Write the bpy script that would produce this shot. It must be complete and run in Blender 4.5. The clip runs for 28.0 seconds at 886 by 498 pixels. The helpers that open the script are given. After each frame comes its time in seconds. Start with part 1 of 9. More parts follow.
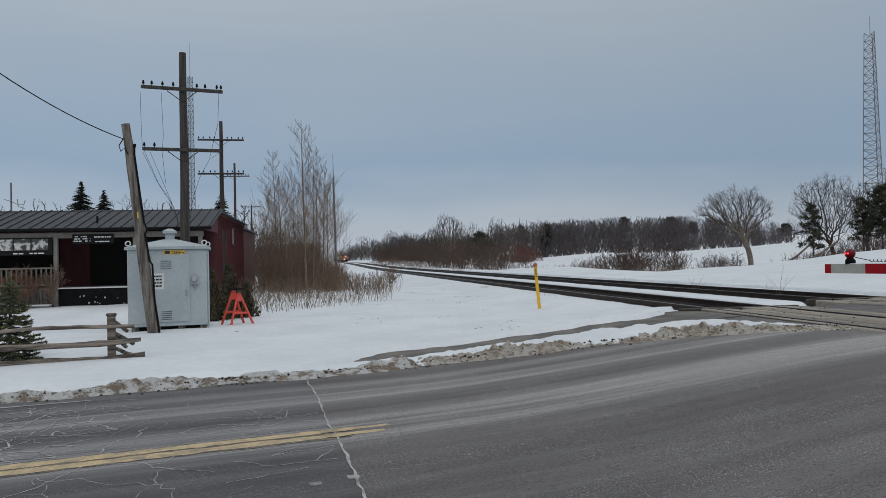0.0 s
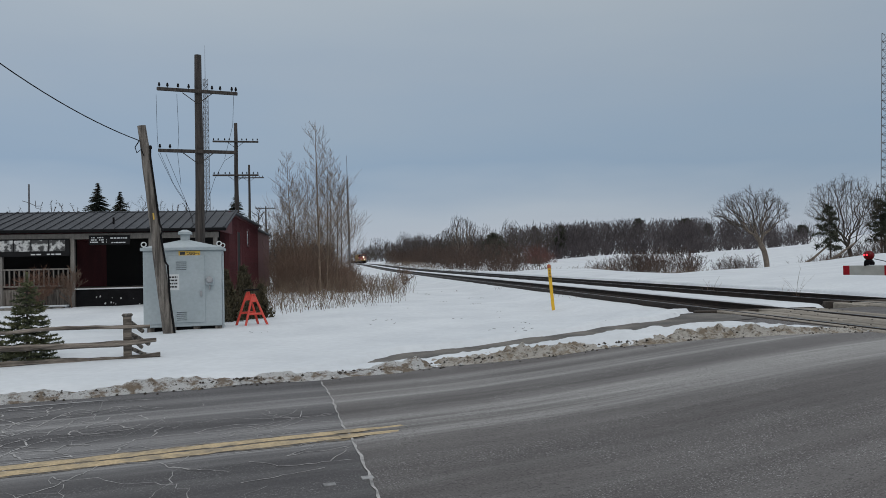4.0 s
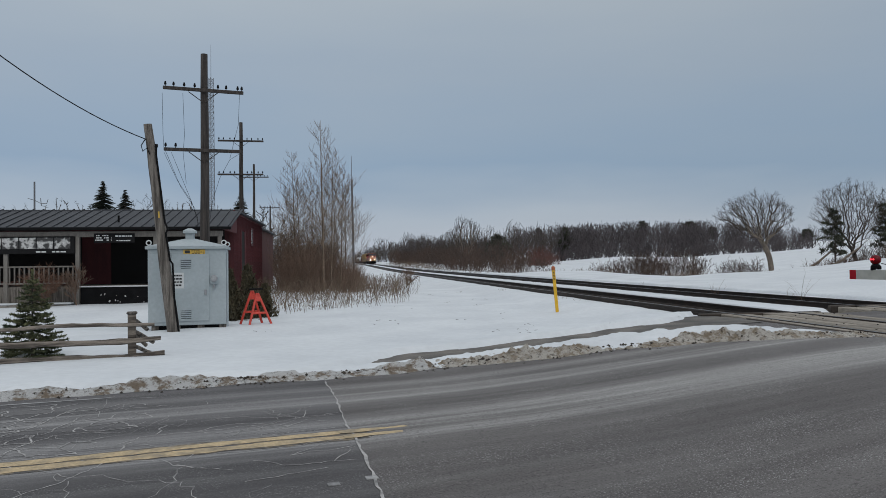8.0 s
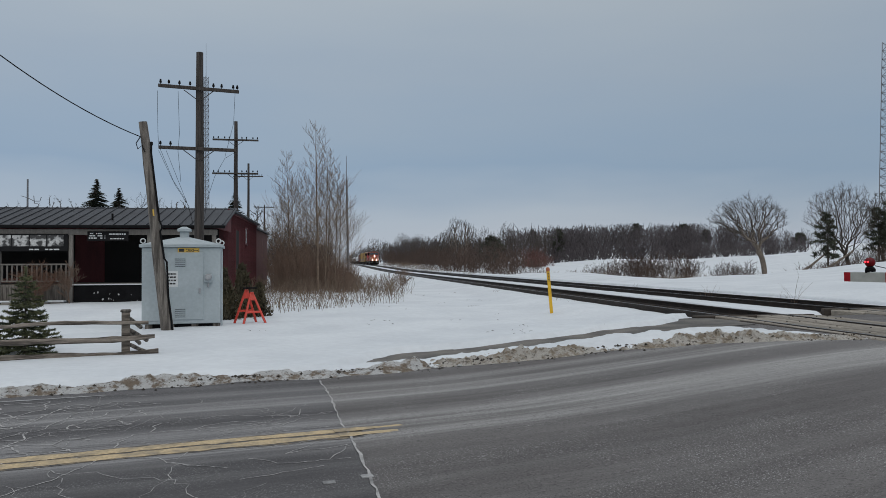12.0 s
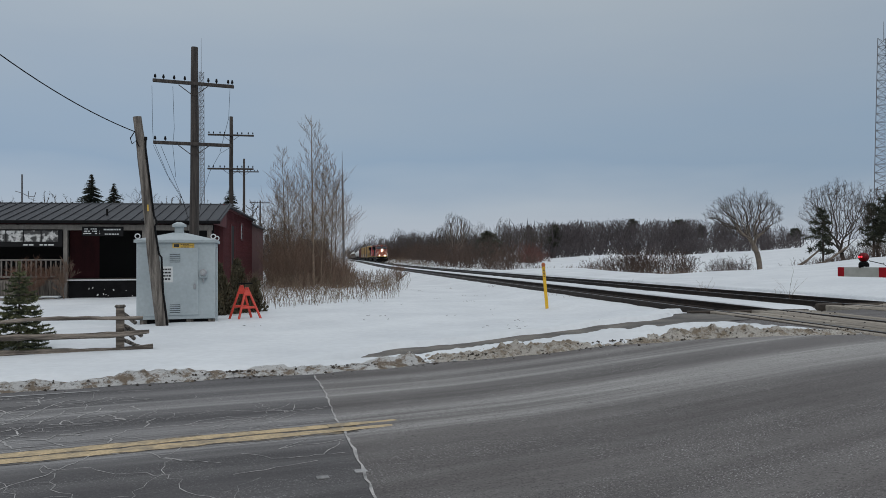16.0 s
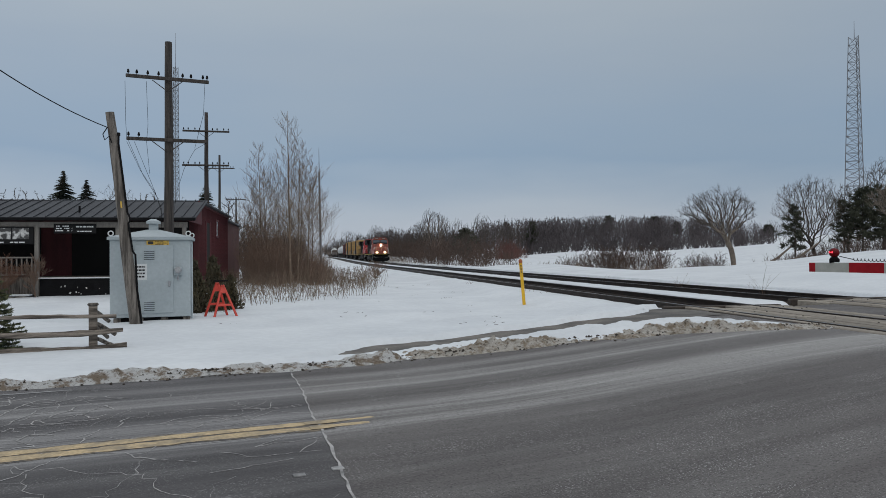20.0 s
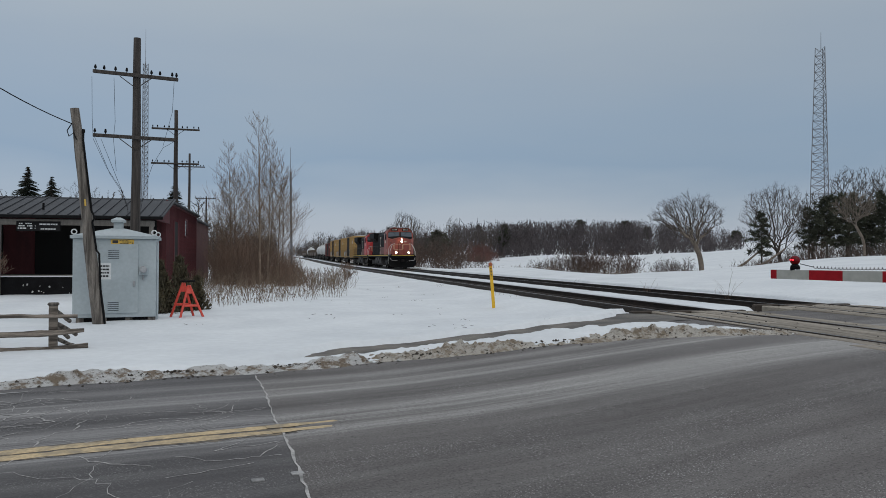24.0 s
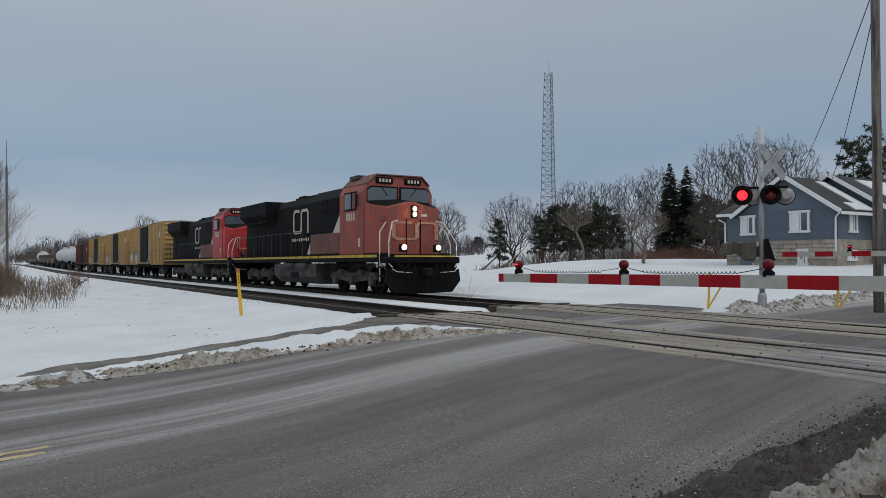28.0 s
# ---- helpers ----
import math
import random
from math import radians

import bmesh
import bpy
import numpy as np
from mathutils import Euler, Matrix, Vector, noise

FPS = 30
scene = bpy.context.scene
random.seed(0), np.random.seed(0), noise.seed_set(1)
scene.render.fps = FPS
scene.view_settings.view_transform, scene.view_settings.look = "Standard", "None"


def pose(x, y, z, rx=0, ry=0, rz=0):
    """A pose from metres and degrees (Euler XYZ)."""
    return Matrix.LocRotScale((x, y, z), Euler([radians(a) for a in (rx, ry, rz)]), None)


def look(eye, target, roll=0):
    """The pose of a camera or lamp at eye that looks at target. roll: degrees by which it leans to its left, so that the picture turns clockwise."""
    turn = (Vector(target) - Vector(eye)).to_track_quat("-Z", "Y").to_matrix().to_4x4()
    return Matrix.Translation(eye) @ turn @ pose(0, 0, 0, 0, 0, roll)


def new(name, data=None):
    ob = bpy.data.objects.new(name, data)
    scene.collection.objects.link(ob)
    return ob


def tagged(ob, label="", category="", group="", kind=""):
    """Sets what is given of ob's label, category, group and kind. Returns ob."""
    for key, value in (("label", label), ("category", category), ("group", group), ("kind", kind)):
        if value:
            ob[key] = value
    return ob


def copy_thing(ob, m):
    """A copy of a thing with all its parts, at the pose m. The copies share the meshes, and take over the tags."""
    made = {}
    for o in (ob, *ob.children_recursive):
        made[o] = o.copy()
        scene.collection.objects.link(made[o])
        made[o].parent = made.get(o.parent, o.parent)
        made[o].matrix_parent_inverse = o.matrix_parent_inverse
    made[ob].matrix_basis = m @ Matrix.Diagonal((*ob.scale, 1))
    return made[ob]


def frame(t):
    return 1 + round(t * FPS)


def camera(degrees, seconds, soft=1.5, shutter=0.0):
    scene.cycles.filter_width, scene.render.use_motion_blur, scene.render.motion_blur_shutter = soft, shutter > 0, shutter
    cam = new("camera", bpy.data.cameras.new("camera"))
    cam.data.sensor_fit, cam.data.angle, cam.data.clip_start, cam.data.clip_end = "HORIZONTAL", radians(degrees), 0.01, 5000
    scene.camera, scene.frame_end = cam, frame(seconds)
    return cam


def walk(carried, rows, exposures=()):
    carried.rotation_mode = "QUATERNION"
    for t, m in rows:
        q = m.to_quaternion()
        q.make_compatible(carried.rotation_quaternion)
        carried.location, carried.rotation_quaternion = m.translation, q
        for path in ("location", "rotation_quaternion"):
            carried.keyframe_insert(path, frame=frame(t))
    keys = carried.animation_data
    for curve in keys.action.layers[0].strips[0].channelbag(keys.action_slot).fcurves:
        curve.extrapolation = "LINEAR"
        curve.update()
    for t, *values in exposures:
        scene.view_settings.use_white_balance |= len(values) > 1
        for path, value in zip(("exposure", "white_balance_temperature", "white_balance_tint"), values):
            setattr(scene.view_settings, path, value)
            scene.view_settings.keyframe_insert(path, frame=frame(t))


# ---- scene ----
cam = camera(61.13, 28.0, 0.8)
# seconds, eye x y z, yaw, pitch, roll
ROWS = [
    (0.0, -0.000, 0.000, 1.600, 0.000, 0.850, 1.250),
    (0.5, 0.000, 0.003, 1.598, 0.078, 0.896, 1.239),
    (1.0, 0.004, 0.005, 1.600, 0.239, 0.928, 1.335),
    (1.5, 0.000, 0.009, 1.598, 0.366, 0.953, 1.342),
    (2.0, -0.010, 0.010, 1.593, 0.535, 0.997, 1.296),
    (2.5, -0.010, 0.015, 1.591, 0.660, 0.972, 1.191),
    (3.0, -0.009, 0.017, 1.592, 0.798, 0.993, 1.177),
    (3.5, -0.007, 0.011, 1.594, 0.936, 0.990, 1.172),
    (5.5, -0.008, 0.014, 1.597, 1.195, 0.968, 1.097),
    (6.0, -0.004, 0.001, 1.593, 1.249, 0.984, 0.981),
    (6.5, -0.006, 0.004, 1.591, 1.250, 0.988, 0.952),
    (7.0, -0.012, 0.004, 1.589, 1.269, 1.020, 0.866),
    (7.5, -0.020, 0.007, 1.589, 1.277, 1.038, 0.778),
    (8.0, -0.026, 0.014, 1.593, 1.298, 1.060, 0.672),
    (8.5, -0.035, 0.018, 1.585, 1.269, 1.072, 0.587),
    (9.0, -0.041, 0.014, 1.581, 1.246, 1.081, 0.583),
    (9.5, -0.043, 0.014, 1.577, 1.189, 1.125, 0.514),
    (10.0, -0.037, 0.008, 1.580, 1.139, 1.110, 0.475),
    (10.5, -0.047, 0.007, 1.578, 1.022, 1.125, 0.360),
    (11.0, -0.051, 0.001, 1.575, 0.943, 1.120, 0.346),
    (11.5, -0.049, 0.012, 1.579, 0.909, 1.111, 0.246),
    (12.0, -0.049, 0.015, 1.576, 0.843, 1.131, 0.256),
    (12.5, -0.048, 0.021, 1.570, 0.797, 1.073, 0.194),
    (14.5, -0.038, 0.026, 1.578, 0.680, 0.774, 0.328),
    (15.0, -0.029, 0.022, 1.578, 0.649, 0.760, 0.289),
    (15.5, -0.029, 0.025, 1.577, 0.607, 0.771, 0.277),
    (16.0, -0.031, 0.024, 1.570, 0.547, 0.793, 0.264),
    (16.5, -0.033, 0.026, 1.573, 0.492, 0.803, 0.213),
    (17.0, -0.030, 0.028, 1.576, 0.392, 0.783, 0.235),
    (17.5, -0.020, 0.039, 1.571, 0.230, 0.782, 0.210),
    (18.0, -0.008, 0.078, 1.575, 0.053, 0.799, 0.246),
    (18.5, -0.023, 0.022, 1.571, -0.208, 0.789, 0.326),
    (19.0, -0.024, 0.018, 1.569, -0.464, 0.694, 0.290),
    (19.5, -0.008, 0.083, 1.575, -0.753, 0.616, 0.384),
    (20.0, -0.025, 0.027, 1.568, -1.163, 0.533, 0.412),
    (20.5, -0.007, 0.067, 1.568, -1.487, 0.487, 0.463),
    (21.0, -0.002, 0.078, 1.569, -1.871, 0.329, 0.440),
    (21.5, 0.002, 0.069, 1.567, -2.091, 0.328, 0.336),
    (23.5, 0.021, 0.022, 1.574, -2.859, 0.650, -0.017),
    (24.0, 0.041, 0.049, 1.580, -3.273, 0.694, -0.236),
    (24.5, 0.027, -0.006, 1.574, -3.719, 0.842, -0.242),
    (25.0, 0.027, -0.009, 1.571, -4.276, 0.886, -0.218),
    (25.5, 0.032, 0.011, 1.572, -5.426, 0.917, -0.090),
    (26.0, 0.041, -0.005, 1.570, -7.005, 0.952, -0.125),
    (26.5, 0.062, 0.014, 1.571, -8.618, 0.961, -0.114),
    (27.0, 0.099, 0.041, 1.572, -12.036, 0.987, -0.101),
    (27.5, 0.128, 0.017, 1.576, -16.715, 1.076, 0.019),
    (28.0, 0.158, 0.019, 1.587, -21.897, 1.116, 0.085),
]
walk(cam, [(t, pose(x, y, z, 90 + pitch, roll, yaw)) for t, x, y, z, yaw, pitch, roll in ROWS], exposures=((0.0, 0.0), (28.0, 0.0)))

# ---- sky and light ----
world = bpy.data.worlds.new("world")
scene.world = world
world.use_nodes = True
wn, wl = world.node_tree.nodes, world.node_tree.links
wn.clear()
w_out = wn.new("ShaderNodeOutputWorld")
w_bg = wn.new("ShaderNodeBackground")
w_sky = wn.new("ShaderNodeTexSky")
w_sky.sky_type = "NISHITA"
w_sky.sun_disc = False
w_sky.sun_elevation, w_sky.sun_rotation = radians(22), radians(200)
w_sky.air_density, w_sky.dust_density = 1.5, 3.0
w_co = wn.new("ShaderNodeTexCoord")
w_sep = wn.new("ShaderNodeSeparateXYZ")
w_ramp = wn.new("ShaderNodeValToRGB")
w_noise = wn.new("ShaderNodeTexNoise")
w_map = wn.new("ShaderNodeMapping")
w_map.inputs["Scale"].default_value = (1.2, 1.2, 5.0)
w_noise.inputs["Scale"].default_value, w_noise.inputs["Detail"].default_value = 1.6, 4.0
w_add = wn.new("ShaderNodeMath")
w_add.operation = "MULTIPLY_ADD"
w_add.inputs[1].default_value, w_add.inputs[2].default_value = 0.16, -0.08
w_sum = wn.new("ShaderNodeMath")
w_sum.operation = "ADD"
# cloud deck: pale at the horizon, a blue-grey band above it, bright towards the zenith
stops = ((0.0, (0.46, 0.51, 0.58)), (0.055, (0.40, 0.47, 0.56)), (0.13, (0.258, 0.355, 0.487)), (0.24, (0.325, 0.395, 0.485)), (0.36, (0.40, 0.455, 0.51)), (0.62, (0.60, 0.64, 0.69)), (1.0, (0.90, 0.93, 0.97)))
els = w_ramp.color_ramp.elements
while len(els) < len(stops):
    els.new(0.5)
for e, (p, c) in zip(els, stops):
    e.position, e.color = p, (*c, 1)
w_scale = wn.new("ShaderNodeVectorMath")
w_scale.operation = "SCALE"
w_scale.inputs["Scale"].default_value = 0.10
w_mix = wn.new("ShaderNodeMix")
w_mix.data_type = "RGBA"
w_mix.inputs[0].default_value = 0.92
wl.new(w_co.outputs["Generated"], w_sep.inputs[0])
wl.new(w_co.outputs["Generated"], w_map.inputs[0])
wl.new(w_map.outputs[0], w_noise.inputs["Vector"])
wl.new(w_noise.outputs[0], w_add.inputs[0])
wl.new(w_add.outputs[0], w_sum.inputs[0])
wl.new(w_sep.outputs["Z"], w_sum.inputs[1])
wl.new(w_sum.outputs[0], w_ramp.inputs[0])
wl.new(w_sky.outputs[0], w_scale.inputs[0])
wl.new(w_scale.outputs[0], w_mix.inputs[6])
wl.new(w_ramp.outputs[0], w_mix.inputs[7])
# the deck thickens a little towards the east
w_east, w_dim = wn.new("ShaderNodeMapRange"), wn.new("ShaderNodeVectorMath")
w_dim.operation = "SCALE"
w_east.inputs["From Min"].default_value, w_east.inputs["From Max"].default_value = -0.4, 0.4
w_east.inputs["To Min"].default_value, w_east.inputs["To Max"].default_value = 1.05, 0.935
wl.new(w_sep.outputs["X"], w_east.inputs[0])
wl.new(w_mix.outputs[2], w_dim.inputs[0])
wl.new(w_east.outputs[0], w_dim.inputs["Scale"])
wl.new(w_dim.outputs[0], w_bg.inputs[0])
wl.new(w_bg.outputs[0], w_out.inputs[0])
w_bg.inputs[1].default_value = 1.0
sun = new("sun", bpy.data.lights.new("sun", "SUN"))
sun.data.energy, sun.data.angle, sun.data.color = 0.5, radians(25), (1.0, 0.97, 0.93)
sun.matrix_world = look((0, 0, 50), (-20, 45, 0))

# ---- plan: the tracks run along s, n is the distance across them; the road runs along r, q across it ----
AZ, RZ = radians(-9.2), radians(67.0)
US, UN = (math.sin(AZ), math.cos(AZ)), (math.cos(AZ), -math.sin(AZ))
UR, UQ = (math.sin(RZ), math.cos(RZ)), (-math.cos(RZ), math.sin(RZ))
RAIL, NEAR, FAR = 0.40, 9.3, 13.7


def track(s, n, z=0.0):
    return Vector((s * US[0] + n * UN[0], s * US[1] + n * UN[1], z))


def road_pt(r, q, z=0.0):
    return Vector((r * UR[0] + q * UQ[0], r * UR[1] + q * UQ[1], z))


def sn_of(x, y):
    return x * US[0] + y * US[1], x * UN[0] + y * UN[1]


def rq_of(x, y):
    return x * UR[0] + y * UR[1], x * UQ[0] + y * UQ[1]


def at_track(s, n, z=0.0, turn=0.0):
    """A pose whose y runs away along the tracks."""
    p = track(s, n, z)
    return pose(p.x, p.y, p.z, 0, 0, 9.2 + turn)


def at_road(r, q, z=0.0, turn=0.0):
    """A pose whose x runs along the road."""
    p = road_pt(r, q, z)
    return pose(p.x, p.y, p.z, 0, 0, 23.0 + turn)


def sm(a, b, v):
    v = np.clip((v - a) / (b - a), 0.0, 1.0)
    return v * v * (3 - 2 * v)


def road_z(n):
    """Height of the road, which humps up to the rails."""
    return 0.385 * sm(0.3, 8.2, n) + 0.3 * sm(18, 60, n)


def grade(s):
    """The slow climb of the tracks in the distance."""
    return np.interp(s, (105, 130, 160, 200, 250, 330, 433, 700, 1200), (0.0, 0.06, 0.22, 0.48, 0.80, 1.08, 1.36, 1.7, 2.0))


def wave(x, y, k, seed=0.0):
    return (np.sin(x * k + seed) * np.cos(y * k * 0.83 + seed * 1.7) + 0.5 * np.sin(x * k * 2.3 - y * k * 1.9 + seed * 2.1)) / 1.5


def snow_edge(r):
    """The q at which the snow field begins on the far side of the road."""
    return 10.75 + 1.7 * sm(2.2, 4.2, r) + 1.55 * sm(9.6, 12.6, r) * (1 - sm(12.8, 14.5, r)) - 4.6 * sm(14.5, 17.0, r) + 0.08 * np.sin(r * 3.1) + 0.05 * np.sin(r * 7.7)


# the lie of the land beyond the tracks, by bearing: the slope of sight to the near crest and to the foot of the wood
CREST_A = (1.5, 5.8, 8.0, 10.0, 12.1, 14.1, 16.1, 18.0, 20.0, 22.2, 23.6, 25.3, 27.0, 28.8, 31.1, 33.2, 35.3, 42.0)
CREST_T = (-0.0099, -0.0107, -0.0126, -0.013, -0.0162, -0.0187, -0.0203, -0.0177, -0.0165, -0.0147, -0.0107, -0.0082, -0.0045, -0.001, 0.0026, 0.004, 0.006, 0.0055)
WOOD_A = (6.0, 8.0, 10.0, 12.0, 16.0, 18.0, 20.0, 22.0, 24.3, 27.0, 40.0)
WOOD_T = (-0.002, 0.0008, 0.0033, 0.0052, 0.0034, 0.005, 0.0074, 0.0082, 0.0115, 0.0135, 0.018)


def field_z(x, y, n, d):
    """The field beyond the tracks: a slope up to a crest, a hollow, and a rise to the wood."""
    a = np.clip(np.degrees(np.arctan2(x, y)), -20, 60)
    dc = np.interp(a, (20, 31, 60), (72, 60, 52))
    zc = 1.59 + dc * np.interp(a, CREST_A, CREST_T)
    nc = np.maximum(dc * np.sin(np.radians(a + 9.2)), 22.0)
    z = 0.55 + (zc - 0.55) * np.clip((n - 17) / (nc - 17), 0, 1)
    z = z - 0.8 * sm(0, 16, d - dc) * (1 - sm(24, 31, a))
    far_z = 1.59 + 200 * np.interp(a, WOOD_A, WOOD_T)
    z = z + (far_z - z) * sm(92, 200, d)
    return z + 6.0 * sm(215, 420, d) * sm(5, 160, n) + 0.05 * wave(x, y, 0.35, 1.0)


def land_z(x, y):
    """Height of the snow-covered land, arrays or numbers."""
    s, n = x * US[0] + y * US[1], x * UN[0] + y * UN[1]
    r, q = x * UR[0] + y * UR[1], x * UQ[0] + y * UQ[1]
    d = np.sqrt(x * x + y * y)
    far = sm(60, 200, d)
    z = 0.06 + 0.05 * wave(x, y, 0.5) + 0.022 * wave(x, y, 1.7, 2.0) * (1 - far)
    z = z + 0.035 * wave(x, y, 5.2, 1.3) * np.clip(wave(x, y, 0.33, 3.0), 0, 1) * (1 - sm(30, 45, d))
    z = z + 0.12 * np.exp(-(((s - 33) / 9) ** 2 + ((n + 9) / 6) ** 2))
    z = z * (1 - sm(6.4, 7.5, n)) + sm(6.4, 7.5, n) * (0.22 + 0.03 * wave(x, y, 1.1))
    right = sm(15.2, 18.5, n)
    z = z + right * (field_z(x, y, n, d) - z)
    z = z - 0.25 * sm(30, 120, s) * (1 - sm(-10, 4, n))
    z = z + grade(s) * np.exp(-(((n - 11.5) / 22.0) ** 2))
    # far side verge of the road
    e = snow_edge(r)
    open_far = (1 - sm(-0.12, 0.10, q - e)) * sm(1.75, 1.95, q)
    near_sh = 1 - sm(1.75, 2.0, q)
    z = z * (1 - near_sh) + near_sh * (0.04 - 0.12 * sm(0.35, 0.75, q) + road_z(n) + 0.02 * wave(x, y, 3.0))
    verge = sm(0, 2.2, q - e)
    z = np.where(q > e - 0.2, z * verge + (1 - verge) * (road_z(n) + 0.09 + 0.02 * wave(x, y, 2.6)), z)
    z = z * (1 - open_far) + open_far * (road_z(n) - 0.14)
    # beds of the two tracks
    z = np.where((np.abs(n - NEAR) < 1.6) | (np.abs(n - FAR) < 1.6) | ((np.abs(n - 11.5) < 1.5) & (s < 19)), np.minimum(z, 0.14 + grade(s)), z)
    return z


def ground_at(x, y):
    return float(land_z(np.float64(x), np.float64(y)))


# ---- materials ----
def mat(name, base, rough=0.7, metal=0.0, var=0.25, scale=6.0, fine=60.0, bump=0.15, other=None, stretch=(1, 1, 1), turn=0.0, spec=0.5, per=0.0, detail=6.0, edges=(0.35, 0.65), dist=0.01):
    """A two-scale noise material: base and a second colour, fine grain and relief."""
    m = bpy.data.materials.new(name)
    m.use_nodes = True
    n, l = m.node_tree.nodes, m.node_tree.links
    b = n["Principled BSDF"]
    b.inputs["Roughness"].default_value, b.inputs["Metallic"].default_value = rough, metal
    b.inputs["Specular IOR Level"].default_value = spec
    co, mp = n.new("ShaderNodeTexCoord"), n.new("ShaderNodeMapping")
    mp.vector_type = "TEXTURE"
    mp.inputs["Scale"].default_value = tuple(1 / s for s in stretch)
    mp.inputs["Rotation"].default_value = (0, 0, radians(turn))
    l.new(co.outputs["Object"], mp.inputs[0])
    big, small = n.new("ShaderNodeTexNoise"), n.new("ShaderNodeTexNoise")
    big.inputs["Scale"].default_value, big.inputs["Detail"].default_value = scale, detail
    small.inputs["Scale"].default_value, small.inputs["Detail"].default_value = fine, 3.0
    l.new(mp.outputs[0], big.inputs["Vector"])
    l.new(mp.outputs[0], small.inputs["Vector"])
    rp = n.new("ShaderNodeValToRGB")
    two = other if other else tuple(c * (1 - var) for c in base)
    rp.color_ramp.elements[0].position, rp.color_ramp.elements[0].color = edges[0], (*base, 1)
    rp.color_ramp.elements[1].position, rp.color_ramp.elements[1].color = edges[1], (*two, 1)
    l.new(big.outputs[0], rp.inputs[0])
    hsv = n.new("ShaderNodeHueSaturation")
    l.new(rp.outputs[0], hsv.inputs["Color"])
    mr = n.new("ShaderNodeMapRange")
    mr.inputs["From Min"].default_value, mr.inputs["From Max"].default_value = 0.28, 0.72
    mr.inputs["To Min"].default_value, mr.inputs["To Max"].default_value = 1 - var * 0.7, 1 + var * 0.7
    l.new(small.outputs[0], mr.inputs[0])
    if per:
        oi, mu, pr = n.new("ShaderNodeObjectInfo"), n.new("ShaderNodeMath"), n.new("ShaderNodeMapRange")
        pr.inputs["To Min"].default_value, pr.inputs["To Max"].default_value = 1 - per, 1 + per
        l.new(oi.outputs["Random"], pr.inputs[0])
        mu.operation = "MULTIPLY"
        l.new(mr.outputs[0], mu.inputs[0])
        l.new(pr.outputs[0], mu.inputs[1])
        l.new(mu.outputs[0], hsv.inputs["Value"])
    else:
        l.new(mr.outputs[0], hsv.inputs["Value"])
    l.new(hsv.outputs[0], b.inputs["Base Color"])
    if bump:
        bp = n.new("ShaderNodeBump")
        bp.inputs["Strength"].default_value, bp.inputs["Distance"].default_value = bump, dist
        ad = n.new("ShaderNodeMath")
        ad.operation = "MULTIPLY_ADD"
        ad.inputs[1].default_value = 0.4
        l.new(small.outputs[0], ad.inputs[0])
        l.new(big.outputs[0], ad.inputs[2])
        l.new(ad.outputs[0], bp.inputs["Height"])
        l.new(bp.outputs[0], b.inputs["Normal"])
    return m


def glow(name, colour, strength):
    m = bpy.data.materials.new(name)
    m.use_nodes = True
    b = m.node_tree.nodes["Principled BSDF"]
    b.inputs["Base Color"].default_value = (*colour, 1)
    b.inputs["Emission Color"].default_value = (*colour, 1)
    b.inputs["Emission Strength"].default_value = strength
    return m


def glass(name, colour, rough=0.05):
    m = bpy.data.materials.new(name)
    m.use_nodes = True
    b = m.node_tree.nodes["Principled BSDF"]
    b.inputs["Base Color"].default_value = (*colour, 1)
    b.inputs["Roughness"].default_value = rough
    b.inputs["Specular IOR Level"].default_value = 0.8
    return m


SNOW = mat("snow", (0.685, 0.715, 0.735), 0.75, var=0.07, scale=0.45, fine=7.0, bump=0.9, other=(0.60, 0.63, 0.655), dist=0.03)


def dirty_snow(name, snow, dirt, dark, lo, hi):
    """Old snow at the roadside: pale grains, soaked brown patches and dark grit, each with its own scale."""
    m = bpy.data.materials.new(name)
    m.use_nodes = True
    n, l = m.node_tree.nodes, m.node_tree.links
    b = n["Principled BSDF"]
    b.inputs["Roughness"].default_value, b.inputs["Specular IOR Level"].default_value = 0.9, 0.3
    co = n.new("ShaderNodeTexCoord")

    def noise_of(scale, detail, a, c, rough=0.6):
        tx, mr = n.new("ShaderNodeTexNoise"), n.new("ShaderNodeMapRange")
        tx.inputs["Scale"].default_value, tx.inputs["Detail"].default_value, tx.inputs["Roughness"].default_value = scale, detail, rough
        l.new(co.outputs["Object"], tx.inputs["Vector"])
        mr.inputs["From Min"].default_value, mr.inputs["From Max"].default_value = a, c
        l.new(tx.outputs[0], mr.inputs[0])
        return mr.outputs[0]

    def mix(fac, first, second):
        x = n.new("ShaderNodeMix")
        x.data_type = "RGBA"
        l.new(fac, x.inputs[0])
        for k, v in ((6, first), (7, second)):
            if isinstance(v, tuple):
                x.inputs[k].default_value = (*v, 1)
            else:
                l.new(v, x.inputs[k])
        return x.outputs[2]

    grain = noise_of(26.0, 6.0, 0.3, 0.7, 0.7)
    col = mix(noise_of(4.5, 10.0, lo, hi, 0.72), snow, dirt)
    col = mix(noise_of(15.0, 8.0, lo + 0.07, hi + 0.06, 0.75), col, dark)
    l.new(col, b.inputs["Base Color"])
    bp = n.new("ShaderNodeBump")
    bp.inputs["Strength"].default_value, bp.inputs["Distance"].default_value = 1.0, 0.03
    l.new(grain, bp.inputs["Height"])
    l.new(bp.outputs[0], b.inputs["Normal"])
    return m


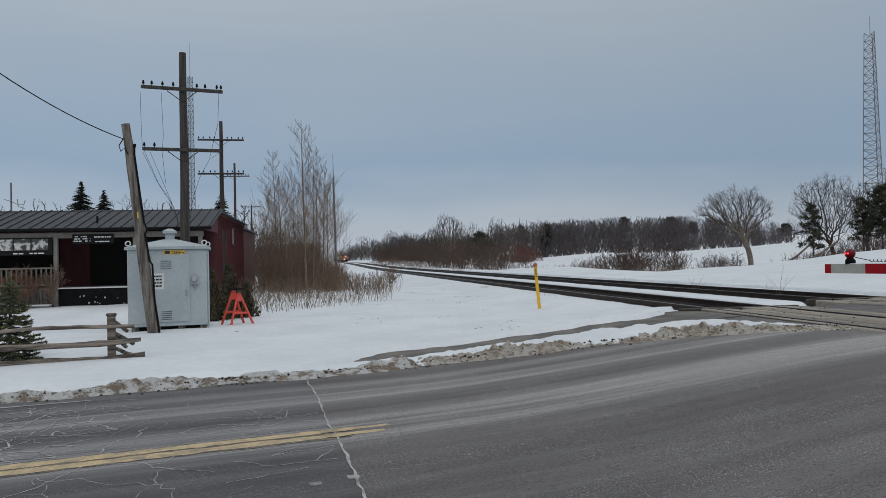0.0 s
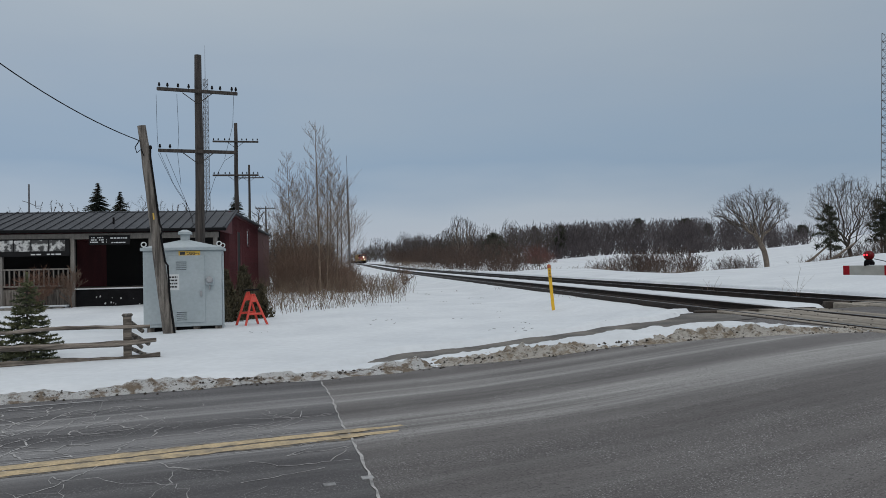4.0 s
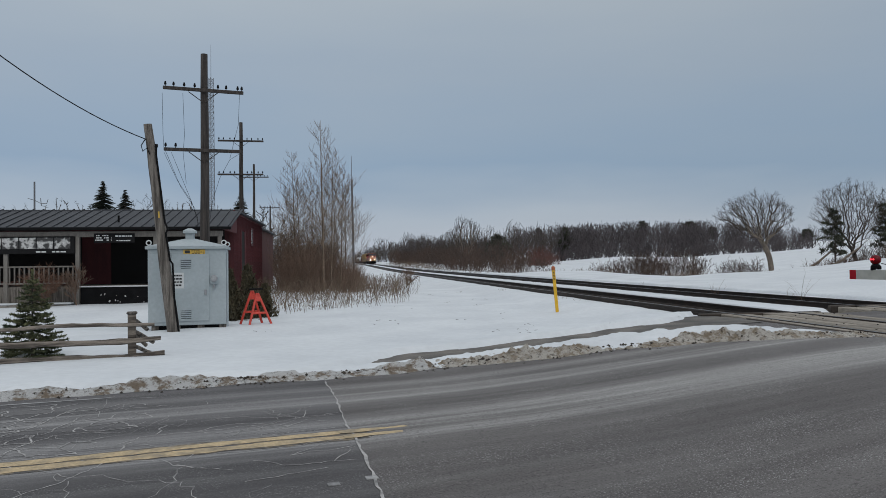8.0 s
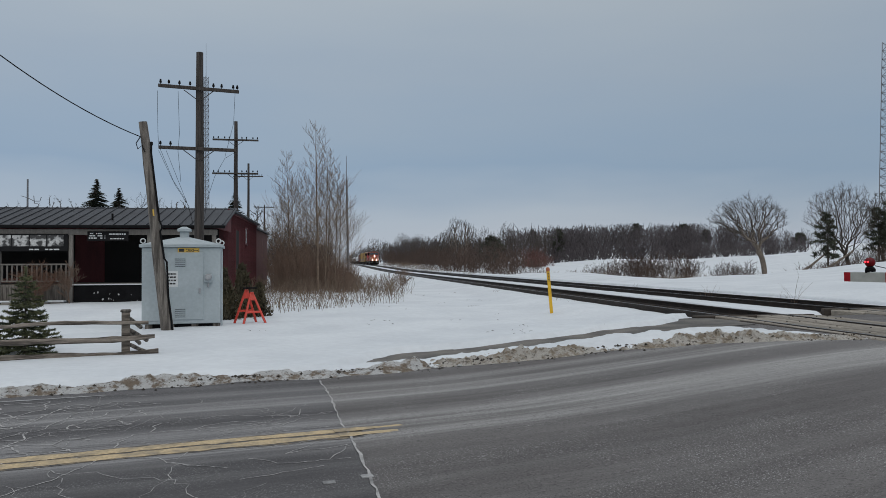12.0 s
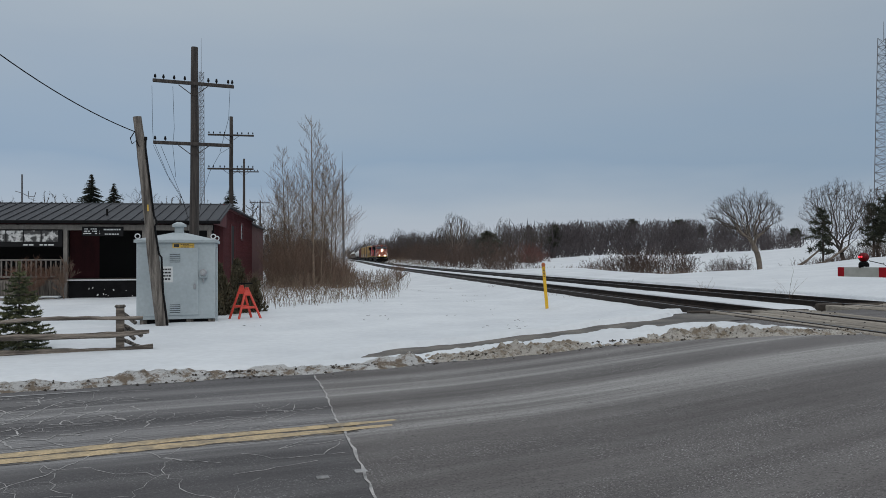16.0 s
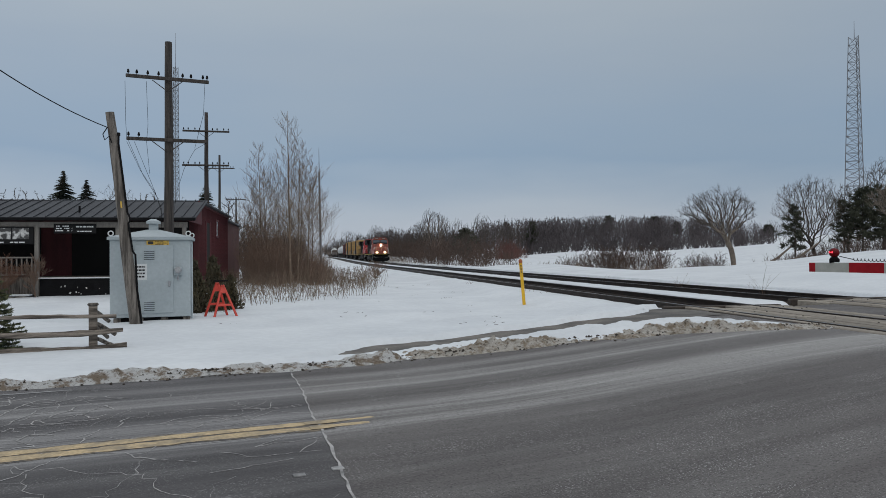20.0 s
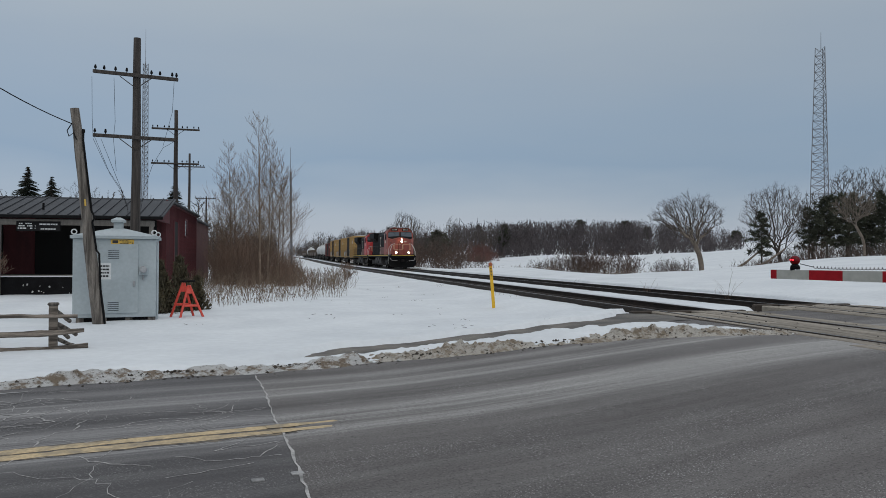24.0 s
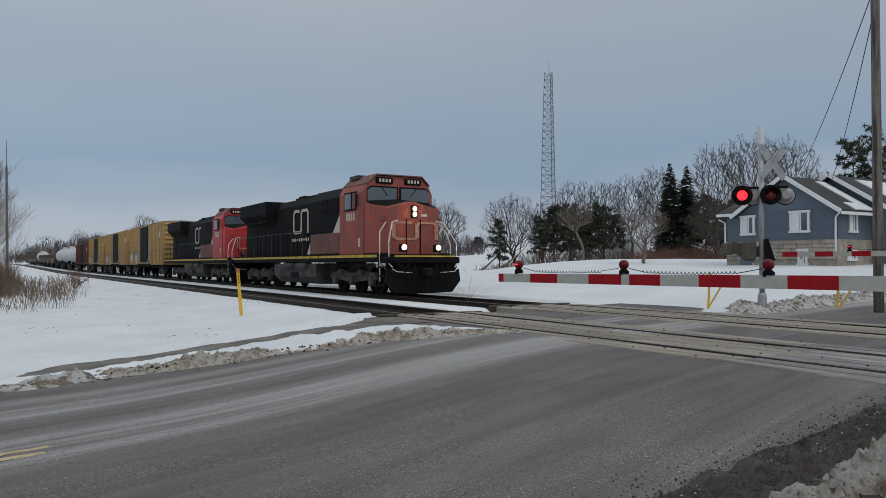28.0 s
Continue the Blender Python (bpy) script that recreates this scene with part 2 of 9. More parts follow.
SNOW_DIRTY = dirty_snow("dirty_snow", (0.66, 0.66, 0.65), (0.25, 0.20, 0.15), (0.050, 0.040, 0.030), 0.485, 0.575)
SNOW_BROWN = dirty_snow("browned_snow", (0.58, 0.55, 0.50), (0.30, 0.245, 0.18), (0.070, 0.055, 0.040), 0.465, 0.58)
SNOW_HEAP = dirty_snow("heaped_snow", (0.62, 0.59, 0.55), (0.33, 0.27, 0.21), (0.075, 0.060, 0.045), 0.49, 0.60)


def road_mat(name, base, patch, salt, speck, streak, amount):
    """Asphalt: worn patches, bright and dark stones, and dry salt drawn out along the road."""
    m = bpy.data.materials.new(name)
    m.use_nodes = True
    n, l = m.node_tree.nodes, m.node_tree.links
    b = n["Principled BSDF"]
    b.inputs["Roughness"].default_value = 0.85
    b.inputs["Specular IOR Level"].default_value = 0.35
    co = n.new("ShaderNodeTexCoord")

    def noise_at(scale, stretch, detail, lo, hi, rough=0.55):
        mp, tx, mr = n.new("ShaderNodeMapping"), n.new("ShaderNodeTexNoise"), n.new("ShaderNodeMapRange")
        mp.vector_type = "TEXTURE"
        mp.inputs["Rotation"].default_value = (0, 0, radians(23))
        mp.inputs["Scale"].default_value = (1 / stretch[0], 1 / stretch[1], 1)
        l.new(co.outputs["Object"], mp.inputs[0])
        tx.inputs["Scale"].default_value, tx.inputs["Detail"].default_value, tx.inputs["Roughness"].default_value = scale, detail, rough
        l.new(mp.outputs[0], tx.inputs["Vector"])
        mr.inputs["From Min"].default_value, mr.inputs["From Max"].default_value = lo, hi
        l.new(tx.outputs[0], mr.inputs[0])
        return mr.outputs[0]

    def mix(fac, a, colour, k=1.0):
        x = n.new("ShaderNodeMix")
        x.data_type = "RGBA"
        if k < 1.0:
            mu = n.new("ShaderNodeMath")
            mu.operation = "MULTIPLY"
            mu.inputs[1].default_value = k
            l.new(fac, mu.inputs[0])
            fac = mu.outputs[0]
        l.new(fac, x.inputs[0])
        if isinstance(a, tuple):
            x.inputs[6].default_value = (*a, 1)
        else:
            l.new(a, x.inputs[6])
        x.inputs[7].default_value = (*colour, 1)
        return x.outputs[2]

    def both(a, c):
        mu = n.new("ShaderNodeMath")
        mu.operation = "MULTIPLY"
        l.new(a, mu.inputs[0])
        l.new(c, mu.inputs[1])
        return mu.outputs[0]

    grain = noise_at(42.0, (1, 1), 2.0, 0.3, 0.7, 0.8)
    col = mix(noise_at(0.7, (0.4, 1.3), 5.0, 0.4, 0.68), base, patch)
    mp, sp = n.new("ShaderNodeMapping"), n.new("ShaderNodeSeparateXYZ")
    mp.vector_type = "TEXTURE"
    mp.inputs["Rotation"].default_value = (0, 0, radians(23))
    l.new(co.outputs["Object"], mp.inputs[0])
    l.new(mp.outputs[0], sp.inputs[0])

    def lane(centre, inner, outer):
        """How near a point lies to one wheel-swept line along the road."""
        df, ab, mr = n.new("ShaderNodeMath"), n.new("ShaderNodeMath"), n.new("ShaderNodeMapRange")
        df.operation, ab.operation = "SUBTRACT", "ABSOLUTE"
        df.inputs[1].default_value = centre
        l.new(sp.outputs["Y"], df.inputs[0])
        l.new(df.outputs[0], ab.inputs[0])
        mr.inputs["From Min"].default_value, mr.inputs["From Max"].default_value = outer, inner
        l.new(ab.outputs[0], mr.inputs[0])
        return mr.outputs[0]

    fine = noise_at(2.0, (0.06, 5.0), 8.0, streak[0] - 0.03, streak[1] + 0.04, 0.8)
    broad = noise_at(0.5, (0.16, 1.6), 4.0, 0.34, 0.60, 0.6)
    for centre, inner, outer, k in ((7.05, 0.15, 0.85, 1.0), (8.75, 0.05, 0.55, 0.6), (8.62, 0.0, 0.13, 1.0), (9.0, 0.0, 0.10, 0.8), (7.42, 0.0, 0.16, 0.6), (6.62, 0.0, 0.12, 0.6), (9.5, 0.0, 0.35, 0.5), (2.35, 0.05, 0.4, 0.3)):
        near = lane(centre, inner, outer)
        col = mix(both(near, broad), col, salt, amount * k * 0.55)
        col = mix(both(near, fine), col, salt, amount * k * 0.7)
    col = mix(noise_at(1.1, (0.07, 1.9), 5.0, streak[0], streak[1], 0.65), col, salt, amount * 0.12)
    col = mix(noise_at(55.0, (1, 1), 1.5, 0.52, 0.70), col, tuple(c * 0.45 for c in base), speck * 0.7)
    col = mix(both(noise_at(70.0, (1, 1), 1.0, 0.61, 0.665), noise_at(1.3, (0.5, 1.2), 4.0, 0.40, 0.62)), col, (0.42, 0.42, 0.41), speck * 0.85)
    col = mix(noise_at(48.0, (1, 1), 1.5, 0.56, 0.70), col, tuple(min(0.5, c * 1.9) for c in base), speck * 0.8)
    l.new(col, b.inputs["Base Color"])
    bp = n.new("ShaderNodeBump")
    bp.inputs["Strength"].default_value, bp.inputs["Distance"].default_value = 0.5, 0.008
    l.new(grain, bp.inputs["Height"])
    l.new(bp.outputs[0], b.inputs["Normal"])
    return m


ASPHALT_OLD = road_mat("old_asphalt", (0.067, 0.064, 0.066), (0.097, 0.0925, 0.0945), (0.38, 0.375, 0.37), 0.5, (0.45, 0.61), 1.0)
ASPHALT_NEW = road_mat("new_asphalt", (0.090, 0.083, 0.081), (0.121, 0.112, 0.109), (0.46, 0.455, 0.44), 1.0, (0.45, 0.62), 0.95)
PATHM = mat("wet_path", (0.16, 0.145, 0.125), 0.8, var=0.4, scale=1.8, fine=40.0, bump=0.4, other=(0.07, 0.065, 0.06))
YELLOW_LINE = mat("worn_yellow", (0.52, 0.40, 0.235), 0.8, var=0.4, scale=5.0, fine=40.0, bump=0.1, other=(0.27, 0.225, 0.16), edges=(0.42, 0.66))
SMEAR = mat("old_paint", (0.20, 0.165, 0.115), 0.85, var=0.5, scale=7.0, fine=50.0, bump=0.1, other=(0.085, 0.080, 0.078), edges=(0.40, 0.60))
WHITE_LINE = mat("worn_white", (0.38, 0.38, 0.38), 0.8, var=0.4, scale=3.0, fine=30.0, bump=0.1, other=(0.16, 0.16, 0.16))
SALT = mat("salt_crack", (0.43, 0.42, 0.41), 0.9, var=0.4, scale=5.0, fine=40.0, bump=0.3, other=(0.13, 0.13, 0.13), edges=(0.45, 0.75))
BALLAST = mat("ballast", (0.070, 0.051, 0.039), 0.95, var=0.6, scale=4.0, fine=30.0, bump=1.0, other=(0.028, 0.024, 0.021), dist=0.04)
TIE = mat("tie", (0.075, 0.058, 0.045), 0.9, var=0.4, scale=2.0, fine=30.0, bump=0.5, other=(0.04, 0.033, 0.028), stretch=(0.3, 3, 3), per=0.25)
RAILM = mat("rusty_rail", (0.055, 0.040, 0.032), 0.55, 0.5, var=0.3, scale=3.0, fine=40.0, bump=0.1, other=(0.030, 0.024, 0.021))
RAILTOP = mat("polished_rail", (0.20, 0.19, 0.185), 0.35, 0.8, var=0.2, scale=2.0, fine=20.0, bump=0.02)
PLANKGREY = mat("salted_plank", (0.28, 0.27, 0.26), 0.9, var=0.45, scale=2.0, fine=25.0, bump=0.5, other=(0.13, 0.125, 0.12), stretch=(3, 0.35, 3), per=0.25)
PLANK = mat("crossing_plank", (0.29, 0.26, 0.215), 0.9, var=0.45, scale=2.0, fine=25.0, bump=0.5, other=(0.19, 0.165, 0.135), stretch=(3, 0.35, 3), per=0.2)
GREYWOOD = mat("weathered_wood", (0.185, 0.165, 0.145), 0.9, var=0.5, scale=3.0, fine=30.0, bump=0.9, other=(0.060, 0.052, 0.045), stretch=(5, 5, 0.3), per=0.15, edges=(0.42, 0.62), dist=0.02)
LOGWOOD = mat("fence_wood", (0.215, 0.185, 0.155), 0.9, var=0.5, scale=3.0, fine=30.0, bump=1.0, other=(0.060, 0.050, 0.042), stretch=(0.5, 6, 6), per=0.15, edges=(0.42, 0.6), dist=0.02)
DARKPOLE = mat("pole_wood", (0.066, 0.056, 0.050), 0.9, var=0.5, scale=2.5, fine=25.0, bump=0.9, other=(0.026, 0.022, 0.020), stretch=(6, 6, 0.3), dist=0.02)
BARK = mat("bark", (0.088, 0.072, 0.060), 0.95, var=0.35, scale=3.0, fine=20.0, bump=0.4, other=(0.060, 0.049, 0.041))
PALEBARK = mat("pale_bark", (0.20, 0.165, 0.135), 0.95, var=0.3, scale=3.0, fine=20.0, bump=0.3, other=(0.13, 0.105, 0.085))
TWIG = mat("brown_twig", (0.215, 0.140, 0.102), 0.95, var=0.35, scale=0.8, fine=9.0, bump=0.0, other=(0.14, 0.098, 0.073))
STRAW = mat("dry_grass", (0.215, 0.160, 0.112), 0.95, var=0.4, scale=0.9, fine=9.0, bump=0.0, other=(0.14, 0.102, 0.075))
HAZEWOOD = mat("haze_wood", (0.115, 0.100, 0.103), 0.95, var=0.35, scale=0.06, fine=0.5, bump=0.0, other=(0.075, 0.064, 0.068))
FIR = mat("fir_needles", (0.040, 0.052, 0.034), 0.8, var=0.4, scale=2.0, fine=14.0, bump=0.0, other=(0.022, 0.032, 0.021))
CEDAR = mat("cedar", (0.092, 0.076, 0.040), 0.85, var=0.5, scale=2.5, fine=14.0, bump=0.0, other=(0.050, 0.042, 0.024))
GALV = mat("galvanised", (0.42, 0.43, 0.44), 0.5, 0.6, var=0.2, scale=4.0, fine=30.0, bump=0.1, other=(0.30, 0.30, 0.31))
GREYPAINT = mat("grey_paint", (0.40, 0.45, 0.47), 0.55, var=0.10, scale=1.2, fine=14.0, bump=0.06, other=(0.34, 0.39, 0.41))
BLACK = mat("black", (0.010, 0.010, 0.011), 0.75, spec=0.1, var=0.4, scale=4.0, fine=30.0, bump=0.1)
DARKRED = mat("maroon_boards", (0.115, 0.024, 0.028), 0.75, var=0.3, scale=1.4, fine=20.0, bump=0.2, other=(0.070, 0.017, 0.020), stretch=(2, 2, 0.4))
ROOFING = mat("metal_roof", (0.047, 0.052, 0.060), 0.6, 0.0, spec=0.3, var=0.2, scale=0.8, fine=12.0, bump=0.05, other=(0.035, 0.037, 0.043))


# ---- building helpers ----
class Mesh:
    """Collects faces of one part."""

    def __init__(self):
        self.v, self.f = [], []

    def add(self, verts, faces):
        k = len(self.v)
        self.v.extend(tuple(p) for p in verts)
        self.f.extend(tuple(i + k for i in fc) for fc in faces)
        return self

    def box(self, c, size, m=None, c_edge=0.0):
        """A box at c with chamfered edges."""
        hx, hy, hz = (d / 2 for d in size)
        e = min(c_edge, hx * 0.9, hy * 0.9, hz * 0.9)
        vs = []
        if e <= 0:
            vs = [(x * hx, y * hy, z * hz) for x in (-1, 1) for y in (-1, 1) for z in (-1, 1)]
            fs = [(0, 1, 3, 2), (4, 6, 7, 5), (0, 4, 5, 1), (2, 3, 7, 6), (0, 2, 6, 4), (1, 5, 7, 3)]
        else:
            idx = {}
            for x in (-1, 1):
                for y in (-1, 1):
                    for z in (-1, 1):
                        for ax in range(3):
                            p = [x * (hx - e), y * (hy - e), z * (hz - e)]
                            p[ax] = (x * hx, y * hy, z * hz)[ax]
                            idx[x, y, z, ax] = len(vs)
                            vs.append(tuple(p))
            fs = []
            for ax in range(3):
                a, b = [i for i in range(3) if i != ax]
                for sg in (-1, 1):
                    ring = []
                    for da, db in ((-1, -1), (1, -1), (1, 1), (-1, 1)):
                        k = [0, 0, 0]
                        k[ax], k[a], k[b] = sg, da, db
                        ring.append(idx[(*k, ax)])
                    fs.append(tuple(ring) if (sg > 0) == (ax != 1) else tuple(reversed(ring)))
            for ax in range(3):
                a, b = [i for i in range(3) if i != ax]
                for da in (-1, 1):
                    for db in (-1, 1):
                        lo, hi = [0, 0, 0], [0, 0, 0]
                        lo[ax], hi[ax] = -1, 1
                        lo[a] = hi[a] = da
                        lo[b] = hi[b] = db
                        fs.append((idx[(*lo, a)], idx[(*hi, a)], idx[(*hi, b)], idx[(*lo, b)]))
            for x in (-1, 1):
                for y in (-1, 1):
                    for z in (-1, 1):
                        fs.append((idx[x, y, z, 0], idx[x, y, z, 1], idx[x, y, z, 2]))
        vs = [Vector(p) for p in vs]
        if m is not None:
            vs = [m @ p for p in vs]
        return self.add([p + Vector(c) for p in vs], fs)

    def tube(self, a, b, r0, r1=None, seg=8, caps=True):
        a, b = Vector(a), Vector(b)
        r1 = r0 if r1 is None else r1
        d = b - a
        if d.length < 1e-6:
            return self
        d.normalize()
        t = Vector((0, 0, 1)) if abs(d.z) < 0.9 else Vector((1, 0, 0))
        x = d.cross(t).normalized()
        y = d.cross(x)
        ring = [(math.cos(2 * math.pi * i / seg), math.sin(2 * math.pi * i / seg)) for i in range(seg)]
        vs = [a + (x * c + y * s) * r0 for c, s in ring] + [b + (x * c + y * s) * r1 for c, s in ring]
        fs = [(i, (i + 1) % seg, (i + 1) % seg + seg, i + seg) for i in range(seg)]
        if caps:
            fs += [tuple(reversed(range(seg))), tuple(range(seg, 2 * seg))]
        return self.add(vs, fs)

    def path(self, pts, r, seg=6):
        """One bent tube through points; r is a radius or one for each point."""
        pts = [Vector(p) for p in pts]
        rs = [r] * len(pts) if isinstance(r, (int, float)) else list(r)
        k0 = len(self.v)
        x = None
        for i, p in enumerate(pts):
            d = (pts[min(i + 1, len(pts) - 1)] - pts[max(i - 1, 0)]).normalized()
            if x is None:
                x = d.cross(Vector((0, 0, 1)) if abs(d.z) < 0.9 else Vector((1, 0, 0))).normalized()
            else:
                x = (x - d * x.dot(d)).normalized()
            y = d.cross(x)
            for j in range(seg):
                a = 2 * math.pi * j / seg
                self.v.append(tuple(p + (x * math.cos(a) + y * math.sin(a)) * rs[i]))
        for i in range(len(pts) - 1):
            for j in range(seg):
                a, b = k0 + i * seg, k0 + (i + 1) * seg
                self.f.append((a + j, a + (j + 1) % seg, b + (j + 1) % seg, b + j))
        self.f.append(tuple(range(k0 + seg - 1, k0 - 1, -1)))
        e = k0 + (len(pts) - 1) * seg
        self.f.append(tuple(range(e, e + seg)))
        return self

    def extrude(self, outline, axis, a, b):
        """A closed outline of 2D points swept along an axis from a to b."""
        def put(p, t):
            return (t, p[0], p[1]) if axis == "x" else (p[0], t, p[1]) if axis == "y" else (p[0], p[1], t)
        k = len(outline)
        vs = [put(p, a) for p in outline] + [put(p, b) for p in outline]
        fs = [(i, (i + 1) % k, (i + 1) % k + k, i + k) for i in range(k)] + [tuple(reversed(range(k))), tuple(range(k, 2 * k))]
        return self.add(vs, fs)

    def lathe(self, rings, axis="z", seg=16, at=(0, 0, 0)):
        """Rings of (radius, height) turned about an axis."""
        vs = []
        for r, h in rings:
            for i in range(seg):
                c, s = r * math.cos(2 * math.pi * i / seg), r * math.sin(2 * math.pi * i / seg)
                vs.append((c + at[0], s + at[1], h + at[2]) if axis == "z" else (c + at[0], h + at[1], s + at[2]) if axis == "y" else (h + at[0], c + at[1], s + at[2]))
        fs = []
        for k in range(len(rings) - 1):
            for i in range(seg):
                j = (i + 1) % seg
                fs.append((k * seg + i, k * seg + j, (k + 1) * seg + j, (k + 1) * seg + i))
        fs += [tuple(reversed(range(seg))), tuple(range((len(rings) - 1) * seg, len(rings) * seg))]
        return self.add(vs, fs)

    def data(self, name, material, smooth=False):
        me = bpy.data.meshes.new(name)
        me.from_pydata(self.v, [], self.f)
        bm = bmesh.new()
        bm.from_mesh(me)
        bmesh.ops.recalc_face_normals(bm, faces=bm.faces)
        bm.to_mesh(me)
        bm.free()
        me.materials.append(material)
        if smooth:
            me.polygons.foreach_set("use_smooth", [True] * len(me.polygons))
        return me


def thing(name, label, category, m=None, group="", kind=""):
    ob = tagged(new(name), label, category, group, kind)
    ob.empty_display_size = 0.2
    if m is not None:
        ob.matrix_basis = m
    return ob


def part(name, mesh, material, parent=None, label="", smooth=False, m=None):
    """Links a mesh as one object under a thing or a part."""
    ob = new(name, mesh.data(name, material, smooth) if isinstance(mesh, Mesh) else mesh)
    if parent is not None:
        ob.parent = parent
    if m is not None:
        ob.matrix_basis = m
    if label:
        tagged(ob, label)
    return ob


def raw(name, verts, faces, material, smooth=False):
    """A large mesh from arrays."""
    me = bpy.data.meshes.new(name)
    verts, faces = np.asarray(verts, dtype=np.float32), np.asarray(faces, dtype=np.int32)
    k = faces.shape[1]
    me.vertices.add(len(verts))
    me.vertices.foreach_set("co", verts.ravel())
    me.loops.add(faces.size)
    me.loops.foreach_set("vertex_index", faces.ravel())
    me.polygons.add(len(faces))
    me.polygons.foreach_set("loop_start", np.arange(len(faces), dtype=np.int32) * k)
    me.polygons.foreach_set("loop_total", np.full(len(faces), k, dtype=np.int32))
    if smooth:
        me.polygons.foreach_set("use_smooth", np.ones(len(faces), dtype=bool))
    me.materials.append(material)
    me.update(calc_edges=True)
    return new(name, me)


def grid(xs, ys):
    X, Y = np.meshgrid(xs, ys, indexing="xy")
    nx, ny = len(xs), len(ys)
    i = np.arange(ny - 1)[:, None] * nx + np.arange(nx - 1)[None, :]
    f = np.stack([i, i + 1, i + nx + 1, i + nx], -1).reshape(-1, 4)
    return X.ravel(), Y.ravel(), f


# ---- ground, road, tracks ----
def spread(near, step, grow, far):
    out = list(np.arange(0, near, step))
    d = step
    while out[-1] < far:
        d *= grow
        out.append(out[-1] + d)
    return np.array(out)


def build_ground():
    right, left = spread(28, 0.22, 1.10, 3500), spread(22, 0.22, 1.10, 3500)
    xs = np.concatenate([-left[:0:-1], right])
    ahead, back = spread(48, 0.22, 1.07, 3500), spread(4, 0.3, 1.3, 600)
    ys = np.concatenate([-back[:0:-1], ahead])
    X, Y, f = grid(xs, ys)
    Z = land_z(X, Y)
    tagged(raw("ground", np.stack([X, Y, Z], -1), f, SNOW, True), "snow-covered ground with low drifts, reaching the horizon", "ground", kind="structure")


def road_sheet(name, r0, r1, material, label, q0=0.85, q1=12.6):
    rs = [r for r in np.concatenate([np.arange(-30, 30, 0.4), np.arange(30, 200, 6.0), np.arange(-200, -30, 6.0)]) if r0 < r < r1]
    rs = np.array(sorted([r0, *[r for r in rs if abs(r - SEAM) > 1.2], r1]))
    R, Q, f = grid(rs, np.arange(q0, q1 + 0.01, 0.35))
    if SEAM in (r0, r1):
        R = np.where(np.abs(R - SEAM) < 1e-6, seam_r(Q), R)
    X, Y = R * UR[0] + Q * UQ[0], R * UR[1] + Q * UQ[1]
    Z = road_z(X * UN[0] + Y * UN[1]) - 0.012 * np.abs(Q - 6.9) / 3.6
    tagged(raw(name, np.stack([X, Y, Z], -1), f, material, True), label, "road", kind="structure")


def road_top(r, q):
    p = road_pt(r, q)
    return float(road_z(np.float64(p.x * UN[0] + p.y * UN[1]))) - 0.012 * abs(q - 6.9) / 3.6


def ribbon(name, pts, widths, material, lift=0.005):
    """A flat strip on the road through (r, q) points."""
    m = Mesh()
    k = len(pts)
    vs = []
    for i, (r, q) in enumerate(pts):
        a, b = pts[max(0, i - 1)], pts[min(k - 1, i + 1)]
        d = Vector((b[0] - a[0], b[1] - a[1])).normalized()
        w = widths[i] / 2
        for sg in (-1, 1):
            rr, qq = r - d.y * w * sg, q + d.x * w * sg
            vs.append(road_pt(rr, qq, road_top(rr, qq) + lift))
    m.add(vs, [(2 * i, 2 * i + 1, 2 * i + 3, 2 * i + 2) for i in range(k - 1)])
    return tagged(part(name, m, material), kind="structure")


def seam_r(q):
    """The joint between old and new asphalt runs across the road."""
    return 1.49 + 0.151 * (q - 4.92)


build_ground()
SEAM = 2.05
road_sheet("road_old", -200, SEAM, ASPHALT_OLD, "old dark asphalt road with salt-filled cracks")
road_sheet("road", SEAM, 200, ASPHALT_NEW, "coarse grey asphalt road with dry salt streaks")


def sweep(prof, stations):
    """A profile of (x, z) points carried along the track, following its climb."""
    m = Mesh()
    k = len(prof)
    for y in stations:
        g = float(grade(y))
        m.v.extend((x, y, z + g) for x, z in prof)
    for i in range(len(stations) - 1):
        for j in range(k):
            a, b = i * k, (i + 1) * k
            m.f.append((a + j, a + (j + 1) % k, b + (j + 1) % k, b + j))
    m.f.append(tuple(range(k - 1, -1, -1)))
    m.f.append(tuple(range((len(stations) - 1) * k, len(stations) * k)))
    return m


STATIONS = [-60, 100, 115, 130, 145, 160, 180, 200, 225, 250, 290, 330, 380, 433, 550, 700, 900, 1200]


def rail_line(n, name):
    prof = [(-0.07, -0.17), (0.07, -0.17), (0.07, -0.155), (0.012, -0.13), (0.012, -0.045), (0.037, -0.035), (0.037, -0.004), (0.03, 0.0), (-0.03, 0.0), (-0.037, -0.004), (-0.037, -0.035), (-0.012, -0.045), (-0.012, -0.13), (-0.07, -0.155)]
    rail = thing(name, "rusty steel rail with a worn bright head", "rail", at_track(0, n, RAIL), "rails of the two tracks", "structure")
    part("rail_web", sweep(prof, STATIONS), RAILM, rail)
    part("rail_head", sweep([(-0.025, 0.0012), (0.025, 0.0012), (0.025, 0.004), (-0.025, 0.004)], STATIONS), RAILTOP, rail, "bright worn rail head")


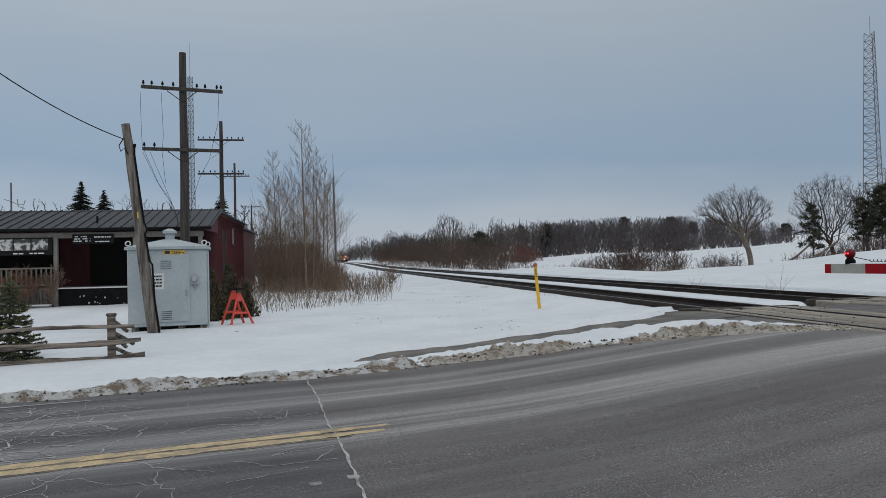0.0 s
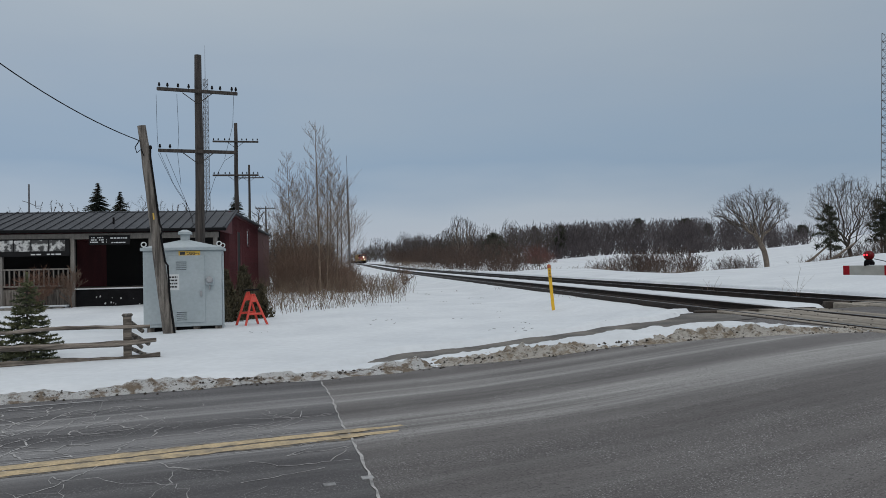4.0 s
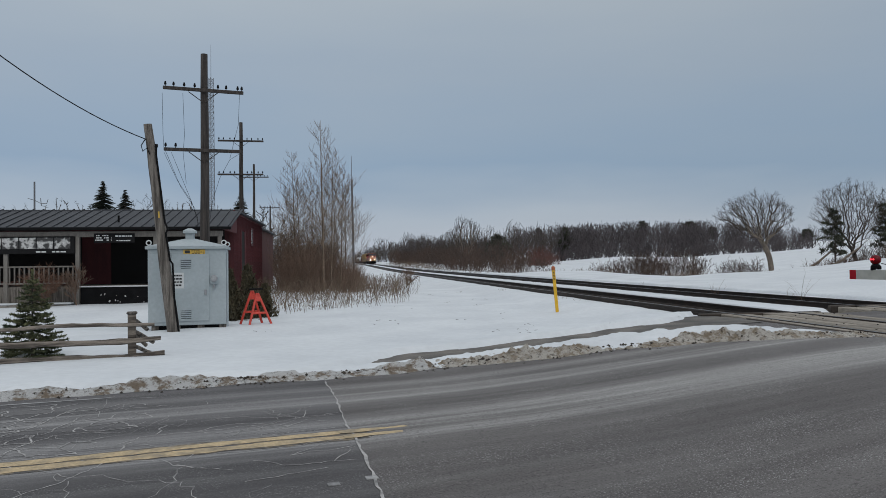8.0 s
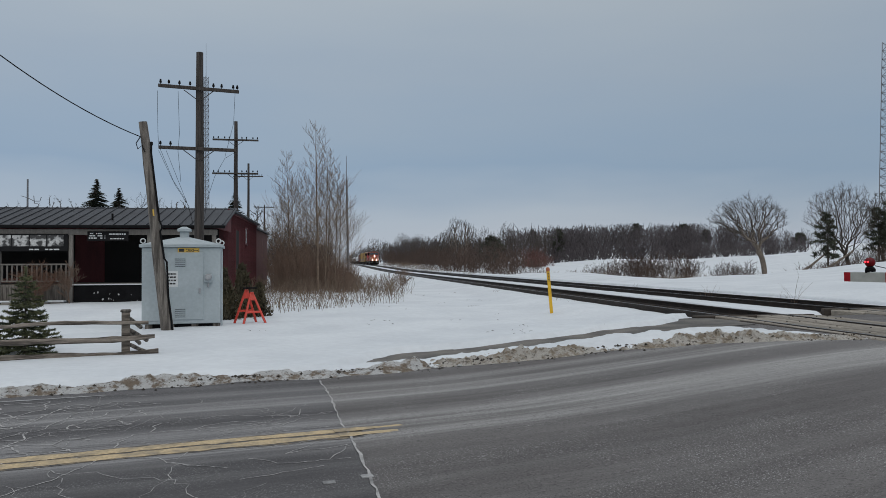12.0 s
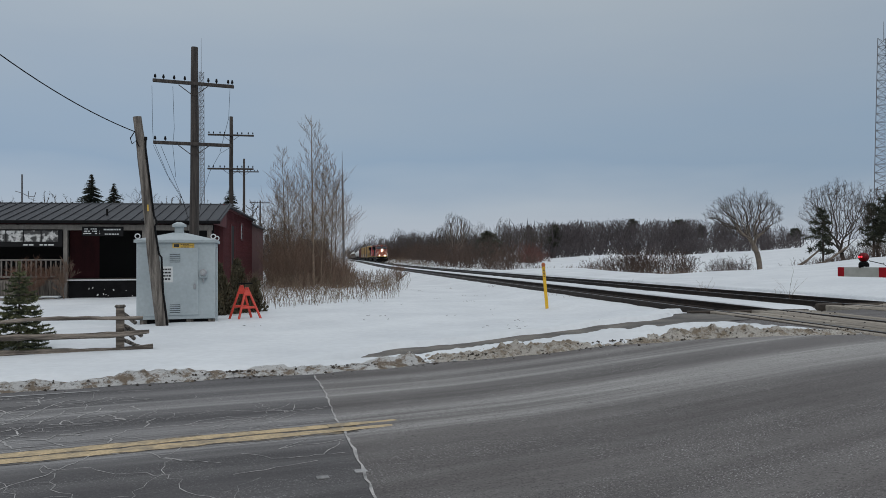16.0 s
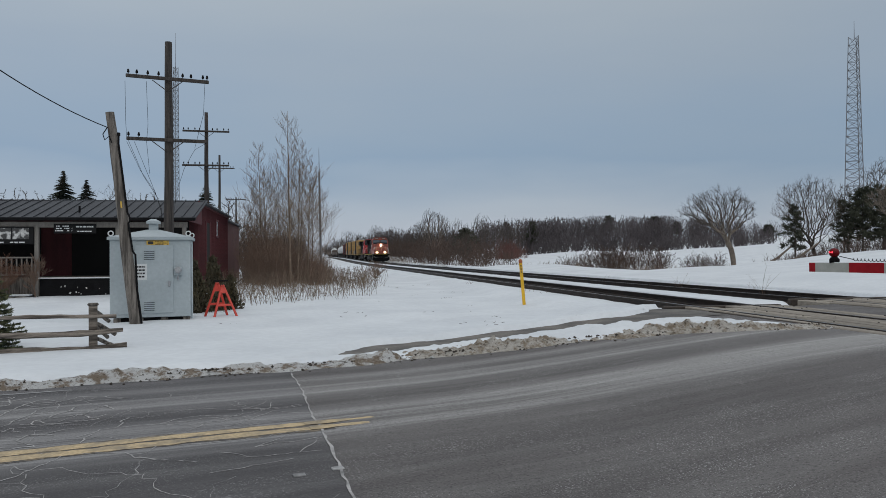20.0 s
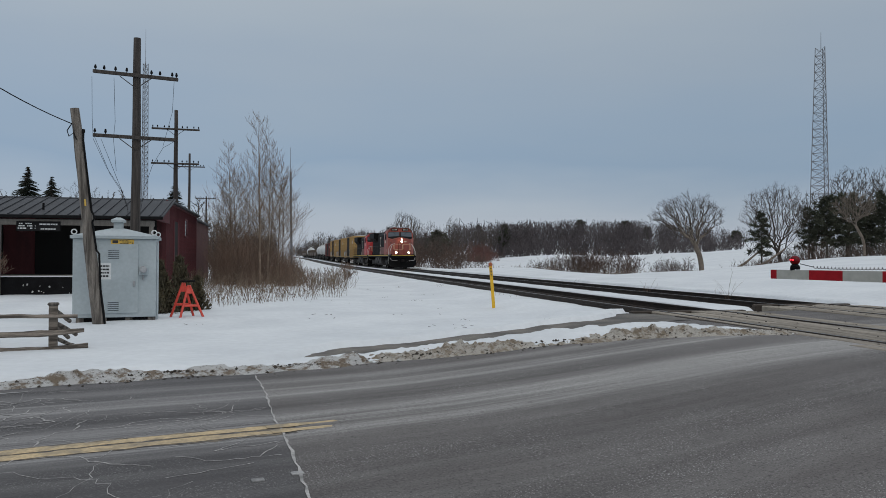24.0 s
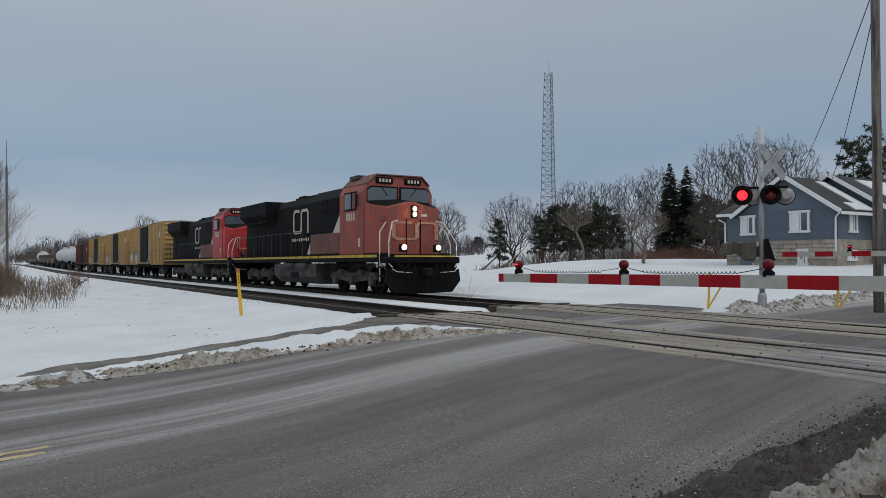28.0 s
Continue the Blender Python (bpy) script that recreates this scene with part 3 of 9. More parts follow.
for centre in (NEAR, FAR):
    for side in (-0.7525, 0.7525):
        rail_line(centre + side, "rail")
    rng = np.random.RandomState(int(centre * 10))
    ss = np.concatenate([np.arange(14.9, 60, 0.25), np.arange(60, 200, 1.0), np.arange(200, 1200, 25.0)])
    nn_ = np.array([-2.5, -2.2, -1.9, -1.6, -1.3, -0.9, -0.6, -0.3, 0, 0.3, 0.6, 0.9, 1.3, 1.6, 1.9, 2.2, 2.5])
    A, B, f = grid(ss, nn_)
    zz = np.interp(np.abs(B), [0, 1.45, 1.9, 2.5], [0.215, 0.21, 0.08, -0.1]) + rng.uniform(-0.03, 0.03, len(A)) + grade(A)
    X, Y = A * US[0] + (centre + B) * UN[0], A * US[1] + (centre + B) * UN[1]
    tagged(raw("ballast", np.stack([X, Y, zz], -1), f, BALLAST), "dark brown stone ballast bed under the track", "ballast", kind="stuff")


def track_snow(label, n0, n1, s0, h0, h1, seed, soft_side):
    """Snow lying along the rails: a sheet that ends in a low ragged lip beside the ballast."""
    ss = np.concatenate([np.arange(s0, 60, 0.12), np.arange(60, 200, 1.0), np.arange(200, 900, 20.0)])
    us = np.array([0.0, 0.012, 0.03, 0.08, 0.18, 0.35, 0.5, 0.65, 0.82, 0.92, 0.97, 0.988, 1.0])
    S, U, f = grid(ss, us)
    rag = np.array([0.07 * noise.noise(Vector((a * 1.1, seed, u))) + 0.05 * noise.noise(Vector((a * 3.7, seed, u * 2))) for a, u in zip(S, U)])
    taper = sm(s0, s0 + 2.2, S)
    mid = (n0 + n1) / 2
    N = n0 + (n1 - n0) * U + rag
    N = np.where(U > 0.5, mid + (N - mid) * (0.6 + 0.4 * taper), N) if soft_side else mid + (N - mid) * (0.15 + 0.85 * taper)
    h = np.interp(U, (0, 1), (h0, h1)) + grade(S) + 0.02 * np.array([noise.noise(Vector((a * 0.7, u * 3, seed))) for a, u in zip(S, U)])
    h = h - 0.30 * (1 - sm(s0, s0 + 2.0, S))
    lip = np.interp(U, (0, 0.012, 0.03, 0.97, 0.988, 1.0), (0.22, 0.05, 0.0, 0.0, 0.05, 0.22))
    X, Y = S * US[0] + N * UN[0], S * US[1] + N * UN[1]
    if soft_side == "left":
        blend = 1 - sm(0.0, 0.62, U)
        h = h * (1 - blend) + blend * (land_z(X, Y) - 0.03)
        lip = np.where(U < 0.5, 0, lip)
    if soft_side == "right":
        blend = sm(0.3, 1.0, U)
        h = h * (1 - blend) + blend * (land_z(X, Y) - 0.03)
        lip = np.where(U > 0.5, 0, lip)
    tagged(raw("track_snow", np.stack([X, Y, h - lip], -1), f, SNOW, True), label, "snow", kind="stuff")


track_snow("snow lying up against the near rail", 7.0, 8.47, 14.2, 0.22, 0.27, 1.0, "left")
track_snow("strip of snow lying between the two tracks", 10.72, 12.35, 15.9, 0.36, 0.31, 2.0, "")
track_snow("snow lying beside the far track", 16.1, 20.5, 16.9, 0.40, 0.52, 3.0, "right")


# ---- crossing ----
def crossing():
    """Timber and rubber panels between and beside the rails, where the road crosses."""
    rng = random.Random(4)
    spike = Mesh().box((0, 0, 0), (0.02, 0.022, 0.010)).data("spike", BLACK)
    for centre, s0, s1 in ((NEAR, -14.0, 15.6), (FAR, -14.0, 17.4)):
        deck = thing("crossing_deck", "worn grey-brown timber deck between the rails at the road crossing", "crossing deck", at_track(0, centre, RAIL), kind="structure")
        for x0, x1 in ((-1.45, -1.17), (-1.15, -0.82), (-0.645, -0.33), (-0.31, 0.0), (0.02, 0.32), (0.34, 0.645), (0.82, 1.15), (1.17, 1.45)):
            s = s0
            while s < s1 - 0.5:
                e = min(s1 + rng.uniform(-0.25, 0.1), s + rng.choice((2.4, 2.7)))
                if centre == NEAR and x0 < -1.4 and e > 11.4:
                    break
                if centre == NEAR and x0 == -1.15 and e > 11.4:
                    x0 = -1.02
                b = Mesh().box(((x0 + x1) / 2, (s + e) / 2, -0.105 + rng.uniform(-0.012, 0.004)), (x1 - x0 - 0.01, e - s - 0.02, 0.2), c_edge=0.018)
                part("plank", b, PLANK if s > 5.5 else PLANKGREY, deck)
                for k in range(1 if rng.random() < 0.6 else 2):
                    part("spike", spike, BLACK, deck, m=pose((x0 + x1) / 2 + rng.uniform(-0.04, 0.04), s + (e - s) * (0.08 + 0.42 * k), 0.002))
                s = e
        # dark flangeways on the two sides of each rail
        for x in (-0.7525, 0.7525):
            part("flangeway", Mesh().box((x, (s0 + s1) / 2, -0.09), (0.22, s1 - s0, 0.05)), BLACK, deck, "dark flangeway gap beside the rail")
        if centre == NEAR:
            for a, c in ((10.6, 12.9), (12.94, 14.4)):
                part("edge_beam", Mesh().box((-1.06, (a + c) / 2, -0.17), (0.07, c - a, 0.32), c_edge=0.015), TIE, deck, "dark timber beam along the open edge of the deck")
        part("header_beam", Mesh().box((0, s1 + 0.09, -0.13), (2.9, 0.16, 0.26), c_edge=0.02), TIE, deck, "dark timber header at the end of the deck")


def ties():
    rng = random.Random(5)
    me = Mesh().box((0, 0, 0), (2.6, 0.22, 0.16), c_edge=0.015).data("tie", TIE)
    for centre in (NEAR, FAR):
        bed = thing("track_bed", "dark wooden railway ties under the rails", "railway ties", at_track(0, centre, 0), kind="structure")
        for i in range(120):
            part("tie", me, TIE, bed, m=pose(rng.uniform(-0.05, 0.05), 18.0 + i * 0.56 + rng.uniform(-0.03, 0.03), RAIL - 0.17 - 0.075, 0, 0, rng.uniform(-1, 1)))


crossing()
ties()


# ---- road marks ----
def marks():
    rng = random.Random(8)
    for q in (6.80, 7.0):
        pts, ws = [], []
        for i in range(330):
            r = -36 + i * 0.12
            if r > 2.75:
                break
            pts.append((r, q + 0.008 * math.sin(r * 2)))
            ws.append(max(0.02, 0.15 + rng.uniform(-0.035, 0.035) - (0.10 * max(0, r - 1.5))))
        old = sum(1 for r, _ in pts if r < 1.75)
        for a, b, lift in ((0, old, 0.005), (old - 1, len(pts), 0.009)):
            tagged(ribbon("centre_line", pts[a:b], ws[a:b], YELLOW_LINE, lift), "worn yellow painted centre line on the asphalt", "road marking")
    pts = [(-36 + i * 0.15, 6.9 + 0.02 * math.sin(i * 0.37)) for i in range(255)]
    tagged(ribbon("paint_smear", pts, [0.44 + rng.uniform(-0.07, 0.05) for _ in pts], SMEAR, 0.003), "dull tan remains of older paint on the asphalt", "road marking")
    pts = [(-40 + i * 0.6, 10.08) for i in range(67)]
    tagged(ribbon("edge_line", pts, [0.08 + rng.uniform(-0.03, 0.02) for _ in pts], WHITE_LINE), "faded white painted edge line on the asphalt", "road marking")
    # the joint between the two pavements
    pts = [(seam_r(q) + 0.012 * math.sin(q * 2.3) + rng.uniform(-0.012, 0.012), q) for q in np.arange(3.2, 10.7, 0.12)]
    tagged(ribbon("pavement_joint", pts, [0.017 + rng.uniform(-0.009, 0.013) for _ in pts], SALT, 0.006), "ragged salt-filled joint between two pavements", "pavement joint")


def cracks():
    """Branching pale cracks in the old asphalt, joined."""
    rng = random.Random(11)
    m = Mesh()

    def run(r, q, ang, length, w):
        steps = int(length / 0.11)
        for _ in range(steps):
            ang += rng.uniform(-0.12, 0.12)
            jag = ang + rng.uniform(-0.75, 0.75)
            r2, q2 = r + 0.11 * math.cos(jag), q + 0.11 * math.sin(jag)
            if r2 > seam_r(q2) - 0.03 or q2 > 10.4 or q2 < 3.2:
                return
            d = Vector((-(q2 - q), r2 - r)).normalized() * (w * rng.uniform(0.25, 0.85) / 2)
            vs = [road_pt(a, b, road_top(a, b) + 0.0045) for a, b in ((r - d.x, q - d.y), (r + d.x, q + d.y), (r2 + d.x, q2 + d.y), (r2 - d.x, q2 - d.y))]
            m.add(vs, [(0, 1, 2, 3)])
            r, q = r2, q2
            if rng.random() < 0.09:
                run(r, q, ang + rng.choice((-1, 1)) * rng.uniform(0.6, 1.4), length * rng.uniform(0.25, 0.5), w * 0.8)

    def edge(p0, p1, w):
        """One jagged crack from point to point."""
        k = max(3, int(math.hypot(p1[0] - p0[0], p1[1] - p0[1]) / 0.055))
        off = 0.0
        pts = []
        for i in range(k + 1):
            t = i / k
            off = off * 0.6 + rng.gauss(0, 0.016)
            dx, dy = p1[0] - p0[0], p1[1] - p0[1]
            ln = math.hypot(dx, dy)
            pts.append((p0[0] + dx * t - dy / ln * off * min(1, 4 * t * (1 - t) + 0.2), p0[1] + dy * t + dx / ln * off * min(1, 4 * t * (1 - t) + 0.2)))
        for (r, q), (r2, q2) in zip(pts, pts[1:]):
            if r2 > seam_r(q2) - 0.03:
                return
            d = Vector((-(q2 - q), r2 - r)).normalized() * (w * rng.uniform(0.45, 1.0) / 2)
            m.add([road_pt(a, b, road_top(a, b) + 0.0045) for a, b in ((r - d.x, q - d.y), (r + d.x, q + d.y), (r2 + d.x, q2 + d.y), (r2 - d.x, q2 - d.y))], [(0, 1, 2, 3)])

    def net(r0, r1, q0, q1, dr, dq, keep, w):
        """A net of cracks round uneven cells, thinning out towards its right end."""
        nr, nq = int((r1 - r0) / dr), int((q1 - q0) / dq)
        at = {(i, j): (r0 + (i + 0.5 * (j % 2) + rng.uniform(-0.33, 0.33)) * dr, q0 + (j + rng.uniform(-0.33, 0.33)) * dq) for i in range(nr + 1) for j in range(nq + 1)}
        for (i, j), p in at.items():
            for o in ((i + 1, j), (i, j + 1), (i + (1 if j % 2 else -1), j + 1)):
                if o in at and rng.random() < keep * min(1.0, 0.2 + 2.6 * (1 - i / max(1, nr))):
                    edge(p, at[o], w)

    net(-3.6, 0.25, 7.15, 9.9, 0.30, 0.30, 0.62, 0.019)
    net(-8.0, -3.4, 6.9, 9.9, 0.45, 0.4, 0.6, 0.02)
    net(-3.6, -0.2, 5.6, 6.75, 0.5, 0.36, 0.30, 0.013)
    net(-0.6, 1.6, 7.2, 8.2, 0.55, 0.24, 0.42, 0.011)
    net(0.2, 1.7, 5.8, 6.75, 0.5, 0.3, 0.34, 0.011)
    for q, w in ((7.32, 0.014), (7.6, 0.012), (7.95, 0.011), (8.5, 0.010)):
        run(-6.0, q, 0.0, 7.6, w)
    tagged(part("road_cracks", m, SALT), "pale salt-filled cracks in the old asphalt", "cracks", kind="stuff")
    for r, q in ((1.55, 5.45), (1.25, 5.40), (2.9, 4.8)):
        b = Mesh().box(road_pt(r, q, road_top(r, q) + 0.004), (0.09, 0.07, 0.012), Euler((0, 0, radians(20))).to_matrix(), 0.003)
        tagged(part("road_marker", b, WHITE_LINE), "small pale square patch stuck on the asphalt", "road marker", kind="structure")


marks()
cracks()


def bank(name, label, centre, r0, r1, width, high, seed, dirt=SNOW_DIRTY, step=0.05, rough=1.0):
    """A ploughed ridge of lumpy dirty snow along the road's edge."""
    rs = np.arange(r0, r1, step)
    vs = np.linspace(-1, 1, 41)
    R, V, f = grid(rs, vs)
    X, Y, Z = np.zeros_like(R), np.zeros_like(R), np.zeros_like(R)
    for i in range(len(R)):
        r, v = R[i], V[i]
        c, w = centre(r), width(r)
        q = c + v * w * (1 + 0.18 * noise.noise(Vector((r * 1.3, v, seed))))
        p = road_pt(r, q)
        a = noise.noise(Vector((p.x * 0.9, p.y * 0.9, seed)))
        b = noise.noise(Vector((p.x * 2.9, p.y * 2.9, seed + 3)))
        d = noise.noise(Vector((p.x * 8.5, p.y * 8.5, seed + 7)))
        e = noise.noise(Vector((p.x * 21, p.y * 21, seed + 9)))
        h = high(r) * max(0.0, 1 - abs(v) ** 1.8) * (0.72 + 0.55 * a * rough + 0.6 * b * rough + 0.5 * d * rough + 0.6 * (rough - 0.25) * e)
        X[i], Y[i] = p.x, p.y
        Z[i] = road_top(r, q) - 0.02 + max(0.0, h) + (0 if abs(v) < 0.99 else -0.04)
    tagged(raw(name, np.stack([X, Y, Z], -1), f, dirt, True), label, "snow bank", kind="stuff")


def edge_q(r):
    """The far kerb side of the road, where the bank's foot lies."""
    return float(np.interp(r, [-20, 4.6, 6.4, 8.15, 9.7, 10.7], [10.45, 10.5, 10.2, 9.6, 8.8, 8.2]))


def fade(r, a, b, k=0.8):
    return float(sm(a, a + k, r) * (1 - sm(b - k, b, r)))


def rise(r):
    return float(sm(3, 8, r))


bank("snow_bank", "low smooth ledge of ploughed snow along the road edge", lambda r: edge_q(r) + 0.52 + 0.08 * rise(r), -12, 10.75, lambda r: 0.46 + 0.08 * rise(r), lambda r: (0.15 + 0.12 * rise(r)) * (1 - 0.6 * float(sm(9.2, 10.2, r))) * fade(r, -12, 10.75), 2.0, SNOW, 0.07, 0.25)
for lo_r, hi_r, stain in ((-12, 4.3, SNOW_DIRTY), (3.9, 10.75, SNOW_BROWN)):
    bank("snow_crust", "crumbling brown-stained crust of old snow at the road edge", lambda r: edge_q(r) + 0.20 + 0.06 * math.sin(r * 1.9) + 0.04 * math.sin(r * 4.7 + 1), lo_r, hi_r, lambda r: 0.31 + 0.03 * rise(r) + 0.05 * math.sin(r * 2.7), lambda r: (0.15 + 0.06 * rise(r) + 0.035 * math.sin(r * 1.3 + 2) + 0.02 * math.sin(r * 3.7)) * (1 - 0.6 * float(sm(9.2, 10.2, r))) * (0.92 + 0.6 * noise.noise(Vector((r * 0.8, 0.3, 4.1)))) * fade(r, lo_r, hi_r, 0.5), 5.0, stain, 0.03, 0.42 if lo_r < 0 else 0.7)


def clods(name, label, centre, r0, r1, count, seed, spread_, low, high, material, lift=0.0):
    """Frozen lumps and grit along the foot of a bank, joined."""
    rng = random.Random(seed)
    m = Mesh()
    for _ in range(count):
        r = rng.uniform(r0, r1)
        q = centre(r) + rng.gauss(0, spread_)
        a = low + (high - low) * rng.random() ** 3
        c = road_pt(r, q, road_top(r, q) + a * 0.25 + lift)
        pts = [c + Vector((a * x * rng.uniform(0.6, 1.2), a * y * rng.uniform(0.6, 1.2), a * z * rng.uniform(0.5, 1.0))) for x, y, z in ((1, 0, 0), (0, 1, 0), (-1, 0, 0), (0, -1, 0), (0.1, 0.1, 1), (0, 0, -0.6), )]
        m.add(pts, [(0, 1, 4), (1, 2, 4), (2, 3, 4), (3, 0, 4), (1, 0, 5), (2, 1, 5), (3, 2, 5), (0, 3, 5)])
    tagged(part(name, m, material), label, "clods", kind="stuff")


DARKGRIT = mat("dark_grit", (0.060, 0.048, 0.038), 0.95, var=0.4, scale=9.0, fine=40.0, bump=0.3)
clods("snow_clods", "frozen dirty lumps of snow along the road edge", lambda r: edge_q(r) + 0.12, -11, 10.6, 420, 15, 0.10, 0.010, 0.05, SNOW_DIRTY)
clods("road_grit", "dark grit and bits of earth along the road edge", lambda r: edge_q(r) - 0.02, -11, 10.6, 900, 16, 0.14, 0.005, 0.03, DARKGRIT)


clods("crust_grit", "dark crumbs of earth frozen into the crust of old snow", lambda r: edge_q(r) + 0.12, -11, 10.6, 900, 20, 0.07, 0.008, 0.035, DARKGRIT, 0.05)


def litter():
    """Broken stalks and twigs lying on the snow."""
    rng = random.Random(17)
    S = []
    for _ in range(44):
        s, n = rng.uniform(14, 42), rng.uniform(-4.0, 6.0)
        p = track(s, n)
        if rq_of(p.x, p.y)[1] < 13.2:
            continue
        for k in range(rng.randint(1, 4)):
            a, ln = rng.uniform(0, 6.283), rng.uniform(0.03, 0.10)
            x, y = p.x + rng.gauss(0, 0.15), p.y + rng.gauss(0, 0.15)
            z = ground_at(x, y) + 0.012
            S.append((x, y, z, x + ln * math.cos(a), y + ln * math.sin(a), z + rng.uniform(0, 0.03), 0.005, 0.003))
    v, f = tubes(S, 3)
    tagged(raw("snow_litter", v, f, DARKGRIT), "broken stalks and twigs scattered on the snow", "litter", kind="stuff")


PATH_ROWS = np.arange(2.6, 13.6, 0.2)


def footpath():
    R, Q, f = grid(PATH_ROWS, np.arange(11.2, 14.6, 0.15))
    X, Y = R * UR[0] + Q * UQ[0], R * UR[1] + Q * UQ[1]
    Z = road_z(X * UN[0] + Y * UN[1]) - 0.012 * np.abs(Q - 6.9) / 3.6 + 0.012
    S, N = X * US[0] + Y * US[1], X * UN[0] + Y * UN[1]
    Z = Z - 0.2 * np.maximum(sm(0.05, 0.55, Q - snow_edge(R)), np.maximum(sm(7.5, 8.5, N) * sm(15.2, 16.0, S), sm(8.12, 8.3, N)))
    tagged(raw("footpath", np.stack([X, Y, Z], -1), f, PATHM, True), "bare brown-grey asphalt footpath between the snow", "footpath", kind="structure")


footpath()
bank("snow_bank", "low bank of dirty lumpy snow beside the far side of the crossing", lambda r: 7.75, 17.4, 34, lambda r: 0.6, lambda r: 0.24 * fade(r, 17.4, 34), 9.0)
bank("snow_bank", "dirty grey snow heap on the near shoulder of the road", lambda r: 1.02 - 0.13 * (r - 5) + 0.06 * math.sin(r * 1.7), 3.4, 14, lambda r: 0.76, lambda r: 0.27 * fade(r, 3.3, 14, 0.9), 14.0, SNOW_HEAP, 0.022, 1.3)
GRAVEL = mat("gravel_shoulder", (0.060, 0.052, 0.045), 0.9, var=0.6, scale=5.0, fine=70.0, bump=1.0, other=(0.030, 0.026, 0.023))


def shoulder():
    R, Q, f = grid(np.arange(-3, 16, 0.12), np.arange(1.2, 2.41, 0.1))
    wob = np.array([0.12 * noise.noise(Vector((r * 0.9, 0, 5))) + 0.06 * noise.noise(Vector((r * 3, 1, 5))) for r in R])
    Q = np.where(Q > 2.35, Q + wob - 0.05, Q)
    Q = 0.9 + (Q - 0.9) * np.clip((2.27 - 0.14 * (R - 4.58) - 0.9) / 1.5, 0.05, 1.1)
    X, Y = R * UR[0] + Q * UQ[0], R * UR[1] + Q * UQ[1]
    Z = road_z(X * UN[0] + Y * UN[1]) - 0.012 * np.abs(Q - 6.9) / 3.6 + 0.052 + np.array([0.012 * noise.noise(Vector((x * 9, y * 9, 2))) for x, y in zip(X, Y)])
    Z = np.where(np.arange(len(Z)) % len(np.arange(1.2, 2.41, 0.1)) == len(np.arange(1.2, 2.41, 0.1)) - 1, Z - 0.09, Z)
    tagged(raw("shoulder", np.stack([X, Y, Z], -1), f, GRAVEL), "wet dark gravel shoulder beside the asphalt", "road shoulder", kind="structure")


shoulder()
clods("shoulder_gravel", "loose dark gravel on the road shoulder", lambda r: 1.95 - 0.14 * (r - 4.58), 3.2, 9, 6500, 18, 0.22, 0.004, 0.016, DARKGRIT, 0.062)
clods("pale_gravel", "pale pebbles scattered on the road shoulder", lambda r: 2.2 - 0.14 * (r - 4.58), 3.2, 9, 260, 19, 0.2, 0.003, 0.014, SALT, 0.062)


# ---- plants ----
def tubes(segs, sides=3):
    """Vertices and faces of many tapered twigs: rows of p0, p1, r0, r1."""
    S = np.asarray(segs, dtype=np.float64)
    a, b, r0, r1 = S[:, 0:3], S[:, 3:6], S[:, 6], S[:, 7]
    d = b - a
    d /= np.maximum(np.linalg.norm(d, axis=1), 1e-9)[:, None]
    ref = np.where((np.abs(d[:, 2]) > 0.9)[:, None], np.array([1.0, 0, 0]), np.array([0, 0, 1.0]))
    x = np.cross(d, ref)
    x /= np.linalg.norm(x, axis=1)[:, None]
    y = np.cross(d, x)
    vs = []
    for p, r in ((a, r0), (b, r1)):
        for i in range(sides):
            t = 2 * math.pi * i / sides
            vs.append(p + (x * math.cos(t) + y * math.sin(t)) * r[:, None])
    V = np.stack(vs, 1).reshape(-1, 3)
    k = np.arange(len(S))[:, None] * 2 * sides
    F = np.concatenate([np.concatenate([k + i, k + (i + 1) % sides, k + sides + (i + 1) % sides, k + sides + i], 1) for i in range(sides)])
    return V, F


def tree_segs(rng, height, trunk=0.35, r=0.16, levels=5, spread_=0.6, up=0.25, kids=3, thin=0.006, droop=0.0, first=0.45):
    """A bare branching tree as twig segments."""
    out = []

    def grow(p, d, length, rad, level):
        n = 3 if level < 3 else 2
        for i in range(n):
            d2 = (d + Vector((rng.gauss(0, 0.13), rng.gauss(0, 0.13), rng.gauss(0, 0.08) + up * 0.12 - droop * level * 0.05))).normalized()
            q = p + d2 * (length / n)
            r2 = max(thin, rad * (1 - 0.22 / n * (i + 1)))
            out.append((*p, *q, rad, r2))
            p, d, rad = q, d2, r2
            if level < levels and (level > 0 or i >= n * first) and (i < n - 1):
                side(p, d, length * rng.uniform(0.5, 0.75), rad * 0.55, level + 1)
        if level < levels:
            for _ in range(kids if level else kids + 1):
                side(p, d, length * rng.uniform(0.55, 0.8), rad * rng.uniform(0.5, 0.72), level + 1)

    def side(p, d, length, rad, level):
        a = rng.uniform(0, 2 * math.pi)
        o = Vector((math.cos(a), math.sin(a), rng.uniform(-0.1, 0.5)))
        grow(p, (d * (1 - spread_ * 0.5) + o * spread_ * rng.uniform(0.6, 1.2)).normalized(), length, max(thin, rad), level)

    grow(Vector((0, 0, -0.15)), Vector((0, 0, 1)), height * trunk, r, 0)
    S = np.array(out)
    k = height / max(S[:, 5].max(), 0.1)
    S[:, [0, 1, 2, 3, 4, 5]] *= k
    return S


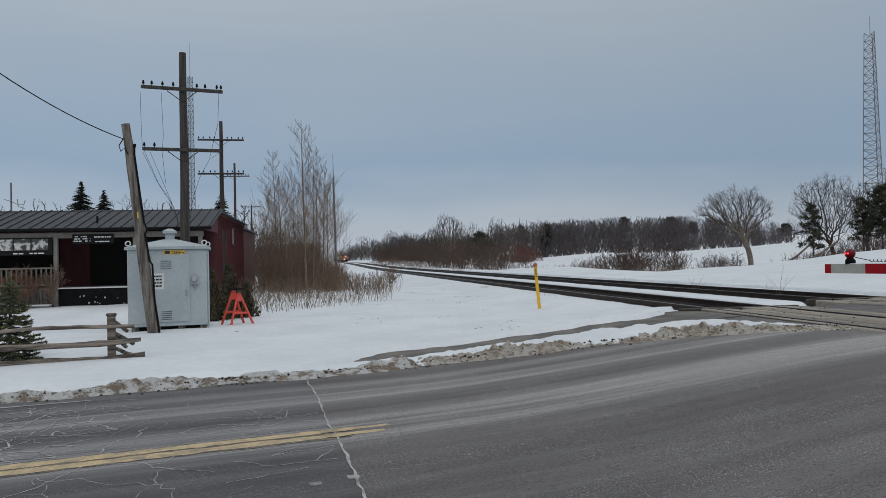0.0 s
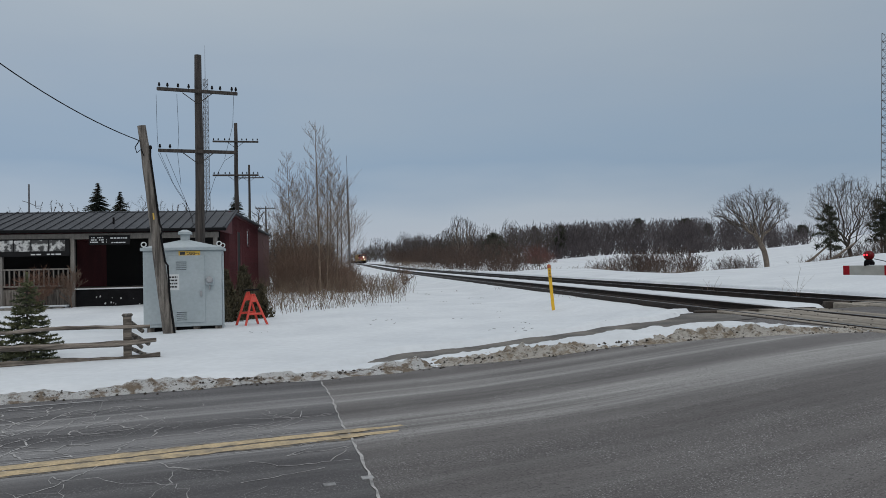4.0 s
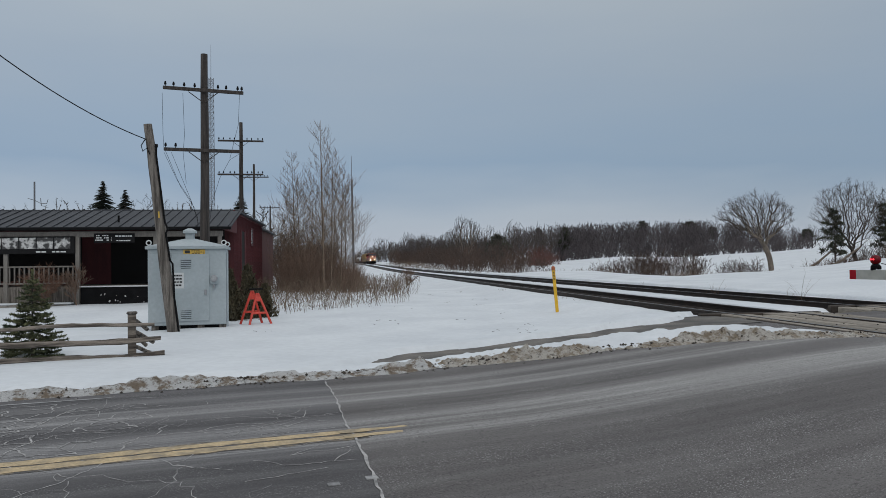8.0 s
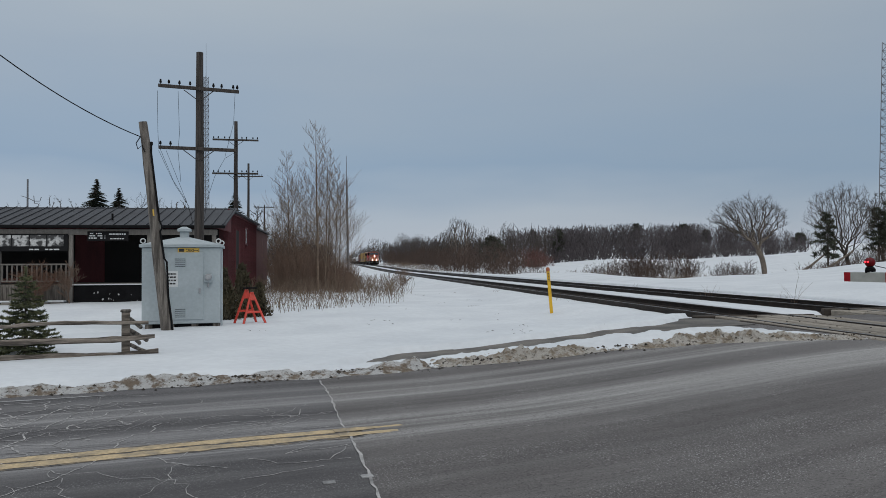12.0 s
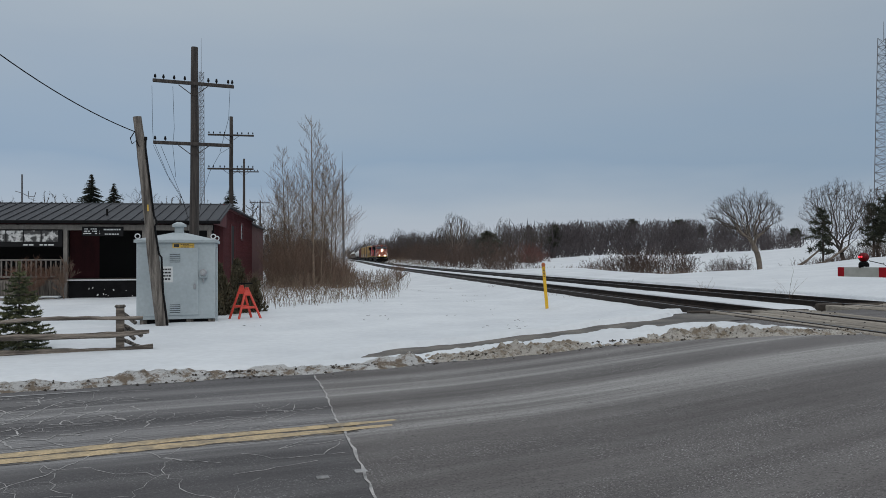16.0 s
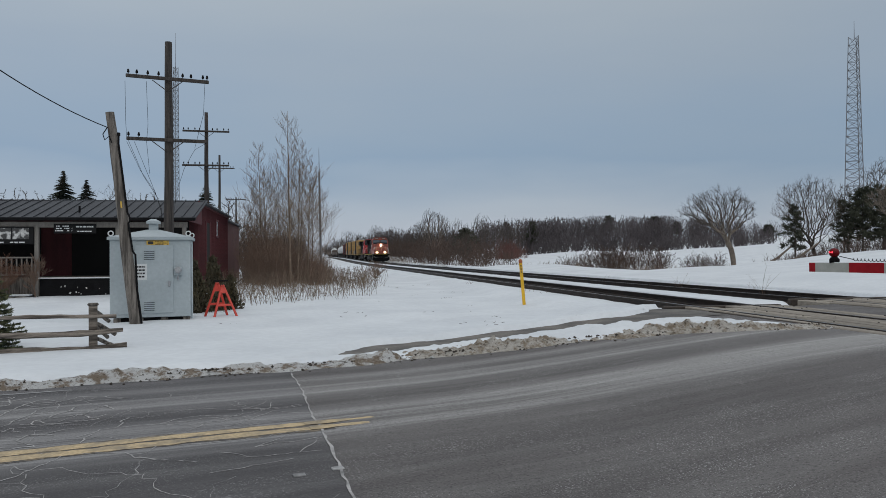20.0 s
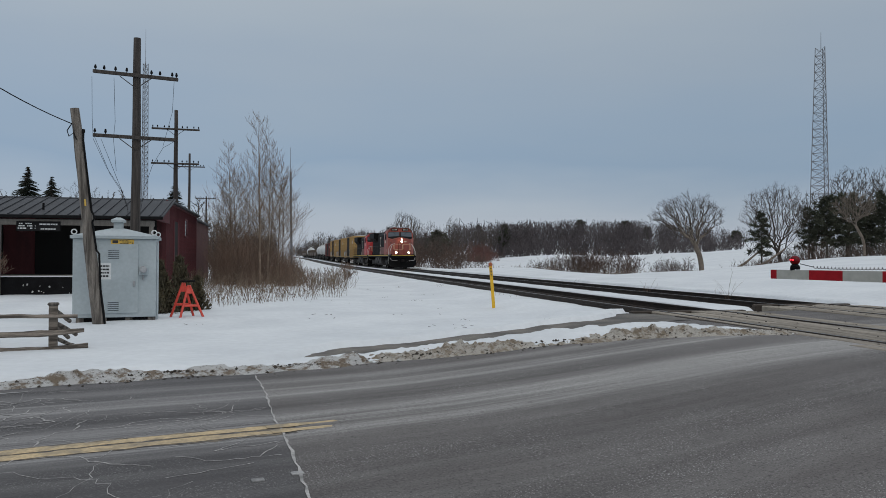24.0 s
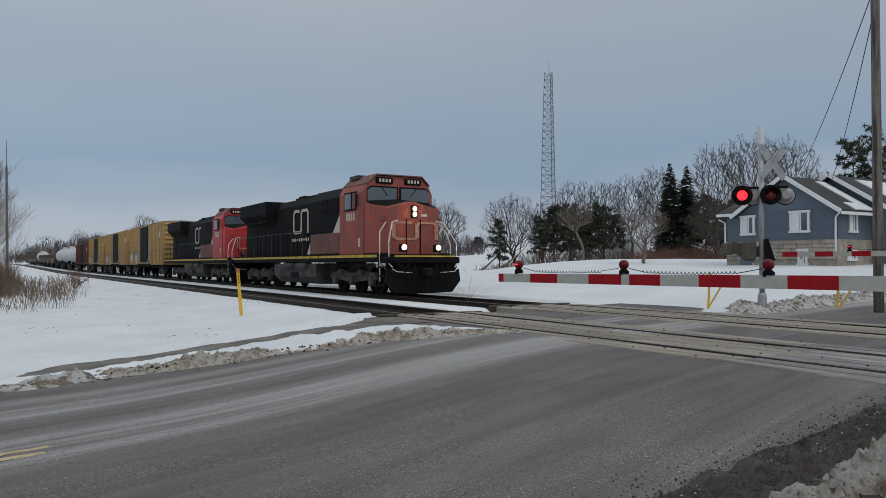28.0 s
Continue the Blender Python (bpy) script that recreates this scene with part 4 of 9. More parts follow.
def bare_tree(name, label, x, y, height, seed, material=BARK, group="", z=None, **kw):
    rng = random.Random(seed)
    S = tree_segs(rng, height, **kw)
    big = S[:, 6] > 0.045
    tree = thing(name, label, "tree", pose(x, y, ground_at(x, y) if z is None else z, 0, 0, rng.uniform(0, 360)), group)
    if big.any():
        v, f = tubes(S[big], 6)
        o = raw("trunk", v, f, material, True)
        o.parent = tree
    v, f = tubes(S[~big], 3)
    o = raw("crown", v, f, material)
    o.parent = tree
    return tree


def crown_segs(rng, height, radius, base, count, off=(0.0, 0.0), thin=0.012, gain=0.014, bow=0.62, twigs=4):
    """Branches reach for points spread through a rounded crown; each limb is as thick as what it carries."""
    zc, hz_ = height * (base + 1) / 2, height * (1 - base) / 2
    fork = height * base * 0.8
    nodes = [Vector((0, 0, -0.2))]
    up = [-1]
    way = [0.0]
    for k in range(1, 5):
        nodes.append(Vector((off[0] * 0.35 * (k / 4) ** 2 + rng.gauss(0, 0.05), off[1] * 0.35 * (k / 4) ** 2 + rng.gauss(0, 0.05), fork * k / 4)))
        up.append(k - 1)
        way.append(fork * k / 4)
    goals = []
    while len(goals) < count:
        v = Vector((rng.uniform(-1, 1), rng.uniform(-1, 1), rng.uniform(-1, 1)))
        if v.length > 1 or v.length < 0.75 * rng.random():
            continue
        wob = 0.82 + 0.25 * noise.noise(Vector((v.x * 2, v.y * 2, v.z * 2 + radius)))
        goals.append(Vector((off[0] + v.x * radius * wob, off[1] + v.y * radius * wob, zc + v.z * hz_ * wob)))
    root = nodes[4]
    goals.sort(key=lambda g: (g - root).length)
    P = np.zeros((count * 2 + 8, 3))
    W = np.zeros(count * 2 + 8)
    for i, p in enumerate(nodes):
        P[i], W[i] = p, way[i]
    for g in goals:
        k = len(nodes)
        d = np.linalg.norm(P[3:k] - np.array(g), axis=1)
        low = np.maximum(0.0, P[3:k, 2] - g.z + 0.1) * 0.8
        j = 3 + int(np.argmin(d + bow * W[3:k] + low))
        a = nodes[j]
        mid = a.lerp(g, 0.5) + Vector((rng.gauss(0, 0.05), rng.gauss(0, 0.05), rng.uniform(-0.03, 0.06))) * (g - a).length
        for q, src in ((mid, j), (g, k)):
            P[len(nodes)] = q
            W[len(nodes)] = W[src] + (q - nodes[src]).length
            nodes.append(q)
            up.append(src)
    load = [0] * len(nodes)
    kids = [0] * len(nodes)
    for i in range(len(nodes) - 1, 0, -1):
        load[i] = max(1, load[i])
        load[up[i]] += load[i]
        kids[up[i]] += 1
    S = []
    for i in range(1, len(nodes)):
        r0, r1 = thin + gain * (load[i] - 1) ** 0.5 * 0.5, thin + gain * (max(1, load[i] - 1) - 1) ** 0.5 * 0.5
        S.append((*nodes[up[i]], *nodes[i], r0, r1))
    S = np.array(S)
    # fine twigs: slivers that fan out from the outer branches
    g = np.random.RandomState(rng.randrange(10 ** 6))
    outer = np.repeat(np.nonzero(np.array([load[i] <= 3 for i in range(1, len(nodes))]))[0], twigs)
    a, b = S[outer, 0:3], S[outer, 3:6]
    k = len(outer)
    p = a + (b - a) * g.uniform(0.35, 1.0, (k, 1))
    d = (b - a) / np.maximum(np.linalg.norm(b - a, axis=1), 1e-9)[:, None] + g.normal(0, 0.8, (k, 3)) + np.array([0, 0, 0.1])
    d /= np.linalg.norm(d, axis=1)[:, None]
    w = np.cross(d, g.normal(0, 1, (k, 3)))
    w *= (thin * 0.8 / np.linalg.norm(w, axis=1))[:, None]
    e = p + d * g.uniform(0.35, 1.0, (k, 1)) * radius * 0.13
    fan = np.stack([p - w, p + w, e], 1).reshape(-1, 3)
    # the last length of each branch is a sliver too
    last = np.array([not kids[i] for i in range(1, len(nodes))])
    a, b = S[last, 0:3], S[last, 3:6]
    w = np.cross(b - a, g.normal(0, 1, a.shape))
    w *= (thin * 1.2 / np.maximum(np.linalg.norm(w, axis=1), 1e-9))[:, None]
    return S[~last], np.concatenate([fan, np.stack([a - w, a + w, b], 1).reshape(-1, 3)])


def crown_tree(name, label, x, y, height, radius, base, count, seed, material=BARK, group="", z=None, trunk=None, **kw):
    S, twig = crown_segs(random.Random(seed), height, radius, base, count, **kw)
    tree = thing(name, label, "tree", pose(x, y, ground_at(x, y) if z is None else z), group)
    big = S[:, 6] > 0.05
    v, f = tubes(S[big], 7)
    raw("trunk", v, f, trunk or material, True).parent = tree
    v, f = tubes(S[~big], 3)
    raw("crown", v, f, material).parent = tree
    tagged(raw("fine_branching", twig, np.arange(len(twig)).reshape(-1, 3), material), kind="stuff").parent = tree
    return tree


PINE = mat("pine_needles", (0.066, 0.070, 0.044), 0.8, var=0.4, scale=0.8, fine=6.0, bump=0.0, other=(0.038, 0.044, 0.028))


def ragged_pine(name, label, x, y, height, radius, seed, boughs=26, tuft=0.5, low=0.25, z=None, material=None):
    """An open pine: bare lower trunk, uneven boughs, tufts of needles at their ends."""
    rng = random.Random(seed)
    S = [(0, 0, -0.2, 0, 0, height * 0.97, 0.05 + height * 0.011, 0.02)]
    V, F = [], []
    for i in range(boughs):
        t = low + (1 - low) * (i + rng.random()) / boughs
        a = i * 2.4 + rng.uniform(-0.6, 0.6)
        ln = radius * (1.15 - t) ** 0.6 * rng.uniform(0.35, 1.15) + 0.2 if height > 4 else radius * (1.02 - t) ** 0.8 * rng.uniform(0.7, 1.1) + 0.03
        p = Vector((0, 0, height * t * 0.97))
        e = p + Vector((math.cos(a) * ln, math.sin(a) * ln, ln * rng.uniform(-0.05, 0.45)))
        S.append((*p, *e, 0.004 * height if height < 4 else 0.035, 0.002 * height if height < 4 else 0.012))
        for k in range(int(3 + ln * (9.0 if height < 4 else 3.0))):
            c = p.lerp(e, rng.uniform(0.3, 1.08)) + Vector((rng.gauss(0, 0.16), rng.gauss(0, 0.16), rng.gauss(0.08, 0.12))) * ln * 0.6
            for _ in range(22):
                d = Vector((rng.gauss(0, 1), rng.gauss(0, 1), rng.gauss(0.3, 0.8))).normalized() * tuft * rng.uniform(0.4, 1.0)
                w = d.cross(Vector((rng.gauss(0, 1), rng.gauss(0, 1), rng.gauss(0, 1)))).normalized() * tuft * 0.09
                n0 = len(V)
                V += [c - w, c + w, c + d]
                F.append((n0, n0 + 1, n0 + 2))
    tree = thing(name, label, "tree", pose(x, y, ground_at(x, y) if z is None else z))
    raw("needles", np.array([tuple(p) for p in V]), np.array(F), material or PINE).parent = tree
    v, f = tubes(np.array(S), 5)
    raw("trunk", v, f, BARK).parent = tree
    return tree


def needles(rng, count, height, radius, low=0.05, size=0.16, shape=1.0, tiers=0):
    """Drooping sprays of a conifer: small bent triangles on whorled boughs."""
    V, F, S = [], [], []
    for i in range(count):
        t = rng.random() ** 0.8
        z = height * (low + (1 - low) * t)
        if tiers:
            z = height * low + round((z - height * low) / (height / tiers)) * (height / tiers) + rng.uniform(-0.02, 0.02) * height
        rad = radius * max(0.02, 1 - (z - height * low) / (height * (1 - low) + 1e-6)) ** shape * rng.uniform(0.55, 1.15) + 0.02
        a = rng.uniform(0, 2 * math.pi)
        c, s = math.cos(a), math.sin(a)
        tip = Vector((c * rad, s * rad, z - rad * 0.25))
        base = Vector((0, 0, z + rad * 0.05))
        S.append((*base, *tip, 0.012 + 0.004 * height * 0.3, 0.003))
        k = max(3, int(rad / (size * 0.38)))
        for j in range(k):
            u = (j + rng.random()) / k
            p = base.lerp(tip, 0.15 + 0.85 * u)
            for sg in (-1, 1):
                w = size * min(1.0, 0.22 + rad / (0.6 * radius)) * (1.1 - 0.45 * u) * rng.uniform(0.7, 1.2)
                e = p + Vector((-s * sg * w + c * w * 0.8, c * sg * w + s * w * 0.8, rng.uniform(-0.35, 0.05) * w))
                m = p + Vector((c * w * 0.45, s * w * 0.45, 0.25 * w))
                q = p - Vector((c * w * 0.1, s * w * 0.1, 0.12 * w))
                n0 = len(V)
                V += [q, e, m]
                F.append((n0, n0 + 1, n0 + 2))
    return np.array([tuple(p) for p in V]), np.array(F), np.array(S)


def conifer(name, label, x, y, height, radius, seed, count, size, shape=1.0, tiers=0, z=None, low=0.06, material=None):
    rng = random.Random(seed)
    v, f, S = needles(rng, count, height, radius, low, size, shape, tiers)
    tree = thing(name, label, "tree", pose(x, y, ground_at(x, y) if z is None else z))
    raw("needles", v, f, material or FIR).parent = tree
    tv, tf = tubes(np.vstack([S, [(0, 0, -0.2, 0, 0, height, 0.03 + height * 0.012, 0.008)]]), 4)
    raw("trunk", tv, tf, BARK).parent = tree
    return tree


def thicket():
    """Dense bare brush beside the tracks, and the dry grass at its foot."""
    rng = random.Random(21)
    S = []
    for i in range(400):
        s = 40.5 + 23.0 * rng.random() ** 1.1
        lo, hi = -0.078 * s, min(0.022 * s + 1.3, 0.029 * s) + rng.gauss(0, 0.25)
        n = rng.uniform(lo, max(lo + 0.5, hi))
        edge = max(0.0, min(1.0, (0.029 * s + 1.0 - n) / 3.6)) * min(1.0, (s - 36.0) / 6.0)
        p = track(s, n)
        z0 = ground_at(p.x, p.y)
        for k in range(rng.randint(4, 7)):
            h = rng.uniform(0.9, 3.2) * (0.22 + 0.78 * edge) * rng.uniform(0.75, 1.1) * (1.0 + 0.5 * noise.noise(Vector((s * 0.35, n * 0.8, 3.0))))
            d = Vector((rng.gauss(0, 0.20), rng.gauss(0, 0.20), 1)).normalized()
            q = Vector((p.x + rng.gauss(0, 0.12), p.y + rng.gauss(0, 0.12), z0 - 0.1))
            r = rng.uniform(0.007, 0.02)
            for j in range(4):
                e = q + d * (h / 4)
                S.append((*q, *e, r, r * 0.72))
                r *= 0.72
                if j:
                    for _ in range(2):
                        o = (d + Vector((rng.gauss(0, 0.55), rng.gauss(0, 0.55), rng.uniform(-0.1, 0.4)))).normalized()
                        e2 = e + o * h * rng.uniform(0.12, 0.26)
                        S.append((*e, *e2, max(0.004, r * 0.7), 0.003))
                        o2 = (o + Vector((rng.gauss(0, 0.5), rng.gauss(0, 0.5), 0.2))).normalized()
                        S.append((*e2, *(e2 + o2 * h * 0.11), 0.0034, 0.0026))
                q, d = e, (d + Vector((rng.gauss(0, 0.12), rng.gauss(0, 0.12), 0.05))).normalized()
    for i in range(70):
        s = rng.uniform(38, 52)
        p = track(s, rng.uniform(-0.04 * s, 0.056 * s - 0.3))
        z0 = ground_at(p.x, p.y)
        for k in range(7):
            h = rng.uniform(0.35, 1.15)
            q = Vector((p.x + rng.gauss(0, 0.18), p.y + rng.gauss(0, 0.18), z0 - 0.08))
            d = Vector((rng.gauss(0, 0.25), rng.gauss(0, 0.25), 1)).normalized()
            e = q + d * h * 0.6
            S.append((*q, *e, 0.009, 0.006))
            for _ in range(3):
                o = (d + Vector((rng.gauss(0, 0.45), rng.gauss(0, 0.45), 0.1))).normalized()
                S.append((*e, *(e + o * h * rng.uniform(0.25, 0.5)), 0.006, 0.004))
    v, f = tubes(S, 3)
    tagged(raw("brush_thicket", v, f, TWIG), "dense thicket of bare brown brush beside the tracks", "thicket", kind="stuff")
    S = []
    tufts = []
    for i in range(420):
        s = 24.0 + 25 * rng.random() ** 0.8
        right = float(np.interp(s, (24, 27, 28, 34, 38, 47, 49), (-1.4, 0.9, 2.0, 3.2, 4.0, 4.3, 3.6)))
        tufts.append((s, rng.uniform(-0.11 * s, right)))
    for i in range(1500):
        s, n = rng.choice(tufts)
        s, n = s + rng.gauss(0, 0.28), n + rng.gauss(0, 0.20)
        p = track(s, n)
        z0 = ground_at(p.x, p.y)
        h = rng.uniform(0.2, 0.8) * (1.45 if s > 33 else 1.0)
        d = Vector((rng.gauss(0, 0.24), rng.gauss(0, 0.24), 1)).normalized()
        q = Vector((p.x, p.y, z0 - 0.05))
        e = q + d * h * 0.6
        S.append((*q, *e, 0.0075, 0.0055))
        e2 = e + (d + Vector((rng.gauss(0, 0.4), rng.gauss(0, 0.4), -0.1))).normalized() * h * 0.4
        S.append((*e, *e2, 0.0055, 0.009))
        if rng.random() < 0.5:
            e3 = e + (d + Vector((rng.gauss(0, 0.9), rng.gauss(0, 0.9), -0.3))).normalized() * h * 0.3
            S.append((*e, *e3, 0.005, 0.007))
    v, f = tubes(S, 3)
    tagged(raw("dry_grass", v, f, STRAW), "dry straw-coloured grass and weeds standing in the snow", "grass", kind="stuff")


def stalks(x, y, count, height, seed, lean=0.35, wide=0.3):
    """A few long bent weed stems standing together in the snow."""
    rng = random.Random(seed)
    S = []
    for _ in range(count):
        a = rng.uniform(0, 6.283)
        p = Vector((rng.gauss(0, wide * 0.4), rng.gauss(0, wide * 0.4), -0.06))
        d = Vector((math.cos(a) * lean * rng.random(), math.sin(a) * lean * rng.random(), 1)).normalized()
        h = height * rng.uniform(0.5, 1.0)
        r = rng.uniform(0.004, 0.008)
        for j in range(4):
            e = p + d * h / 4
            S.append((*p, *e, r, r * 0.8))
            p, r = e, r * 0.8
            d = (d + Vector((math.cos(a), math.sin(a), -0.15)) * rng.uniform(0.05, 0.35)).normalized()
            if j and rng.random() < 0.5:
                o = (d + Vector((rng.gauss(0, 0.5), rng.gauss(0, 0.5), 0.1))).normalized()
                S.append((*p, *(p + o * h * 0.2), r * 0.8, r * 0.5))
    k = thing("weed_stalks", "bare bent weed stalks sticking out of the snow", "weeds", pose(x, y, ground_at(x, y)), "weed stalks in the snow")
    v, f = tubes(S, 3)
    tagged(raw("dry_stem", v, f, TWIG), kind="stuff").parent = k


thicket()
litter()
for i, (x, y, c, h, ln) in enumerate(((-3.6, 51.2, 34, 1.35, 0.9), (-3.79, 43.59, 14, 0.9, 0.7), (-4.3, 115.16, 7, 0.5, 1.2), (-2.4, 107.49, 8, 0.55, 1.0), (0.95, 73.52, 5, 0.4, 1.2), (1.94, 35.72, 7, 0.35, 1.4), (2.52, 37.62, 4, 0.3, 1.6), (3.71, 26.94, 3, 0.6, 0.6), (3.84, 25.84, 2, 0.5, 1.2), (9.49, 28.5, 5, 0.8, 0.35), (9.84, 29.04, 4, 0.9, 0.3), (10.71, 24.74, 4, 0.7, 0.6), (10.61, 23.82, 5, 1.25, 0.35), (9.38, 39.21, 4, 0.6, 0.4), (-3.05, 11.59, 2, 0.1, 2), (3.62, 33.46, 3, 0.3, 1))):
    stalks(x, y, c, h, 900 + i, ln)
PALETWIG = mat("pale_twig", (0.25, 0.185, 0.135), 0.95, var=0.3, scale=1.0, fine=9.0, bump=0.0, other=(0.16, 0.12, 0.09))


def leader_tree(x, y, height, seed, trunk_r, label, reach=0.36, low=0.18, lean=(0.0, 0.0), count=34):
    """A slender tree with one straight stem and rising side branches."""
    rng = random.Random(seed)
    S, stem = [], []
    for i in range(15):
        t = i / 14
        stem.append(Vector((lean[0] * height * t + rng.gauss(0, 0.012) * height * 0.1, lean[1] * height * t + rng.gauss(0, 0.012) * height * 0.1, -0.15 + (height + 0.15) * t)))
    for i in range(14):
        S.append((*stem[i], *stem[i + 1], trunk_r * (1 - 0.92 * i / 14), trunk_r * (1 - 0.92 * (i + 1) / 14)))

    def limb(p, d, length, r, level):
        k = 4 if level == 0 else 3
        for j in range(k):
            e = p + d * (length / k)
            S.append((*p, *e, r, max(0.0048, r * 0.75)))
            p, r = e, max(0.0048, r * 0.75)
            d = (d + Vector((rng.gauss(0, 0.10), rng.gauss(0, 0.10), 0.10))).normalized()
            if level < 2:
                for _ in range(2 if level == 0 else 1):
                    a = rng.uniform(0, 6.283)
                    o = (d + Vector((math.cos(a), math.sin(a), 0.25)) * 0.65).normalized()
                    limb(p, o, length * rng.uniform(0.32, 0.5), r * 0.6, level + 1)

    for i in range(count):
        t = low + (0.97 - low) * (i / count)
        f = t * 14
        p = stem[int(f)].lerp(stem[min(14, int(f) + 1)], f - int(f))
        a = i * 2.4 + rng.uniform(-0.5, 0.5)
        d = Vector((math.cos(a), math.sin(a), rng.uniform(0.7, 1.4))).normalized()
        limb(p, d, height * reach * (1.02 - t) * rng.uniform(0.6, 1.15) + 0.25, max(0.004, trunk_r * 0.34 * (1 - t)), 0)
    S = np.array(S)
    tree = thing("sapling", label, "tree", pose(x, y, ground_at(x, y)), "saplings in the brush")
    part("trunk", Mesh().path(stem, [trunk_r * (1 - 0.92 * i / 14) for i in range(15)], 7), PALETWIG, tree, smooth=True)
    v, f = tubes(S[14:], 3)
    raw("crown", v, f, PALETWIG).parent = tree


for x, y, h, sd, r, ln in ((-7.55, 41.3, 9.5, 1, 0.085, (-0.012, 0)), (-7.25, 41.9, 8.0, 2, 0.05, (0.02, 0)), (-9.85, 44.9, 8.3, 3, 0.06, (-0.03, 0)), (-9.6, 45.4, 6.8, 4, 0.045, (-0.05, 0)), (-8.6, 43.5, 6.6, 5, 0.045, (0.0, 0)), (-6.9, 43.0, 7.0, 6, 0.045, (0.03, 0)),
                         (-10.4, 46.0, 6.2, 9, 0.04, (-0.05, 0)), (-7.1, 46.0, 6.4, 7, 0.04, (0.02, 0)), (-7.6, 44.6, 7.2, 8, 0.045, (0.03, 0))):
    leader_tree(x, y, h, 60 + sd, r, "tall slender bare sapling with fine rising branches", lean=ln)


# ---- signal cabinet, leaning pole, fence, barricade ----
ORANGE = mat("orange_plastic", (0.62, 0.055, 0.032), 0.5, var=0.15, scale=4.0, fine=20.0, bump=0.05)
SIGNYEL = mat("yellow_sign", (0.62, 0.40, 0.07), 0.5, var=0.12, scale=6.0, fine=30.0, bump=0.0)
SIGNWHITE = mat("white_sign", (0.66, 0.68, 0.68), 0.5, var=0.08, scale=6.0, fine=30.0, bump=0.0)
INK = mat("ink", (0.02, 0.02, 0.022), 0.6, var=0.2, scale=9.0, bump=0.0)
MARKYEL = mat("marker_yellow", (0.75, 0.44, 0.02), 0.45, var=0.12, scale=3.0, fine=20.0, bump=0.03)


def bars(rng, x0, x1, z0, z1, rows, y, material, parent, fill=0.75):
    """Unreadable writing as short bars on a panel that faces -y."""
    h = (z1 - z0) / rows
    for i in range(rows):
        z = z1 - (i + 0.5) * h
        x = x0 + rng.uniform(0, 0.08) * (x1 - x0)
        while x < x1 - 0.02 * (x1 - x0):
            w = rng.uniform(0.06, 0.2) * (x1 - x0)
            e = min(x + w, x1)
            if rng.random() < fill:
                part("writing", Mesh().box(((x + e) / 2, y, z), (e - x, 0.003, h * 0.5)), material, parent)
            x = e + 0.035 * (x1 - x0)


